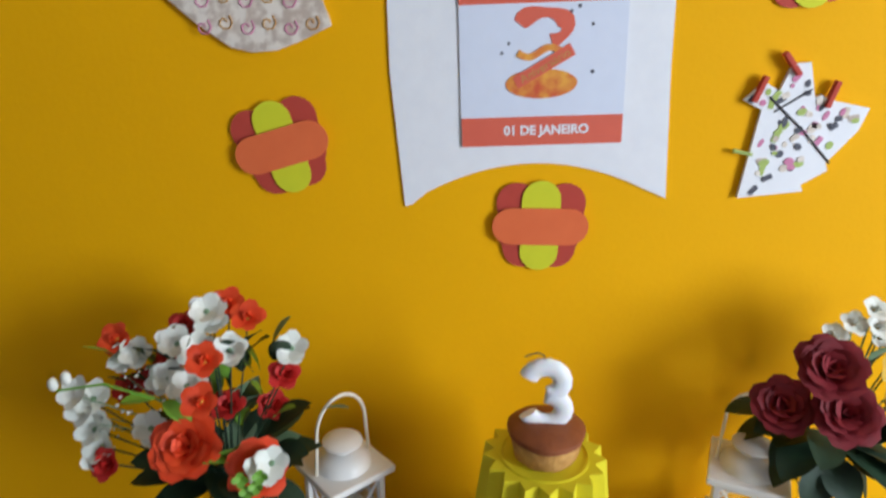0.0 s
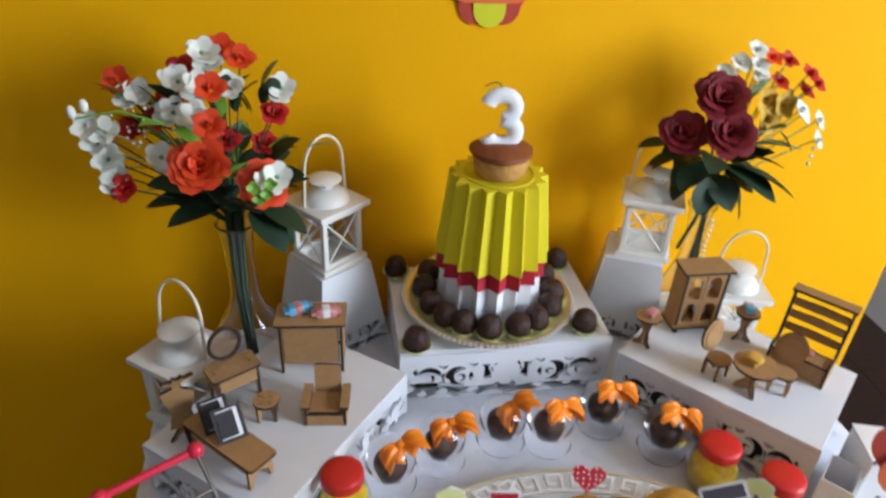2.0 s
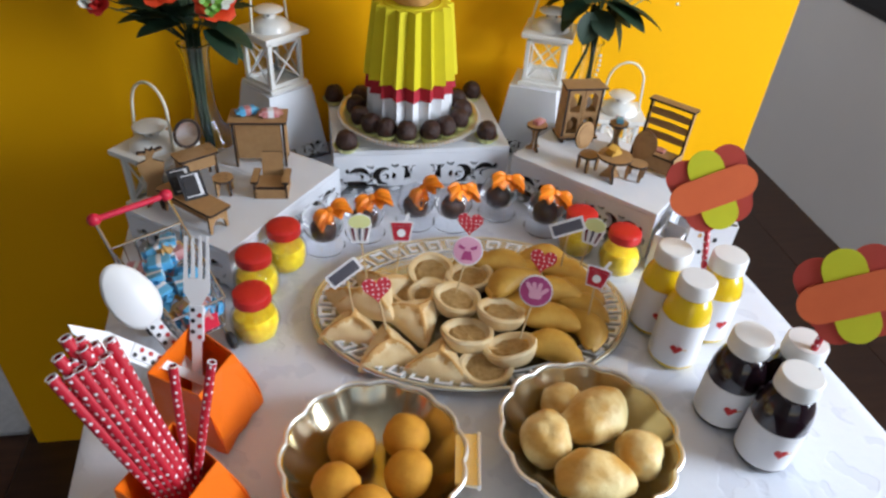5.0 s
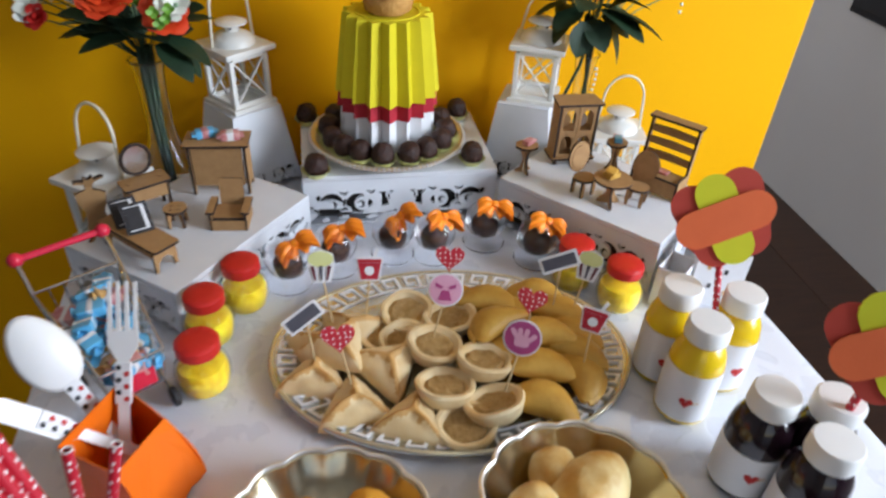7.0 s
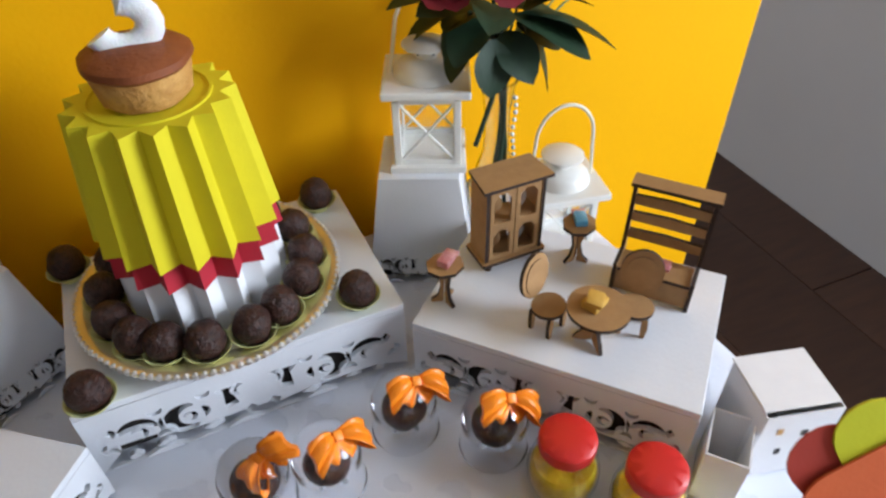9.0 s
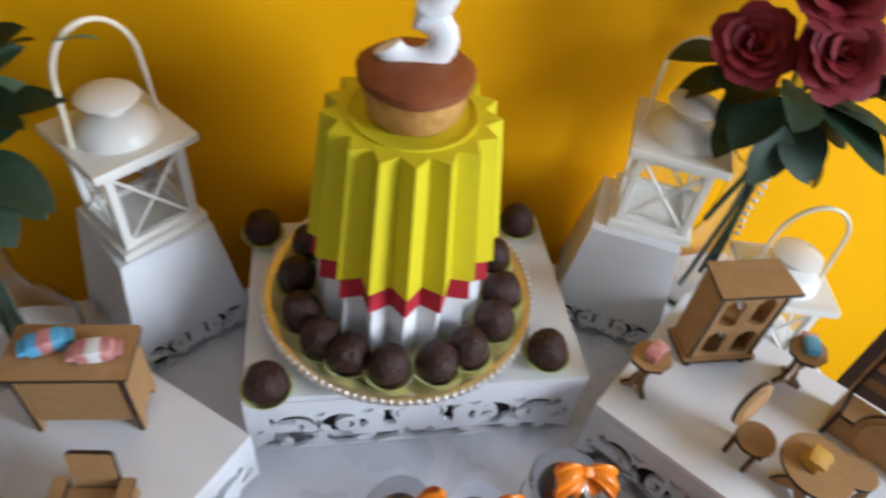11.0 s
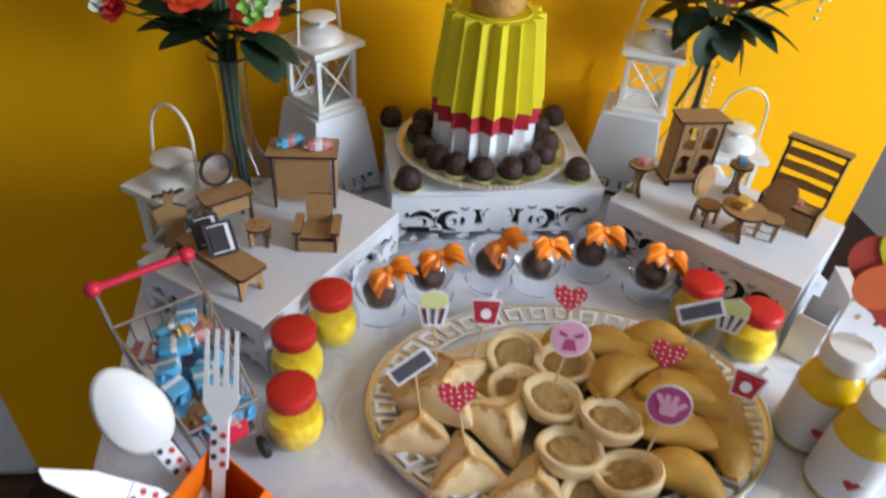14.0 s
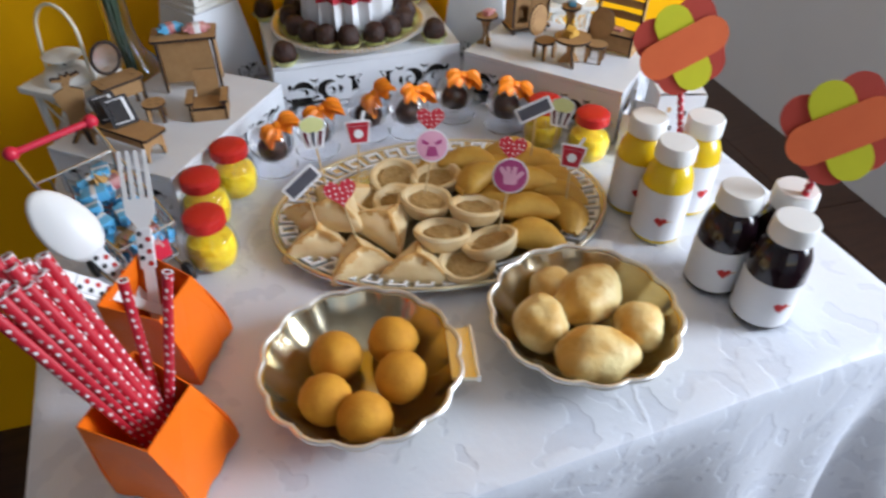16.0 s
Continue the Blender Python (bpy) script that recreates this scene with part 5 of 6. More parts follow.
for i, (x, y, z, turn, size) in enumerate(((0.074, -0.606, 0.028, 60, (0.95, 0.9, 1.0)), (0.123, -0.588, 0.030, 30, (1.25, 1.0, 1.05)), (0.104, -0.650, 0.028, -10, (1.3, 0.9, 1.05)), (0.153, -0.630, 0.026, 20, (0.85, 0.8, 0.95)), (0.100, -0.566, 0.024, 80, (0.8, 0.75, 0.8)))):
    cheese_bread(pose(x - 0.001, y - 0.019, TABLE_Z + z, 0, 0, turn), size, 3.0 + i * 1.9)
nap = bmesh.new()
add_plate(nap, [(-0.035, -0.02), (0.035, -0.02), (0.03, 0.02), (-0.032, 0.018)], 0, 0.0012)
tagged(part("napkin", nap, WHITE_PAPER, None, "", False, pose(0.160, -0.522, TABLE_Z + 0.002, 0, 0, -28)), "folded white paper napkin lying beside the tray", "napkin")


# ---- orange boxes, straws and cutlery ----
def card_box(m, label):
    t = thing("card_box", label, "box", m, "orange card boxes")
    w, h = 0.063, 0.081
    for q in range(4):
        out = [(-w * 0.50, 0), (-w * 0.36, 0.0), (-w * 0.2, 0.004), (0, 0.0), (w * 0.2, 0.004), (w * 0.36, 0), (w * 0.5, 0), (w * 0.53, h * 0.35), (w * 0.50, h), (-w * 0.50, h), (-w * 0.53, h * 0.35)]
        side = plate(out, -0.0005, 0.0005, pose(0, 0, 0, 0, 0, 90 * q) @ pose(0, -w / 2, 0, 90, 0, 0))
        bmesh.ops.subdivide_edges(side, edges=side.edges[:], cuts=2, use_grid_fill=True)
        for v in side.verts:
            f, i, j = max(0, v.co.z / h) ** 1.4, v.co.x / w + 0.5, v.co.y / w + 0.5
            pull = f * (0.020 * i * j + 0.012 * i * (1 - j))
            v.co += Vector((-0.88 * pull, -0.47 * pull, -0.012 * f * i * j))
        part("side", side, ORANGE_BOX, t, "", False)
    part("bottom", box((0, 0, 0.005), (w - 0.002, w - 0.002, 0.001)), ORANGE_BOX, t, "", False)
    return t


B1, B2 = (-0.223, -0.661), (-0.222, -0.550)
card_box(pose(B1[0], B1[1], TABLE_Z, 0, 0, -29), "glossy orange card box full of paper straws")
card_box(pose(B2[0], B2[1], TABLE_Z, 0, 0, -26), "glossy orange card box holding plastic cutlery")
rnd = random.Random(11)
for i in range(12):
    u, v = i % 4 - 1.5, i // 4 - 1
    top = (-0.270 + 0.0078 * u + 0.003 * v + rnd.uniform(-0.002, 0.002), -0.643 + 0.0085 * v + 0.003 * u, 0.936 + rnd.uniform(-0.008, 0.006) + 0.006 * v)
    foot = (-0.217 + 0.004 * u, -0.665 + 0.006 * v, TABLE_Z + 0.012)
    straw("paper_straw", foot, top, 0.0042, "red paper straw with white dots in a box", "paper straws")
for foot, top in (((-0.226, -0.652, 0.765), (-0.220, -0.630, 0.906)), ((-0.226, -0.660, 0.765), (-0.194, -0.628, 0.905))):
    straw("paper_straw", foot, top, 0.0034, "red paper straw with white dots standing apart", "paper straws")


def cutlery(kind, foot, head, twist):
    foot, head = Vector(foot), Vector(head)
    h = (head - foot).length
    m = Matrix.Translation(foot) @ (head - foot).to_track_quat("Z", "Y").to_matrix().to_4x4() @ pose(0, 0, 0, 0, 0, twist)
    t = thing("plastic_" + kind, "white plastic " + kind + " standing in an orange box", kind, m, "plastic cutlery")
    bm = bmesh.new()
    up = pose(0, 0, 0, 90, 0, 0)
    if kind == "spoon":
        add_plate(bm, [(-0.0045, 0), (0.0045, 0), (0.0035, h - 0.052), (-0.0035, h - 0.052)], -0.0008, 0.0008, up)
        part("shank", bm, WHITE_PLASTIC, t, "", False)
        bm = bmesh.new()
        rows = []
        for k in range(9):
            f = k / 8
            row = []
            for i in range(28):
                a = TAU * i / 28
                x, z = 0.0208 * f * math.cos(a) * (1 - 0.12 * math.sin(a)), 0.033 * f * math.sin(a)
                row.append(bm.verts.new((x, 0.006 * (1 - f * f), h - 0.027 + z)))
            rows.append(row)
        for a, b in zip(rows, rows[1:]):
            for i in range(28):
                bm.faces.new((a[i], a[(i + 1) % 28], b[(i + 1) % 28], b[i]))
        bmesh.ops.remove_doubles(bm, verts=bm.verts, dist=1e-6)
        ob = part("bowl", bm, WHITE_PLASTIC, t)
        s = ob.modifiers.new("thickness", "SOLIDIFY")
        s.thickness = 0.0012
    elif kind == "fork":
        add_plate(bm, [(-0.0045, 0), (0.0045, 0), (0.0040, h - 0.062), (0.0115, h - 0.05), (0.0115, h - 0.038), (-0.0115, h - 0.038), (-0.0115, h - 0.05), (-0.0040, h - 0.062)], -0.0008, 0.0008, up)
        part("shank", bm, WHITE_PLASTIC, t, "", False)
        for i in range(4):
            x = -0.0096 + 0.0064 * i
            part("tine", plate([(x - 0.0018, h - 0.0379), (x + 0.0018, h - 0.0379), (x + 0.0012, h), (x - 0.0012, h)], -0.0007, 0.0007, up), WHITE_PLASTIC, t, "", False)
    else:
        add_plate(bm, [(-0.0045, 0), (0.0045, 0), (0.004, h - 0.085), (0.009, h - 0.075), (0.0095, h - 0.03), (0.006, h - 0.006), (0.001, h), (-0.006, h - 0.03), (-0.0075, h - 0.075), (-0.004, h - 0.085)], -0.0007, 0.0007, up)
        part("blade", bm, WHITE_PLASTIC, t, "", False)
    part("wrap", box((0, 0, h * 0.52), (0.0125, 0.0034, h * 0.2), 0.0008), LABEL_WHITE, t, "printed paper sleeve", False)
    for k in range(6):
        part("sleeve_spot", plate(disc_outline(0.0021, 0.0021, 9), -0.0021, 0.0021, pose(0.003 * (k % 2 * 2 - 1), 0, h * (0.445 + 0.03 * k)) @ pose(0, 0, 0, 90, 0, 0)), BLACK_PRINT if k % 2 else RED_PRINT, t, "", False)
    return t


cutlery("spoon", (-0.222, -0.540, 0.766), (-0.296, -0.496, 0.886), -20)
cutlery("fork", (-0.236, -0.555, 0.762), (-0.226, -0.472, 0.903), 0)
cutlery("knife", (-0.218, -0.538, 0.778), (-0.312, -0.560, 0.888), -35)


# ---- shopping trolley with sweets ----
cart = thing("toy_trolley", "toy wire shopping trolley with a red handle", "toy trolley", pose(-0.276, -0.416, TABLE_Z, 0, 0, -56))
# local: x forward, basket tapering to the front; handle at the back
L0, L1, HW0, HW1, ZB0, ZB1, ZT0, ZT1 = -0.035, 0.072, 0.037, 0.026, 0.045, 0.036, 0.094, 0.070


def corner(f, s, top):
    x = L0 + (L1 - L0) * f
    hw = HW0 + (HW1 - HW0) * f
    return Vector((x, s * hw * (1 if top else 0.82), (ZT0 + (ZT1 - ZT0) * f) if top else (ZB0 + (ZB1 - ZB0) * f)))


for s in (-1, 1):
    part("top_rail", tube([corner(0, s, True), corner(1, s, True)], 0.0014, 8), CHROME, cart)
    part("low_rail", tube([corner(0, s, False), corner(1, s, False)], 0.0012, 8), CHROME, cart)
    for k in range(11):
        part("wire", tube([corner(k / 10, s, True), corner(k / 10, s, False)], 0.0007, 6), CHROME, cart)
    for k in (0.25, 0.5, 0.75):
        part("wire", tube([corner(0, s, True).lerp(corner(0, s, False), k), corner(1, s, True).lerp(corner(1, s, False), k)], 0.0006, 6), CHROME, cart)
    part("frame_tube", tube([corner(0, s, True) + Vector((-0.028, 0, 0.020)), corner(0, s, True), corner(0, s, False), Vector((0.0, s * 0.03, 0.010)), Vector((0.07, s * 0.026, 0.010))], 0.0017, 8), CHROME, cart)
for f in (0, 1):
    for top in (True, False):
        part("cross_rail", tube([corner(f, -1, top), corner(f, 1, top)], 0.0013, 8), CHROME, cart)
    for k in range(1, 6):
        part("wire", tube([corner(f, -1, True).lerp(corner(f, 1, True), k / 6), corner(f, -1, False).lerp(corner(f, 1, False), k / 6)], 0.0007, 6), CHROME, cart)
for k in range(1, 6):
    part("wire", tube([corner(0, -1, False).lerp(corner(0, 1, False), k / 6), corner(1, -1, False).lerp(corner(1, 1, False), k / 6)], 0.0007, 6), CHROME, cart)
hb = [corner(0, s, True) + Vector((-0.028, 0, 0.020)) for s in (-1, 1)]
part("handle", tube([hb[0], hb[1]], 0.0033, 12), RED_PLASTIC, cart, "red plastic handle")
for p in hb:
    part("handle_end", ball(0.0068, 14, 10, 1, 0, 0, Matrix.Translation(p)), RED_PLASTIC, cart, "red plastic end")
for x in (0.0, 0.07):
    for s in (-1, 1):
        y = s * (0.03 if x == 0 else 0.026)
        part("wheel", lathe([(0, -0.003), (0.008, -0.003), (0.0095, -0.002), (0.0095, 0.002), (0.008, 0.003), (0, 0.003)], 20, pose(x, y, 0.0095, 90, 0, 0)), BLACK_PRINT, cart, "black wheel")
part("front_plate", box((L1 + 0.002, 0, 0.050), (0.003, 0.030, 0.018), 0.001), RED_PLASTIC, cart, "red plastic plate", False)
rnd = random.Random(3)
sweets = []
for i in range(34):
    f, s, lay = rnd.uniform(0.04, 0.96), rnd.uniform(-0.85, 0.85), i % 3
    p = corner(f, 1, False)
    z = p.z + 0.006 + lay * (corner(f, 1, True).z - p.z) * 0.33
    hw = (HW0 + (HW1 - HW0) * f) * (0.72 + 0.1 * lay)
    m = cart.matrix_basis @ pose(p.x, s * (hw - 0.006), z, rnd.uniform(-25, 25), rnd.uniform(-25, 25), rnd.uniform(0, 180))
    colour, what = ((CANDY_BLUE, "blue"), (CANDY_PINK, "pink"), (CANDY_BLUE, "blue"), (CANDY_BLUE, "blue"), (CANDY_GOLD, "gold"), (CANDY_BLUE, "blue"), (CANDY_BLUE, "blue"))[i % 7]
    t = thing("wrapped_sweet", what + " wrapped sweet in the toy trolley", "sweet", m, "wrapped sweets")
    part("sweet", box((0, 0, 0), (0.0235, 0.0160, 0.0105), 0.0016), colour, t)
    part("printed_band", box((0, 0, 0.0001), (0.0055, 0.0163, 0.0108), 0.0012), (CANDY_PINK, LABEL_WHITE, LABEL_WHITE)[i % 3] if colour == CANDY_BLUE else LABEL_WHITE, t, "printed band")
    for s2 in (-1, 1):
        part("twisted_end", lathe([(0.001, 0), (0.0025, 0.003), (0.0048, 0.007), (0.0042, 0.007), (0.0008, 0)], 10, pose(s2 * 0.0092, 0, 0, 0, 90 * s2, 0), lambda a, k: 1 + 0.2 * math.sin(4 * a)), colour, t)

# ---- miniature living room on the left-hand stand ----
LEFT_Z, RIGHT_Z = TABLE_Z + 0.0572, TABLE_Z + 0.0692
BOARDS = [MDF, BURNT]


def slab(t, name, outline, thick, m, label=""):
    """One laser-cut board of the miniature furniture."""
    return part(name, plate(outline, 0, thick, m), BOARDS, t, label, False)


def mini(name, label, x, y, z, turn, group=""):
    return thing(name, label, "miniature " + name.split("_", 1)[1].replace("_", " "), pose(x, y, z, 0, 0, turn), group)


UP = pose(0, 0, 0, 90, 0, 0)
SIDE = pose(0, 0, 0, 90, 0, 90)
T = 0.003
desk = mini("miniature_desk", "miniature laser-cut wooden desk with sweets on top", -0.196, -0.176, LEFT_Z, -2)
slab(desk, "desktop", rounded(0.072, 0.040, 0.002, 2), T, pose(0, 0, 0.062))
slab(desk, "front_board", [(-0.028, 0.012), (0.028, 0.012), (0.028, 0.0615), (-0.028, 0.0615)], T, pose(0, -0.012, 0) @ UP)
for s in (-1, 1):
    slab(desk, "side_board", [(-0.016, 0), (-0.012, 0), (-0.009, 0.008), (0.009, 0.008), (0.012, 0), (0.016, 0), (0.016, 0.0615), (-0.016, 0.0615)], T, pose(s * 0.031 - 0.0015, 0, 0) @ SIDE)
    slab(desk, "tenon", rounded(0.003, 0.008, 0.0005, 1), 0.0006, pose(s * 0.0285, 0, 0.0651))
for x, y, a, colour, lab in ((-0.013, 0.003, 22, CANDY_BLUE, "blue wrapped sweet on the miniature desk"), (0.016, -0.003, 10, CANDY_PINK, "pink wrapped sweet on the miniature desk")):
    t = thing("wrapped_sweet", lab, "sweet", desk.matrix_basis @ pose(x, y, 0.0705, 0, 0, a), "wrapped sweets")
    part("sweet", box((0, 0, 0), (0.021, 0.012, 0.010), 0.002), colour, t)
    part("printed_band", box((0, 0, 0.0001), (0.009, 0.0122, 0.0102), 0.0014), LABEL_WHITE if colour == CANDY_PINK else CANDY_PINK, t, "printed band")
    for s2 in (-1, 1):
        part("twisted_end", box((s2 * 0.0125, 0, 0), (0.005, 0.011, 0.003), 0.0008), colour, t)

arm = mini("miniature_armchair", "miniature laser-cut wooden armchair", -0.180, -0.252, LEFT_Z, -4)
slab(arm, "seat", [(-0.016, -0.014), (0.016, -0.014), (0.016, 0.014), (-0.016, 0.014)], T, pose(0, 0, 0.012))
slab(arm, "front_board", [(-0.019, 0.0), (0.019, 0.0), (0.019, 0.013), (-0.019, 0.013)], T, pose(0, -0.014, 0) @ UP)
slab(arm, "backrest", [(-0.013, 0.0), (0.013, 0.0), (0.013, 0.036), (0.011, 0.038), (-0.011, 0.038), (-0.013, 0.036)], T, pose(0, 0.017, 0.006, -10, 0, 0) @ UP)
for s in (-1, 1):
    slab(arm, "arm_board", [(-0.017, 0), (0.018, 0), (0.018, 0.020), (-0.013, 0.020), (-0.017, 0.017)], T, pose(s * 0.0185 - 0.0015, 0, 0) @ SIDE)
    slab(arm, "arm_rest", rounded(0.0085, 0.034, 0.001, 2), T, pose(s * 0.0185, 0, 0.0202))

st = mini("miniature_stool", "miniature round wooden stool with slotted top", -0.237, -0.252, LEFT_Z, 0)
slab(st, "seat", disc_outline(0.0125), T, pose(0, 0, 0.019))
for k in range(4):
    a = radians(45 + 90 * k)
    slab(st, "leg", [(-0.0035, 0), (-0.001, 0), (0.002, 0.0188), (-0.0035, 0.0188)], T, pose(0.0085 * math.cos(a), 0.0085 * math.sin(a), 0, 0, 0, 45 + 90 * k + 180) @ pose(0, 0.0015, 0) @ UP)
    slab(st, "slot", disc_outline(0.0022, 0.0022, 8), 0.0005, pose(0.006 * math.cos(a), 0.006 * math.sin(a), 0.0221))

van = mini("miniature_dressing_table", "miniature wooden dressing table with oval mirror", -0.271, -0.222, LEFT_Z, 33)
slab(van, "tabletop", rounded(0.050, 0.028, 0.003, 3), T, pose(0, 0, 0.037))
for s in (-1, 1):
    slab(van, "side_board", [(-0.013, 0), (-0.010, 0), (-0.0085, 0.020), (0.0085, 0.020), (0.010, 0), (0.013, 0), (0.013, 0.0368), (-0.013, 0.0368)], T, pose(s * 0.020 - 0.0015, 0, 0) @ SIDE)
    slab(van, "tenon", rounded(0.003, 0.006, 0.0005, 1), 0.0006, pose(s * 0.0175, 0, 0.0401))
slab(van, "apron", [(-0.0205, 0.022), (0.0205, 0.022), (0.0205, 0.0365), (-0.0205, 0.0365)], T, pose(0, -0.010, 0) @ UP)
ring = [(0.0155 * math.cos(TAU * i / 28), 0.012, 0.060 + 0.0175 * math.sin(TAU * i / 28)) for i in range(28)]
part("mirror_frame", tube(ring, 0.0021, 6, True), BURNT, van, "dark oval frame")
part("mirror_glass", plate(disc_outline(0.0145, 0.0165, 28, 0, 0.060), 0, 0.001, pose(0, 0.0128, 0) @ UP), CHROME, van, "small oval mirror", False)

bench = mini("miniature_daybed", "miniature wooden daybed holding small framed prints", -0.2635, -0.304, LEFT_Z, -42)
slab(bench, "seat", rounded(0.092, 0.030, 0.003, 3), T, pose(0, 0, 0.026))
for s in (-1, 1):
    slab(bench, "end_board", [(-0.013, 0), (-0.010, 0), (-0.008, 0.010), (-0.003, 0.015), (0.003, 0.015), (0.008, 0.010), (0.010, 0), (0.013, 0), (0.013, 0.0258), (-0.013, 0.0258)], T, pose(s * 0.038 - 0.0015, 0, 0) @ SIDE)
for s in (-1, 1):
    slab(bench, "apron", [(-0.0365, 0.016), (0.0365, 0.016), (0.0365, 0.0256), (-0.0365, 0.0256)], T, pose(0, s * 0.0105 + 0.0015, 0) @ UP)
for k, (x, tilt) in enumerate(((0.012, 28), (-0.006, 36))):
    fr_t = thing("framed_print", "tiny black and white framed print leaning on the daybed", "picture", bench.matrix_basis @ pose(x - 0.004, 0.0, 0.0292, 0, 0, 68) @ pose(0, 0, 0, -tilt - 14, 0, 0) @ Matrix.Scale(0.86, 4), "framed prints")
    part("frame", plate(rounded(0.030, 0.036, 0.0006, 1), 0, 0.0016, pose(0, 0, 0.0185) @ UP), BLACK_PRINT, fr_t, "", False)
    part("mount", plate(rounded(0.0215, 0.0295, 0.0004, 1), 0.0017, 0.0021, pose(0, 0, 0.0185) @ UP), LABEL_WHITE, fr_t, "", False)
    part("print", plate(rounded(0.0175, 0.027, 0.0004, 1), 0.0022, 0.0025, pose(-0.002, 0, 0.0185) @ UP), BLACK_PRINT, fr_t, "", False)

coat = mini("miniature_dress_form", "miniature wooden dress form with branching top", -0.310, -0.270, LEFT_Z, 10)
coat.scale = (1.2, 1.2, 1.2)
slab(coat, "body", [(-0.010, 0.010), (0.010, 0.010), (0.007, 0.026), (0.011, 0.038), (0.012, 0.046), (0.003, 0.050), (0.003, 0.054), (-0.003, 0.054), (-0.003, 0.050), (-0.012, 0.046), (-0.011, 0.038), (-0.007, 0.026)], T, UP)
slab(coat, "branch", [(-0.002, 0.0), (0.002, 0.0), (0.004, 0.006), (0.012, 0.009), (0.010, 0.011), (0.004, 0.009), (0.003, 0.014), (0, 0.010), (-0.004, 0.015), (-0.004, 0.009), (-0.011, 0.012), (-0.012, 0.009), (-0.004, 0.005)], T, pose(0, 0.0005, 0.0535, 30, 0, 20) @ UP)
for a in (0, 90):
    slab(coat, "foot", [(-0.012, 0), (-0.009, 0), (-0.003, 0.006), (0.003, 0.006), (0.009, 0), (0.012, 0), (0.004, 0.0102), (-0.004, 0.0102)], T, pose(0, -0.0015, 0, 0, 0, a + 20) @ pose(0, 0.0015, 0) @ UP)

# ---- miniature dining room on the right-hand stand ----
cab = mini("miniature_cabinet", "miniature laser-cut wooden glazed cabinet", 0.237, -0.152, RIGHT_Z, 2)
W, D, H = 0.052, 0.026, 0.080
slab(cab, "top", [(-0.030, -0.017), (0.030, -0.017), (0.027, 0.016), (-0.027, 0.016)], T, pose(0, 0, H))
slab(cab, "base", rounded(0.058, 0.032, 0.002, 2), T, pose(0, 0, 0.006))
for s in (-1, 1):
    slab(cab, "side_board", [(-D / 2, 0.0092), (D / 2, 0.0092), (D / 2, H - 0.0002), (-D / 2, H - 0.0002)], T, pose(s * (W / 2 - 0.0015) - 0.0015, 0, 0) @ SIDE)
    for sy in (-1, 1):
        slab(cab, "foot", disc_outline(0.003, 0.003, 10), 0.0058, pose(s * 0.022, sy * 0.011, 0))
slab(cab, "back_board", [(-W / 2 + 0.004, 0.0095), (W / 2 - 0.004, 0.0095), (W / 2 - 0.004, H * 0.5), (-W / 2 + 0.004, H * 0.5)], 0.0015, pose(0, D / 2, 0) @ UP)
for s in (-1, 1):
    pierced_board("door", [(s * 0.0005, 0.010), (s * 0.022, 0.010), (s * 0.022, H - 0.002), (s * 0.0005, H - 0.002)],
                  [[(s * (0.0115 + 0.0075 * dx), 0.0265 + 0.0125 * dz) for dx, dz in ((-1, -1), (1, -1), (1, 0.6), (0.4, 1), (-0.4, 1), (-1, 0.6))],
                   [(s * (0.0115 + 0.0075 * dx), 0.060 + 0.014 * dz) for dx, dz in ((-1, -1), (1, -1), (1, 0.6), (0.4, 1), (-0.4, 1), (-1, 0.6))]],
                  0.0025, MDF, cab, pose(0, -D / 2 + 0.0015, 0))
slab(cab, "shelf", [(-0.0225, -0.010), (0.0225, -0.010), (0.0225, 0.010), (-0.0225, 0.010)], T, pose(0, 0, 0.043))
for k in range(4):
    part("stored_plate", lathe([(0, 0), (0.007, 0.0005), (0.008, 0.0018), (0, 0.001)], 18, pose(-0.012 + 0.022 * (k % 2), 0.004, 0.020 + 0.034 * (k // 2), 70, 0, 0)), MDF if k % 2 == 0 else LABEL_WHITE, cab, "tiny stored dish")


def side_table(x, y, turn, sweet, label, sweet_label):
    t = mini("miniature_side_table", label, x, y, RIGHT_Z, turn, "miniature side tables")
    slab(t, "top", disc_outline(0.015, 0.0135, 8), T, pose(0, 0, 0.035))
    for k in range(3):
        slab(t, "leg", [(0.002, 0.0), (0.011, 0.0), (0.0112, 0.002), (0.006, 0.006), (0.0035, 0.016), (0.006, 0.028), (0.011, 0.0348), (0.001, 0.0348), (0.0012, 0.018)], T, pose(0, 0, 0, 0, 0, 30 + 120 * k) @ pose(0, 0.0015, 0) @ UP)
    w = thing("wrapped_sweet", sweet_label, "sweet", t.matrix_basis @ pose(0.001, 0, 0.0415, 0, 0, 30), "wrapped sweets")
    part("sweet", box((0, 0, 0), (0.014, 0.010, 0.0066), 0.0018), sweet, w)
    part("twisted_end", box((0.009, 0, 0), (0.006, 0.011, 0.002), 0.0006), CANDY_PINK, w)


side_table(0.170, -0.182, 10, CANDY_PINK, "miniature wooden side table beside the cabinet", "pink wrapped sweet on a miniature side table")
side_table(0.287, -0.181, 40, CANDY_BLUE, "miniature wooden side table behind the chairs", "blue and gold sweet on a miniature side table")


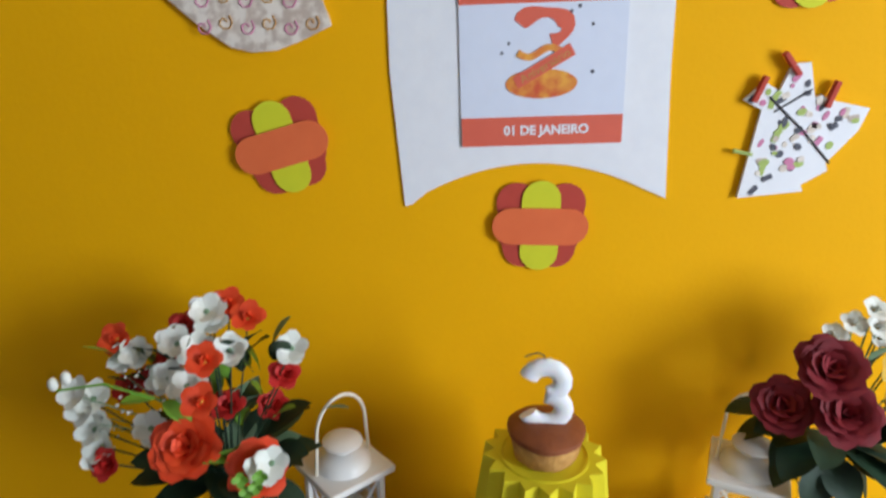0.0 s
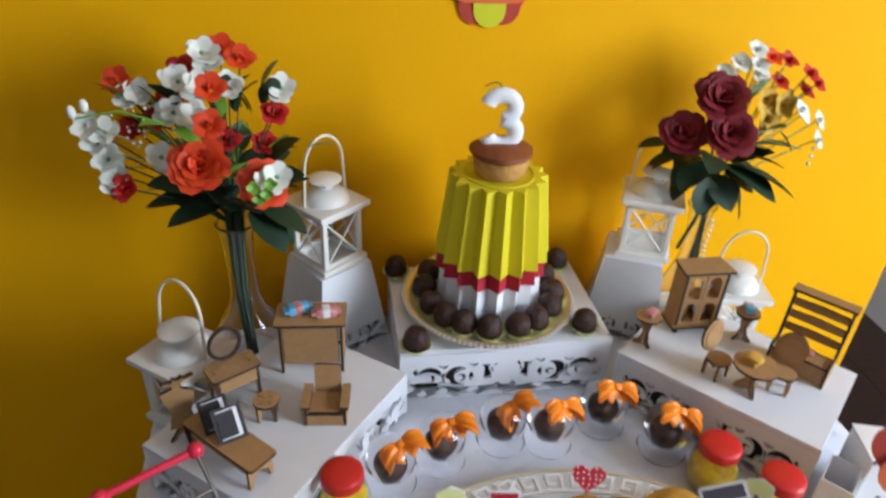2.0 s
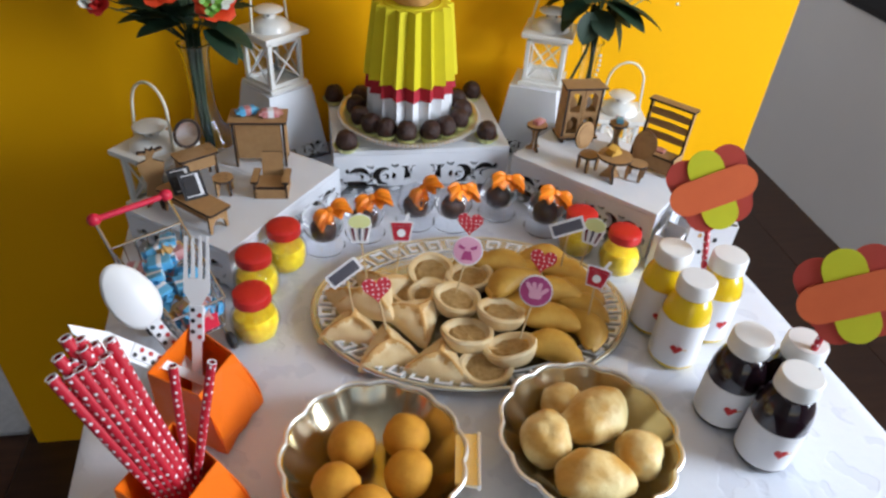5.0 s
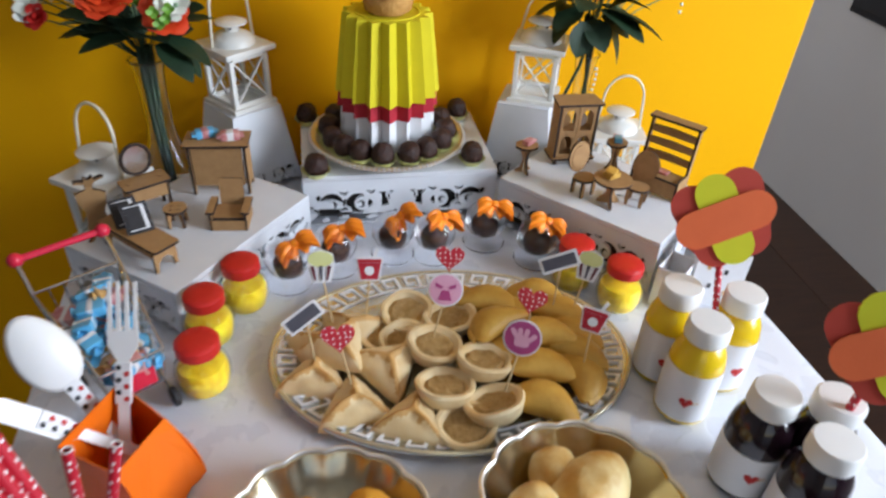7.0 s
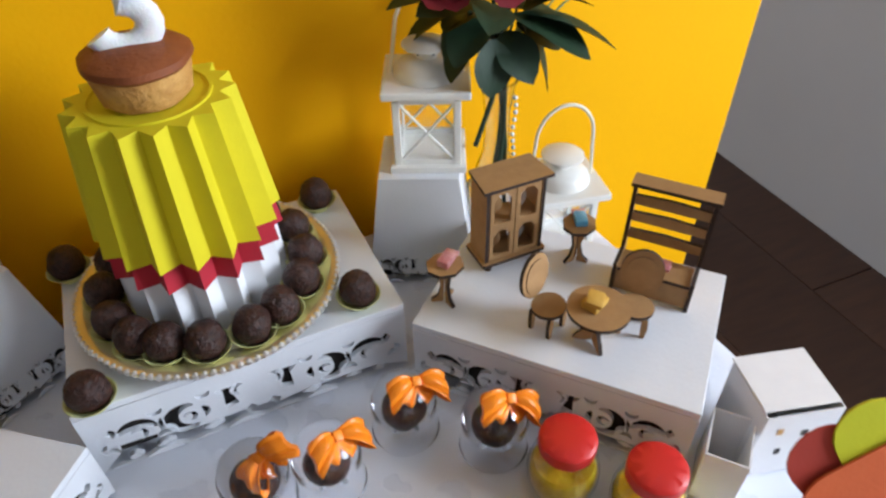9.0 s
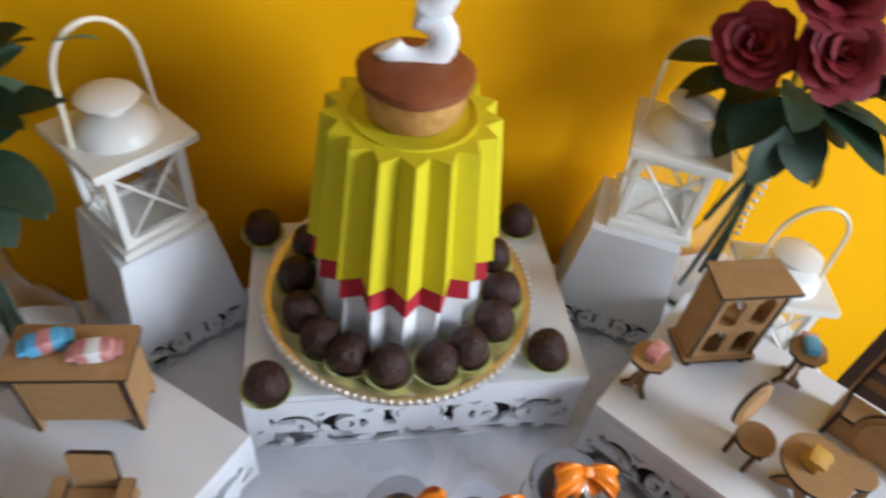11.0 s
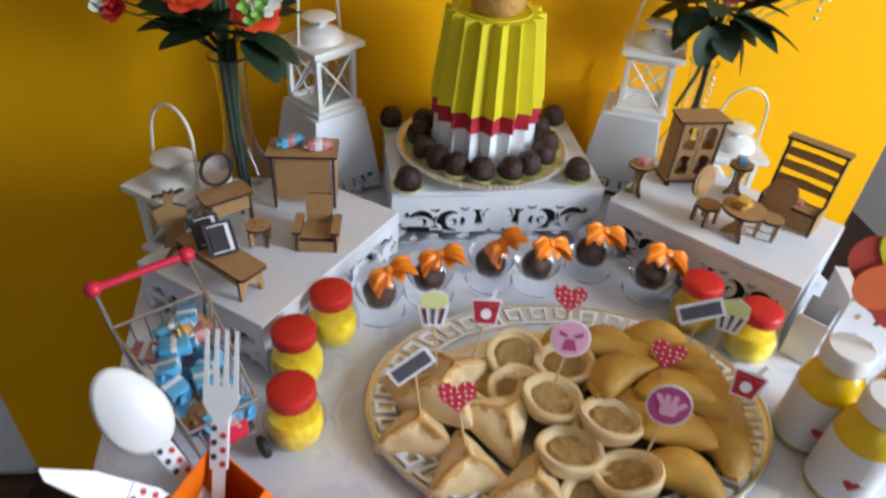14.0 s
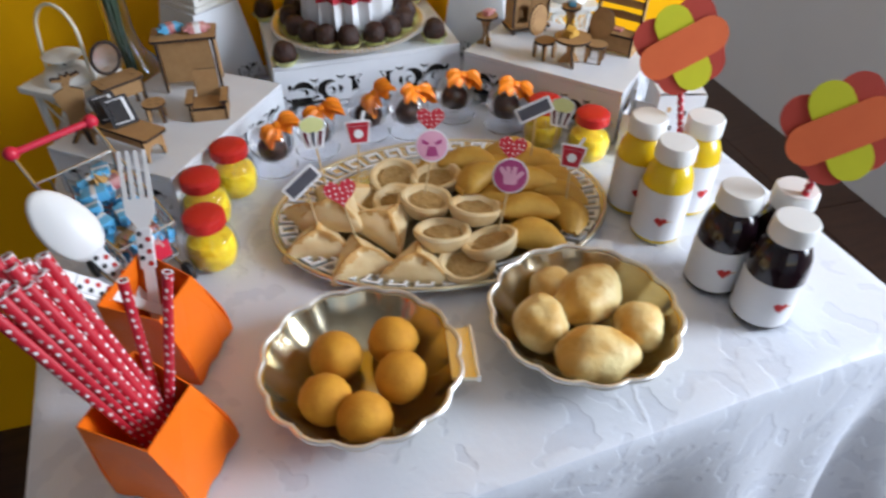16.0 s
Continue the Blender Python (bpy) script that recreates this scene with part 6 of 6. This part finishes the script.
def chair(x, y, turn):
    t = mini("miniature_chair", "miniature wooden chair with round back", x, y, RIGHT_Z, turn, "miniature chairs")
    slab(t, "seat", disc_outline(0.0135, 0.0125), T, pose(0, 0, 0.020))
    slab(t, "backrest", disc_outline(0.0155, 0.019, 28, 0, 0.039), T, pose(0, 0.0125, 0.004, -6, 0, 0) @ UP)
    slab(t, "cane_panel", disc_outline(0.0118, 0.0150, 24, 0, 0.039), 0.0006, pose(0, 0.0092, 0.0037, -6, 0, 0) @ UP)
    for sx in (-1, 1):
        for sy in (-1, 1):
            slab(t, "leg", [(-0.0015, 0), (0.0015, 0), (0.0026, 0.010), (0.0018, 0.0198), (-0.0018, 0.0198), (-0.0022, 0.010)], T, pose(sx * 0.0085, sy * 0.008 + 0.0015, 0, 0, 0, 0) @ UP)
    return t


chair(0.228, -0.238, 24)
chair(0.285, -0.264, -40)
rt = mini("miniature_round_table", "miniature round wooden table on a splayed foot", 0.252, -0.264, RIGHT_Z, 0)
slab(rt, "top", disc_outline(0.0225), T, pose(0, 0, 0.032))
for k in range(3):
    slab(rt, "leg", [(0.001, 0.002), (0.010, 0.0), (0.015, 0.0), (0.012, 0.006), (0.005, 0.015), (0.0065, 0.026), (0.012, 0.0318), (0.001, 0.0318)], T, pose(0, 0, 0, 0, 0, 20 + 120 * k) @ pose(0, 0.0015, 0) @ UP)
bisc = thing("mini_biscuit", "small golden biscuit stack on the miniature table", "biscuit", rt.matrix_basis @ pose(-0.002, 0.003, 0.0352, 0, 0, 25))
part("lower_biscuit", box((0, 0, 0.003), (0.017, 0.013, 0.006), 0.0016), DOUGH_GOLD, bisc)
part("upper_biscuit", box((-0.001, 0.001, 0.0085), (0.013, 0.012, 0.005), 0.0016, pose(0, 0, 0, 8, -10, 20)), DOUGH_GOLD, bisc)

hutch = mini("miniature_bench", "miniature wooden settle with tall slatted back", 0.324, -0.236, RIGHT_Z, -49)
for s in (-1, 1):
    slab(hutch, "side_board", [(-0.016, 0), (0.014, 0), (0.014, 0.028), (0.017, 0.085), (0.011, 0.085), (0.007, 0.028), (-0.016, 0.028)], T, pose(s * 0.029 - 0.0015, 0, 0) @ SIDE)
slab(hutch, "seat", [(-0.0272, -0.015), (0.0272, -0.015), (0.0272, 0.008), (-0.0272, 0.008)], T, pose(0, 0, 0.022))
slab(hutch, "front_board", [(-0.0272, 0.002), (0.0272, 0.002), (0.0272, 0.0218), (-0.0272, 0.0218)], T, pose(0, -0.011, 0) @ UP)
for k, z in enumerate((0.036, 0.052, 0.067)):
    slab(hutch, "back_slat", [(-0.0272, 0), (0.0272, 0), (0.0272, 0.008), (0, 0.0095), (-0.0272, 0.008)], T, pose(0, 0.013 + 0.0008 * k, z) @ UP)
slab(hutch, "top_rail", [(-0.032, -0.007), (0.032, -0.007), (0.032, 0.008), (-0.032, 0.008)], T, pose(0, 0.0135, 0.0852))
part("cushion_print", box((0.002, 0.0, 0.0265), (0.016, 0.012, 0.003), 0.001), CANDY_PINK, hutch, "tiny printed cushion", False)


# ---- white card cartons ----
def carton(m, w, d, h, label):
    t = thing("card_carton", label, "box", m, "white card cartons")
    for s in (-1, 1):
        part("side", box((0, s * (d / 2 - 0.0005), h / 2), (w, 0.001, h)), WHITE_PAPER, t, "", False)
        part("side", box((s * (w / 2 - 0.0005), 0, h / 2), (0.001, d - 0.0021, h)), WHITE_PAPER, t, "", False)
    part("bottom", box((0, 0, 0.001), (w - 0.003, d - 0.003, 0.001)), WHITE_PAPER, t, "", False)
    for k, (x, z) in enumerate(((0.1, 0.68), (-0.15, 0.40), (0.2, 0.28), (-0.25, 0.75))):
        part("printed_mark", box((x * w, -d / 2 - 0.0003, z * h), (0.004, 0.0005, 0.006)), BLACK_PRINT if k < 2 else DOUGH_BROWN, t, "", False)
    return t


carton(pose(0.301, -0.362, TABLE_Z, 0, 0, 42), 0.040, 0.028, 0.052, "small open white card carton")
big = carton(pose(0.352, -0.352, TABLE_Z, 0, 0, -14), 0.055, 0.048, 0.070, "white card carton with small printed marks")
part("lid", box((0, 0.004, 0.0708), (0.054, 0.047, 0.001), 0, pose(0, 0, 0)), WHITE_PAPER, big, "", False)


# ---- bouquets ----
def add_petal(bm, m, length, width, cupping, curl_back, n=6):
    rows = []
    for i in range(n + 1):
        f = i / n
        w = width * (math.sin(math.pi * (0.12 + 0.80 * f)) ** 0.8) / 2
        z = cupping * f * f - curl_back * f ** 4
        rows.append([bm.verts.new(m @ Vector((length * f, s * w, z + 0.22 * w * abs(s) * (1 - f)))) for s in (-1, -0.5, 0, 0.5, 1)])
    for a, b in zip(rows, rows[1:]):
        for k in range(4):
            bm.faces.new((a[k], a[k + 1], b[k + 1], b[k]))


def bloom(name, t, at, aim, size, petals, layers, material, label, eye=None):
    """A silk flower head at a place, facing along aim."""
    m = Matrix.Translation(at) @ Vector(aim).to_track_quat("Z", "Y").to_matrix().to_4x4()
    bm = bmesh.new()
    for k in range(layers):
        f = k / max(1, layers - 1)
        n = petals if k == 0 else max(3, petals - k)
        for i in range(n):
            open_ = 68 - 62 * f if layers > 1 else 66
            r = size * (1 - 0.42 * f)
            mm = m @ pose(0, 0, 0, 0, 0, 360 * (i + 0.5 * (k % 2)) / n + 13 * k + random.uniform(-8, 8)) @ pose(0, 0, 0, 0, -(90 - open_) + random.uniform(-8, 8), 0) @ pose(size * 0.04, 0, 0)
            add_petal(bm, mm, r, r * (1.05 if layers > 1 else 0.95), r * 0.28, r * (0.30 if layers > 1 else 0.16))
    ob = part(name, bm, material, t, label)
    if eye is not None:
        part("flower_eye", ball(size * 0.16, 10, 6, 0.7, 0, 0, m @ pose(0, 0, size * 0.08)), eye, ob, "", True)
    return ob


def leaf(t, at, aim, length, width, material, label, roll=0):
    m = Matrix.Translation(at) @ Vector(aim).to_track_quat("X", "Z").to_matrix().to_4x4() @ pose(0, 0, 0, roll, 0, 0)
    bm = bmesh.new()
    rows, n = [], 9
    for i in range(n + 1):
        f = i / n
        w = width / 2 * math.sin(math.pi * min(1, 0.04 + 0.96 * f)) ** 0.75
        z = -0.25 * length * f * f
        rows.append([bm.verts.new(m @ Vector((length * f, s * w, z + 0.18 * w * abs(s)))) for s in (-1, -0.5, 0, 0.5, 1)])
    for a, b in zip(rows, rows[1:]):
        for k in range(4):
            bm.faces.new((a[k], a[k + 1], b[k + 1], b[k]))
    return part("leaf", bm, material, t, label)


def stem(t, a, b, r=0.0013, material=LEAF_DARK):
    a, b = Vector(a), Vector(b)
    mid = (a + b) / 2 + Vector((0, 0, 0.01))
    return part("stem", tube([a, mid, b], r, 6), material, t)


random.seed(21)
LV = (-0.276, -0.092, TABLE_Z)
vase = thing("glass_vase", "clear round-bellied glass vase with a slim neck", "vase", pose(*LV))
outer = [(0.020, 0.001), (0.034, 0.006), (0.041, 0.022), (0.040, 0.040), (0.031, 0.058), (0.020, 0.075), (0.0155, 0.100), (0.0155, 0.140), (0.0175, 0.172), (0.021, 0.184)]
part("glass", lathe([(0, 0.001)] + outer + [(r - 0.0022, z) for r, z in outer[::-1]] + [(0, 0.004)], 48), GLASS, vase, "clear glass").visible_shadow = False
part("lip", tube([(0.0205 * math.cos(TAU * i / 32), 0.0205 * math.sin(TAU * i / 32), 0.1845) for i in range(32)], 0.0016, 8, True), GLASS, vase, "rounded glass lip").visible_shadow = False
L = thing("bouquet", "silk bouquet of orange, white and red flowers", "bouquet", pose(*LV))
o = Vector(LV)
NECK = Vector((-0.276, -0.092, 0.930))
for k in range(6):
    a = TAU * k / 6
    part("stalk", tube([(0.004 * math.cos(a) + 0.003, 0.004 * math.sin(a) - 0.012, 0.012), (0.005 * math.cos(a) - 0.003, 0.005 * math.sin(a), 0.10), (0.008 * math.cos(a), 0.008 * math.sin(a), 0.20)], 0.0026, 6), LEAF_DARK, L, "dark green stalk")


def flower(at, size, kind):
    at = Vector(at)
    aim = (at - NECK).normalized() * 0.55 + Vector((0.1, -0.9, 0.4))
    stem(L, NECK - o, at - o, 0.0008, LEAF_DARK)
    if kind == "rose":
        bloom("rose", L, at - o, aim, size, 7, 5, PETAL_ORANGE, "full orange-red silk rose")
    elif kind == "red":
        bloom("flower_head", L, at - o, aim, size, 5, 2, PETAL_ORANGE, "orange-red silk flower", FLOWER_EYE)
    elif kind == "bud":
        bloom("flower_bud", L, at - o, aim, size, 5, 3, PETAL_RED, "red silk bud")
    elif kind == "white":
        for k in range(2):
            d = Vector((random.uniform(-0.011, 0.011), random.uniform(-0.004, 0.008), random.uniform(-0.010, 0.010))) * k
            bloom("flower_head", L, at - o + d, aim + Vector((0.4 * k, 0, 0.2 * k)), size, 5, 1, PETAL_WHITE, "small white silk blossom", LEAF_GREY)


for at, size in (((-0.294, -0.126, 1.014), 0.031), ((-0.238, -0.130, 0.996), 0.027)):
    flower(at, size, "rose")
for at in ((-0.278, -0.110, 1.086), (-0.281, -0.122, 1.055), (-0.258, -0.055, 1.098), (-0.278, -0.045, 1.106), (-0.376, -0.060, 1.077)):
    flower(at, 0.0165, "red")
for at in ((-0.315, -0.055, 1.088), (-0.330, -0.060, 1.056), (-0.366, -0.070, 1.032), (-0.229, -0.060, 1.043), (-0.242, -0.060, 1.010), (-0.277, -0.075, 1.020), (-0.368, -0.120, 0.990), (-0.345, -0.065, 1.040)):
    flower(at, 0.016, "bud")
for at in ((-0.292, -0.060, 1.106), (-0.315, -0.075, 1.082), (-0.268, -0.080, 1.076), (-0.326, -0.085, 1.051), (-0.302, -0.100, 1.055), (-0.327, -0.105, 1.010), (-0.220, -0.060, 1.071), (-0.364, -0.070, 1.063), (-0.288, -0.060, 1.096),
           (-0.392, -0.100, 1.030), (-0.384, -0.105, 1.014), (-0.377, -0.110, 1.000), (-0.399, -0.095, 1.043), (-0.300, -0.075, 1.070), (-0.222, -0.140, 1.010)):
    flower(at, 0.0165, "white")
for k, (dx, dz) in enumerate(((-0.006, 0.008), (0.006, 0.002), (-0.002, -0.004), (0.010, 0.012))):
    bloom("flower_head", L, Vector((-0.236 + dx, -0.158, 1.000 + dz)) - o, (0.1, -1, 0.3), 0.0070, 4, 1, LEAF_LIGHT, "pale green silk blossom")
for at, aim, ln, wd, mt, lb in (((-0.262, -0.128, 1.006), (0.3, -0.4, 0.8), 0.034, 0.018, LEAF_LIGHT, "fresh green leaf"), ((-0.258, -0.130, 1.004), (-0.5, -0.5, 0.5), 0.026, 0.017, LEAF_LIGHT, "fresh green leaf"), ((-0.322, -0.120, 1.056), (-0.6, -0.4, 0.3), 0.024, 0.018, LEAF_LIGHT, "fresh green leaf"),
                                ((-0.315, -0.115, 1.050), (0.7, -0.3, -0.2), 0.030, 0.020, LEAF_LIGHT, "fresh green leaf"), ((-0.232, -0.090, 1.020), (0.5, -0.2, 0.6), 0.028, 0.016, LEAF_LIGHT, "fresh green leaf")):
    leaf(L, Vector(at) - o, aim, ln, wd, mt, lb)
for k in range(28):
    a = random.uniform(0, TAU)
    el = random.uniform(0.10, 1.0)
    d = Vector((math.cos(a), math.sin(a) * 0.6 - 0.15, el))
    start = Vector((-0.278, -0.085, 0.955)) + Vector((d.x, d.y, max(0, el))) * random.uniform(0.0, 0.05)
    if start.y + d.y * 0.06 > WALL_Y - 0.02:
        continue
    leaf(L, start - o, d, random.uniform(0.036, 0.056), random.uniform(0.026, 0.036), LEAF_DARK if k % 5 else LEAF_GREY, "dark green silk leaf" if k % 5 else "sage green silk leaf", random.uniform(-30, 30))
for at, aim in (((-0.250, -0.100, 0.960), (0.75, -0.2, -0.55)), ((-0.246, -0.110, 0.965), (0.9, -0.3, -0.25)), ((-0.300, -0.105, 0.972), (-0.9, -0.2, 0.15)), ((-0.285, -0.11, 0.965), (-0.5, -0.4, 0.10)), ((-0.255, -0.115, 0.960), (0.55, -0.4, -0.30))):
    leaf(L, Vector(at) - o, aim, 0.056, 0.036, LEAF_DARK, "dark green silk leaf")
for k in range(40):
    c = Vector((random.gauss(-0.292, 0.036), random.uniform(-0.075, -0.035), random.uniform(0.98, 1.075)))
    leaf(L, c - o, (c - NECK).normalized() + Vector((random.uniform(-0.6, 0.6), -0.5, 0)), random.uniform(0.024, 0.042), random.uniform(0.014, 0.024), (LEAF_DARK, LEAF_DARK, LEAF_GREY, LEAF_LIGHT)[k % 4], ("dark green silk leaf", "dark green silk leaf", "sage green silk leaf", "fresh green leaf")[k % 4], random.uniform(-40, 40))
spray = bmesh.new()
for k in range(46):
    c = Vector((random.uniform(-0.385, -0.315), random.uniform(-0.11, -0.07), random.uniform(0.995, 1.065)))
    bmesh.ops.create_icosphere(spray, subdivisions=1, radius=random.uniform(0.0010, 0.0019), matrix=Matrix.Translation(c - o))
tagged(part("white_spray", spray, PETAL_WHITE, L, "tiny white filler blossom"), kind="stuff")
for k in range(9):
    c = Vector((random.uniform(-0.39, -0.32), random.uniform(-0.11, -0.07), random.uniform(0.99, 1.06)))
    stem(L, Vector((-0.290, -0.09, 0.975)) - o, c - o, 0.0005, LEAF_GREY)
stem(L, Vector((-0.32, -0.12, 1.056)) - o, Vector((-0.40, -0.12, 1.062)) - o, 0.0011, LEAF_LIGHT)
for dx, dz in ((0.0, 0.004), (0.012, 0.010)):
    part("flower_bud", ball(0.0042, 10, 8, 1.5, 0, 0, Matrix.Translation(Vector((-0.402 + dx, -0.12, 1.064 + dz)) - o)), PETAL_WHITE, L, "small white bud")

RV = (0.283, -0.040, TABLE_Z)
vase = thing("bud_vase", "slim clear glass vase with dark twigs and beads", "vase", pose(*RV))
outer = [(0.022, 0.001), (0.030, 0.006), (0.033, 0.02), (0.030, 0.045), (0.020, 0.070), (0.0125, 0.095), (0.012, 0.135), (0.0155, 0.160), (0.0175, 0.168)]
part("glass", lathe([(0, 0.001)] + outer + [(r - 0.0012, z) for r, z in outer[::-1]] + [(0, 0.004)], 40), GLASS, vase, "clear glass").visible_shadow = False
part("lip", tube([(0.0170 * math.cos(TAU * i / 32), 0.0170 * math.sin(TAU * i / 32), 0.1685) for i in range(32)], 0.0014, 8, True), GLASS, vase, "rounded glass lip").visible_shadow = False
for k in range(9):
    part("bead", ball(0.0022, 10, 8, 1, 0, 0, pose(0.0135 + 0.0012 * math.sin(k), -0.008, 0.150 - 0.0075 * k)), WHITE_PAPER, vase, "white pearl bead")
R = thing("bouquet", "silk bouquet of dark red roses and small blossoms", "bouquet", pose(*RV))
o = Vector(RV)
NECK = Vector((0.280, -0.045, 0.930))
for a, b in (((0.290, -0.050, 0.765), (0.276, -0.05, 0.95)), ((0.252, -0.060, 0.868), (0.279, -0.05, 0.95)), ((0.276, -0.056, 0.80), (0.283, -0.05, 0.95)), ((0.272, -0.045, 0.77), (0.290, -0.04, 0.95))):
    part("twig", tube([Vector(a) - o, (Vector(a) + Vector(b)) / 2 + Vector((0.003, -0.002, 0)) - o, Vector(b) - o], 0.0024, 7), LEAF_DARK, R, "dark twig")
for at, size in (((0.250, -0.070, 1.062), 0.032), ((0.223, -0.060, 1.018), 0.029), ((0.264, -0.082, 1.026), 0.031)):
    stem(R, NECK - o, Vector(at) - o, 0.0016)
    bloom("rose", R, Vector(at) - o, (Vector(at) - NECK).normalized() * 0.6 + Vector((-0.1, -0.8, 0.4)), size, 7, 6, PETAL_CRIMSON, "full dark red silk rose")
for at in ((0.310, -0.050, 1.104), (0.330, -0.050, 1.101), (0.356, -0.055, 1.088), (0.358, -0.055, 1.068), (0.327, -0.050, 1.077), (0.365, -0.06, 1.078)):
    stem(R, NECK - o, Vector(at) - o, 0.0009, LEAF_GREY)
    bloom("flower_bud", R, Vector(at) - o, (Vector(at) - NECK).normalized() + Vector((0, -0.6, 0)), 0.0125, 5, 2, PETAL_ORANGE if at[0] < 0.32 else PETAL_RED, "small red silk blossom")
for at in ((0.290, -0.050, 1.112), (0.294, -0.055, 1.097), (0.260, -0.050, 1.086), (0.360, -0.060, 1.043), (0.385, -0.055, 1.034), (0.392, -0.055, 1.010), (0.275, -0.050, 1.098), (0.352, -0.065, 1.050), (0.30, -0.05, 1.085)):
    stem(R, NECK - o, Vector(at) - o, 0.0009, LEAF_GREY)
    bloom("flower_head", R, Vector(at) - o, (Vector(at) - NECK).normalized() + Vector((0, -0.8, 0)), 0.0125, 5, 2, PETAL_WHITE, "small cream silk blossom", FLOWER_EYE)
for at in ((0.316, -0.050, 1.057), (0.338, -0.052, 1.054), (0.321, -0.055, 1.036)):
    bloom("flower_head", R, Vector(at) - o, (0.3, -1, 0.3), 0.017, 5, 2, FLOWER_EYE, "yellow silk blossom")
for at, aim, ln, wd, mt in (((0.288, -0.066, 0.976), (0.42, -0.2, -0.62), 0.070, 0.034, LEAF_DARK), ((0.288, -0.070, 0.986), (0.85, -0.45, -0.10), 0.085, 0.038, LEAF_DARK), ((0.245, -0.035, 0.985), (-0.8, 0.15, -0.25), 0.055, 0.034, LEAF_DARK), ((0.235, -0.030, 0.995), (-0.8, 0.1, 0.1), 0.050, 0.032, LEAF_DARK),
                            ((0.255, -0.080, 0.975), (-0.1, -0.4, -0.7), 0.048, 0.030, LEAF_DARK), ((0.285, -0.085, 0.985), (0.6, -0.4, -0.2), 0.060, 0.036, LEAF_DARK), ((0.262, -0.050, 0.985), (-0.5, -0.2, 0.1), 0.050, 0.034, LEAF_DARK), ((0.240, -0.045, 1.000), (-0.7, 0.1, 0.5), 0.040, 0.028, LEAF_DARK),
                            ((0.300, -0.070, 1.010), (0.7, -0.5, 0.4), 0.048, 0.034, LEAF_GREY), ((0.310, -0.065, 1.020), (0.2, -0.5, 0.6), 0.040, 0.030, LEAF_GREY), ((0.320, -0.06, 1.010), (0.9, -0.2, 0.1), 0.055, 0.018, LEAF_GREY), ((0.345, -0.055, 1.020), (0.6, -0.3, -0.5), 0.030, 0.016, LEAF_DARK), ((0.300, -0.050, 1.06), (0.1, -0.3, 0.9), 0.036, 0.016, LEAF_GREY), ((0.27, -0.04, 1.05), (-0.2, -0.1, 0.9), 0.040, 0.016, LEAF_GREY), ((0.292, -0.06, 0.985), (0.5, -0.3, 0.5), 0.05, 0.03, LEAF_DARK)):
    leaf(R, Vector(at) - o, aim, ln * 0.92, wd * 1.2, mt, "dark green silk leaf" if mt == LEAF_DARK else "sage green silk leaf", random.uniform(-20, 20))
for k in range(12):
    a = TAU * k / 12
    at = Vector((0.268 + 0.018 * math.cos(a), -0.060 + 0.012 * math.sin(a), 0.975 + 0.012 * (k % 3)))
    leaf(R, at - o, (math.cos(a) * 0.8 + 0.15, -0.35 + 0.25 * math.sin(a), -0.35 + 0.25 * (k % 3)), 0.046 + 0.006 * (k % 3), 0.034, LEAF_DARK, "dark green silk leaf", 20 - 20 * (k % 3))
for k in range(3):
    part("hanging_bead", ball(0.0024, 8, 6, 1, 0, 0, Matrix.Translation(Vector((0.394, -0.055, 1.000 - 0.010 * k)) - o)), PETAL_WHITE, R, "tiny white bead")
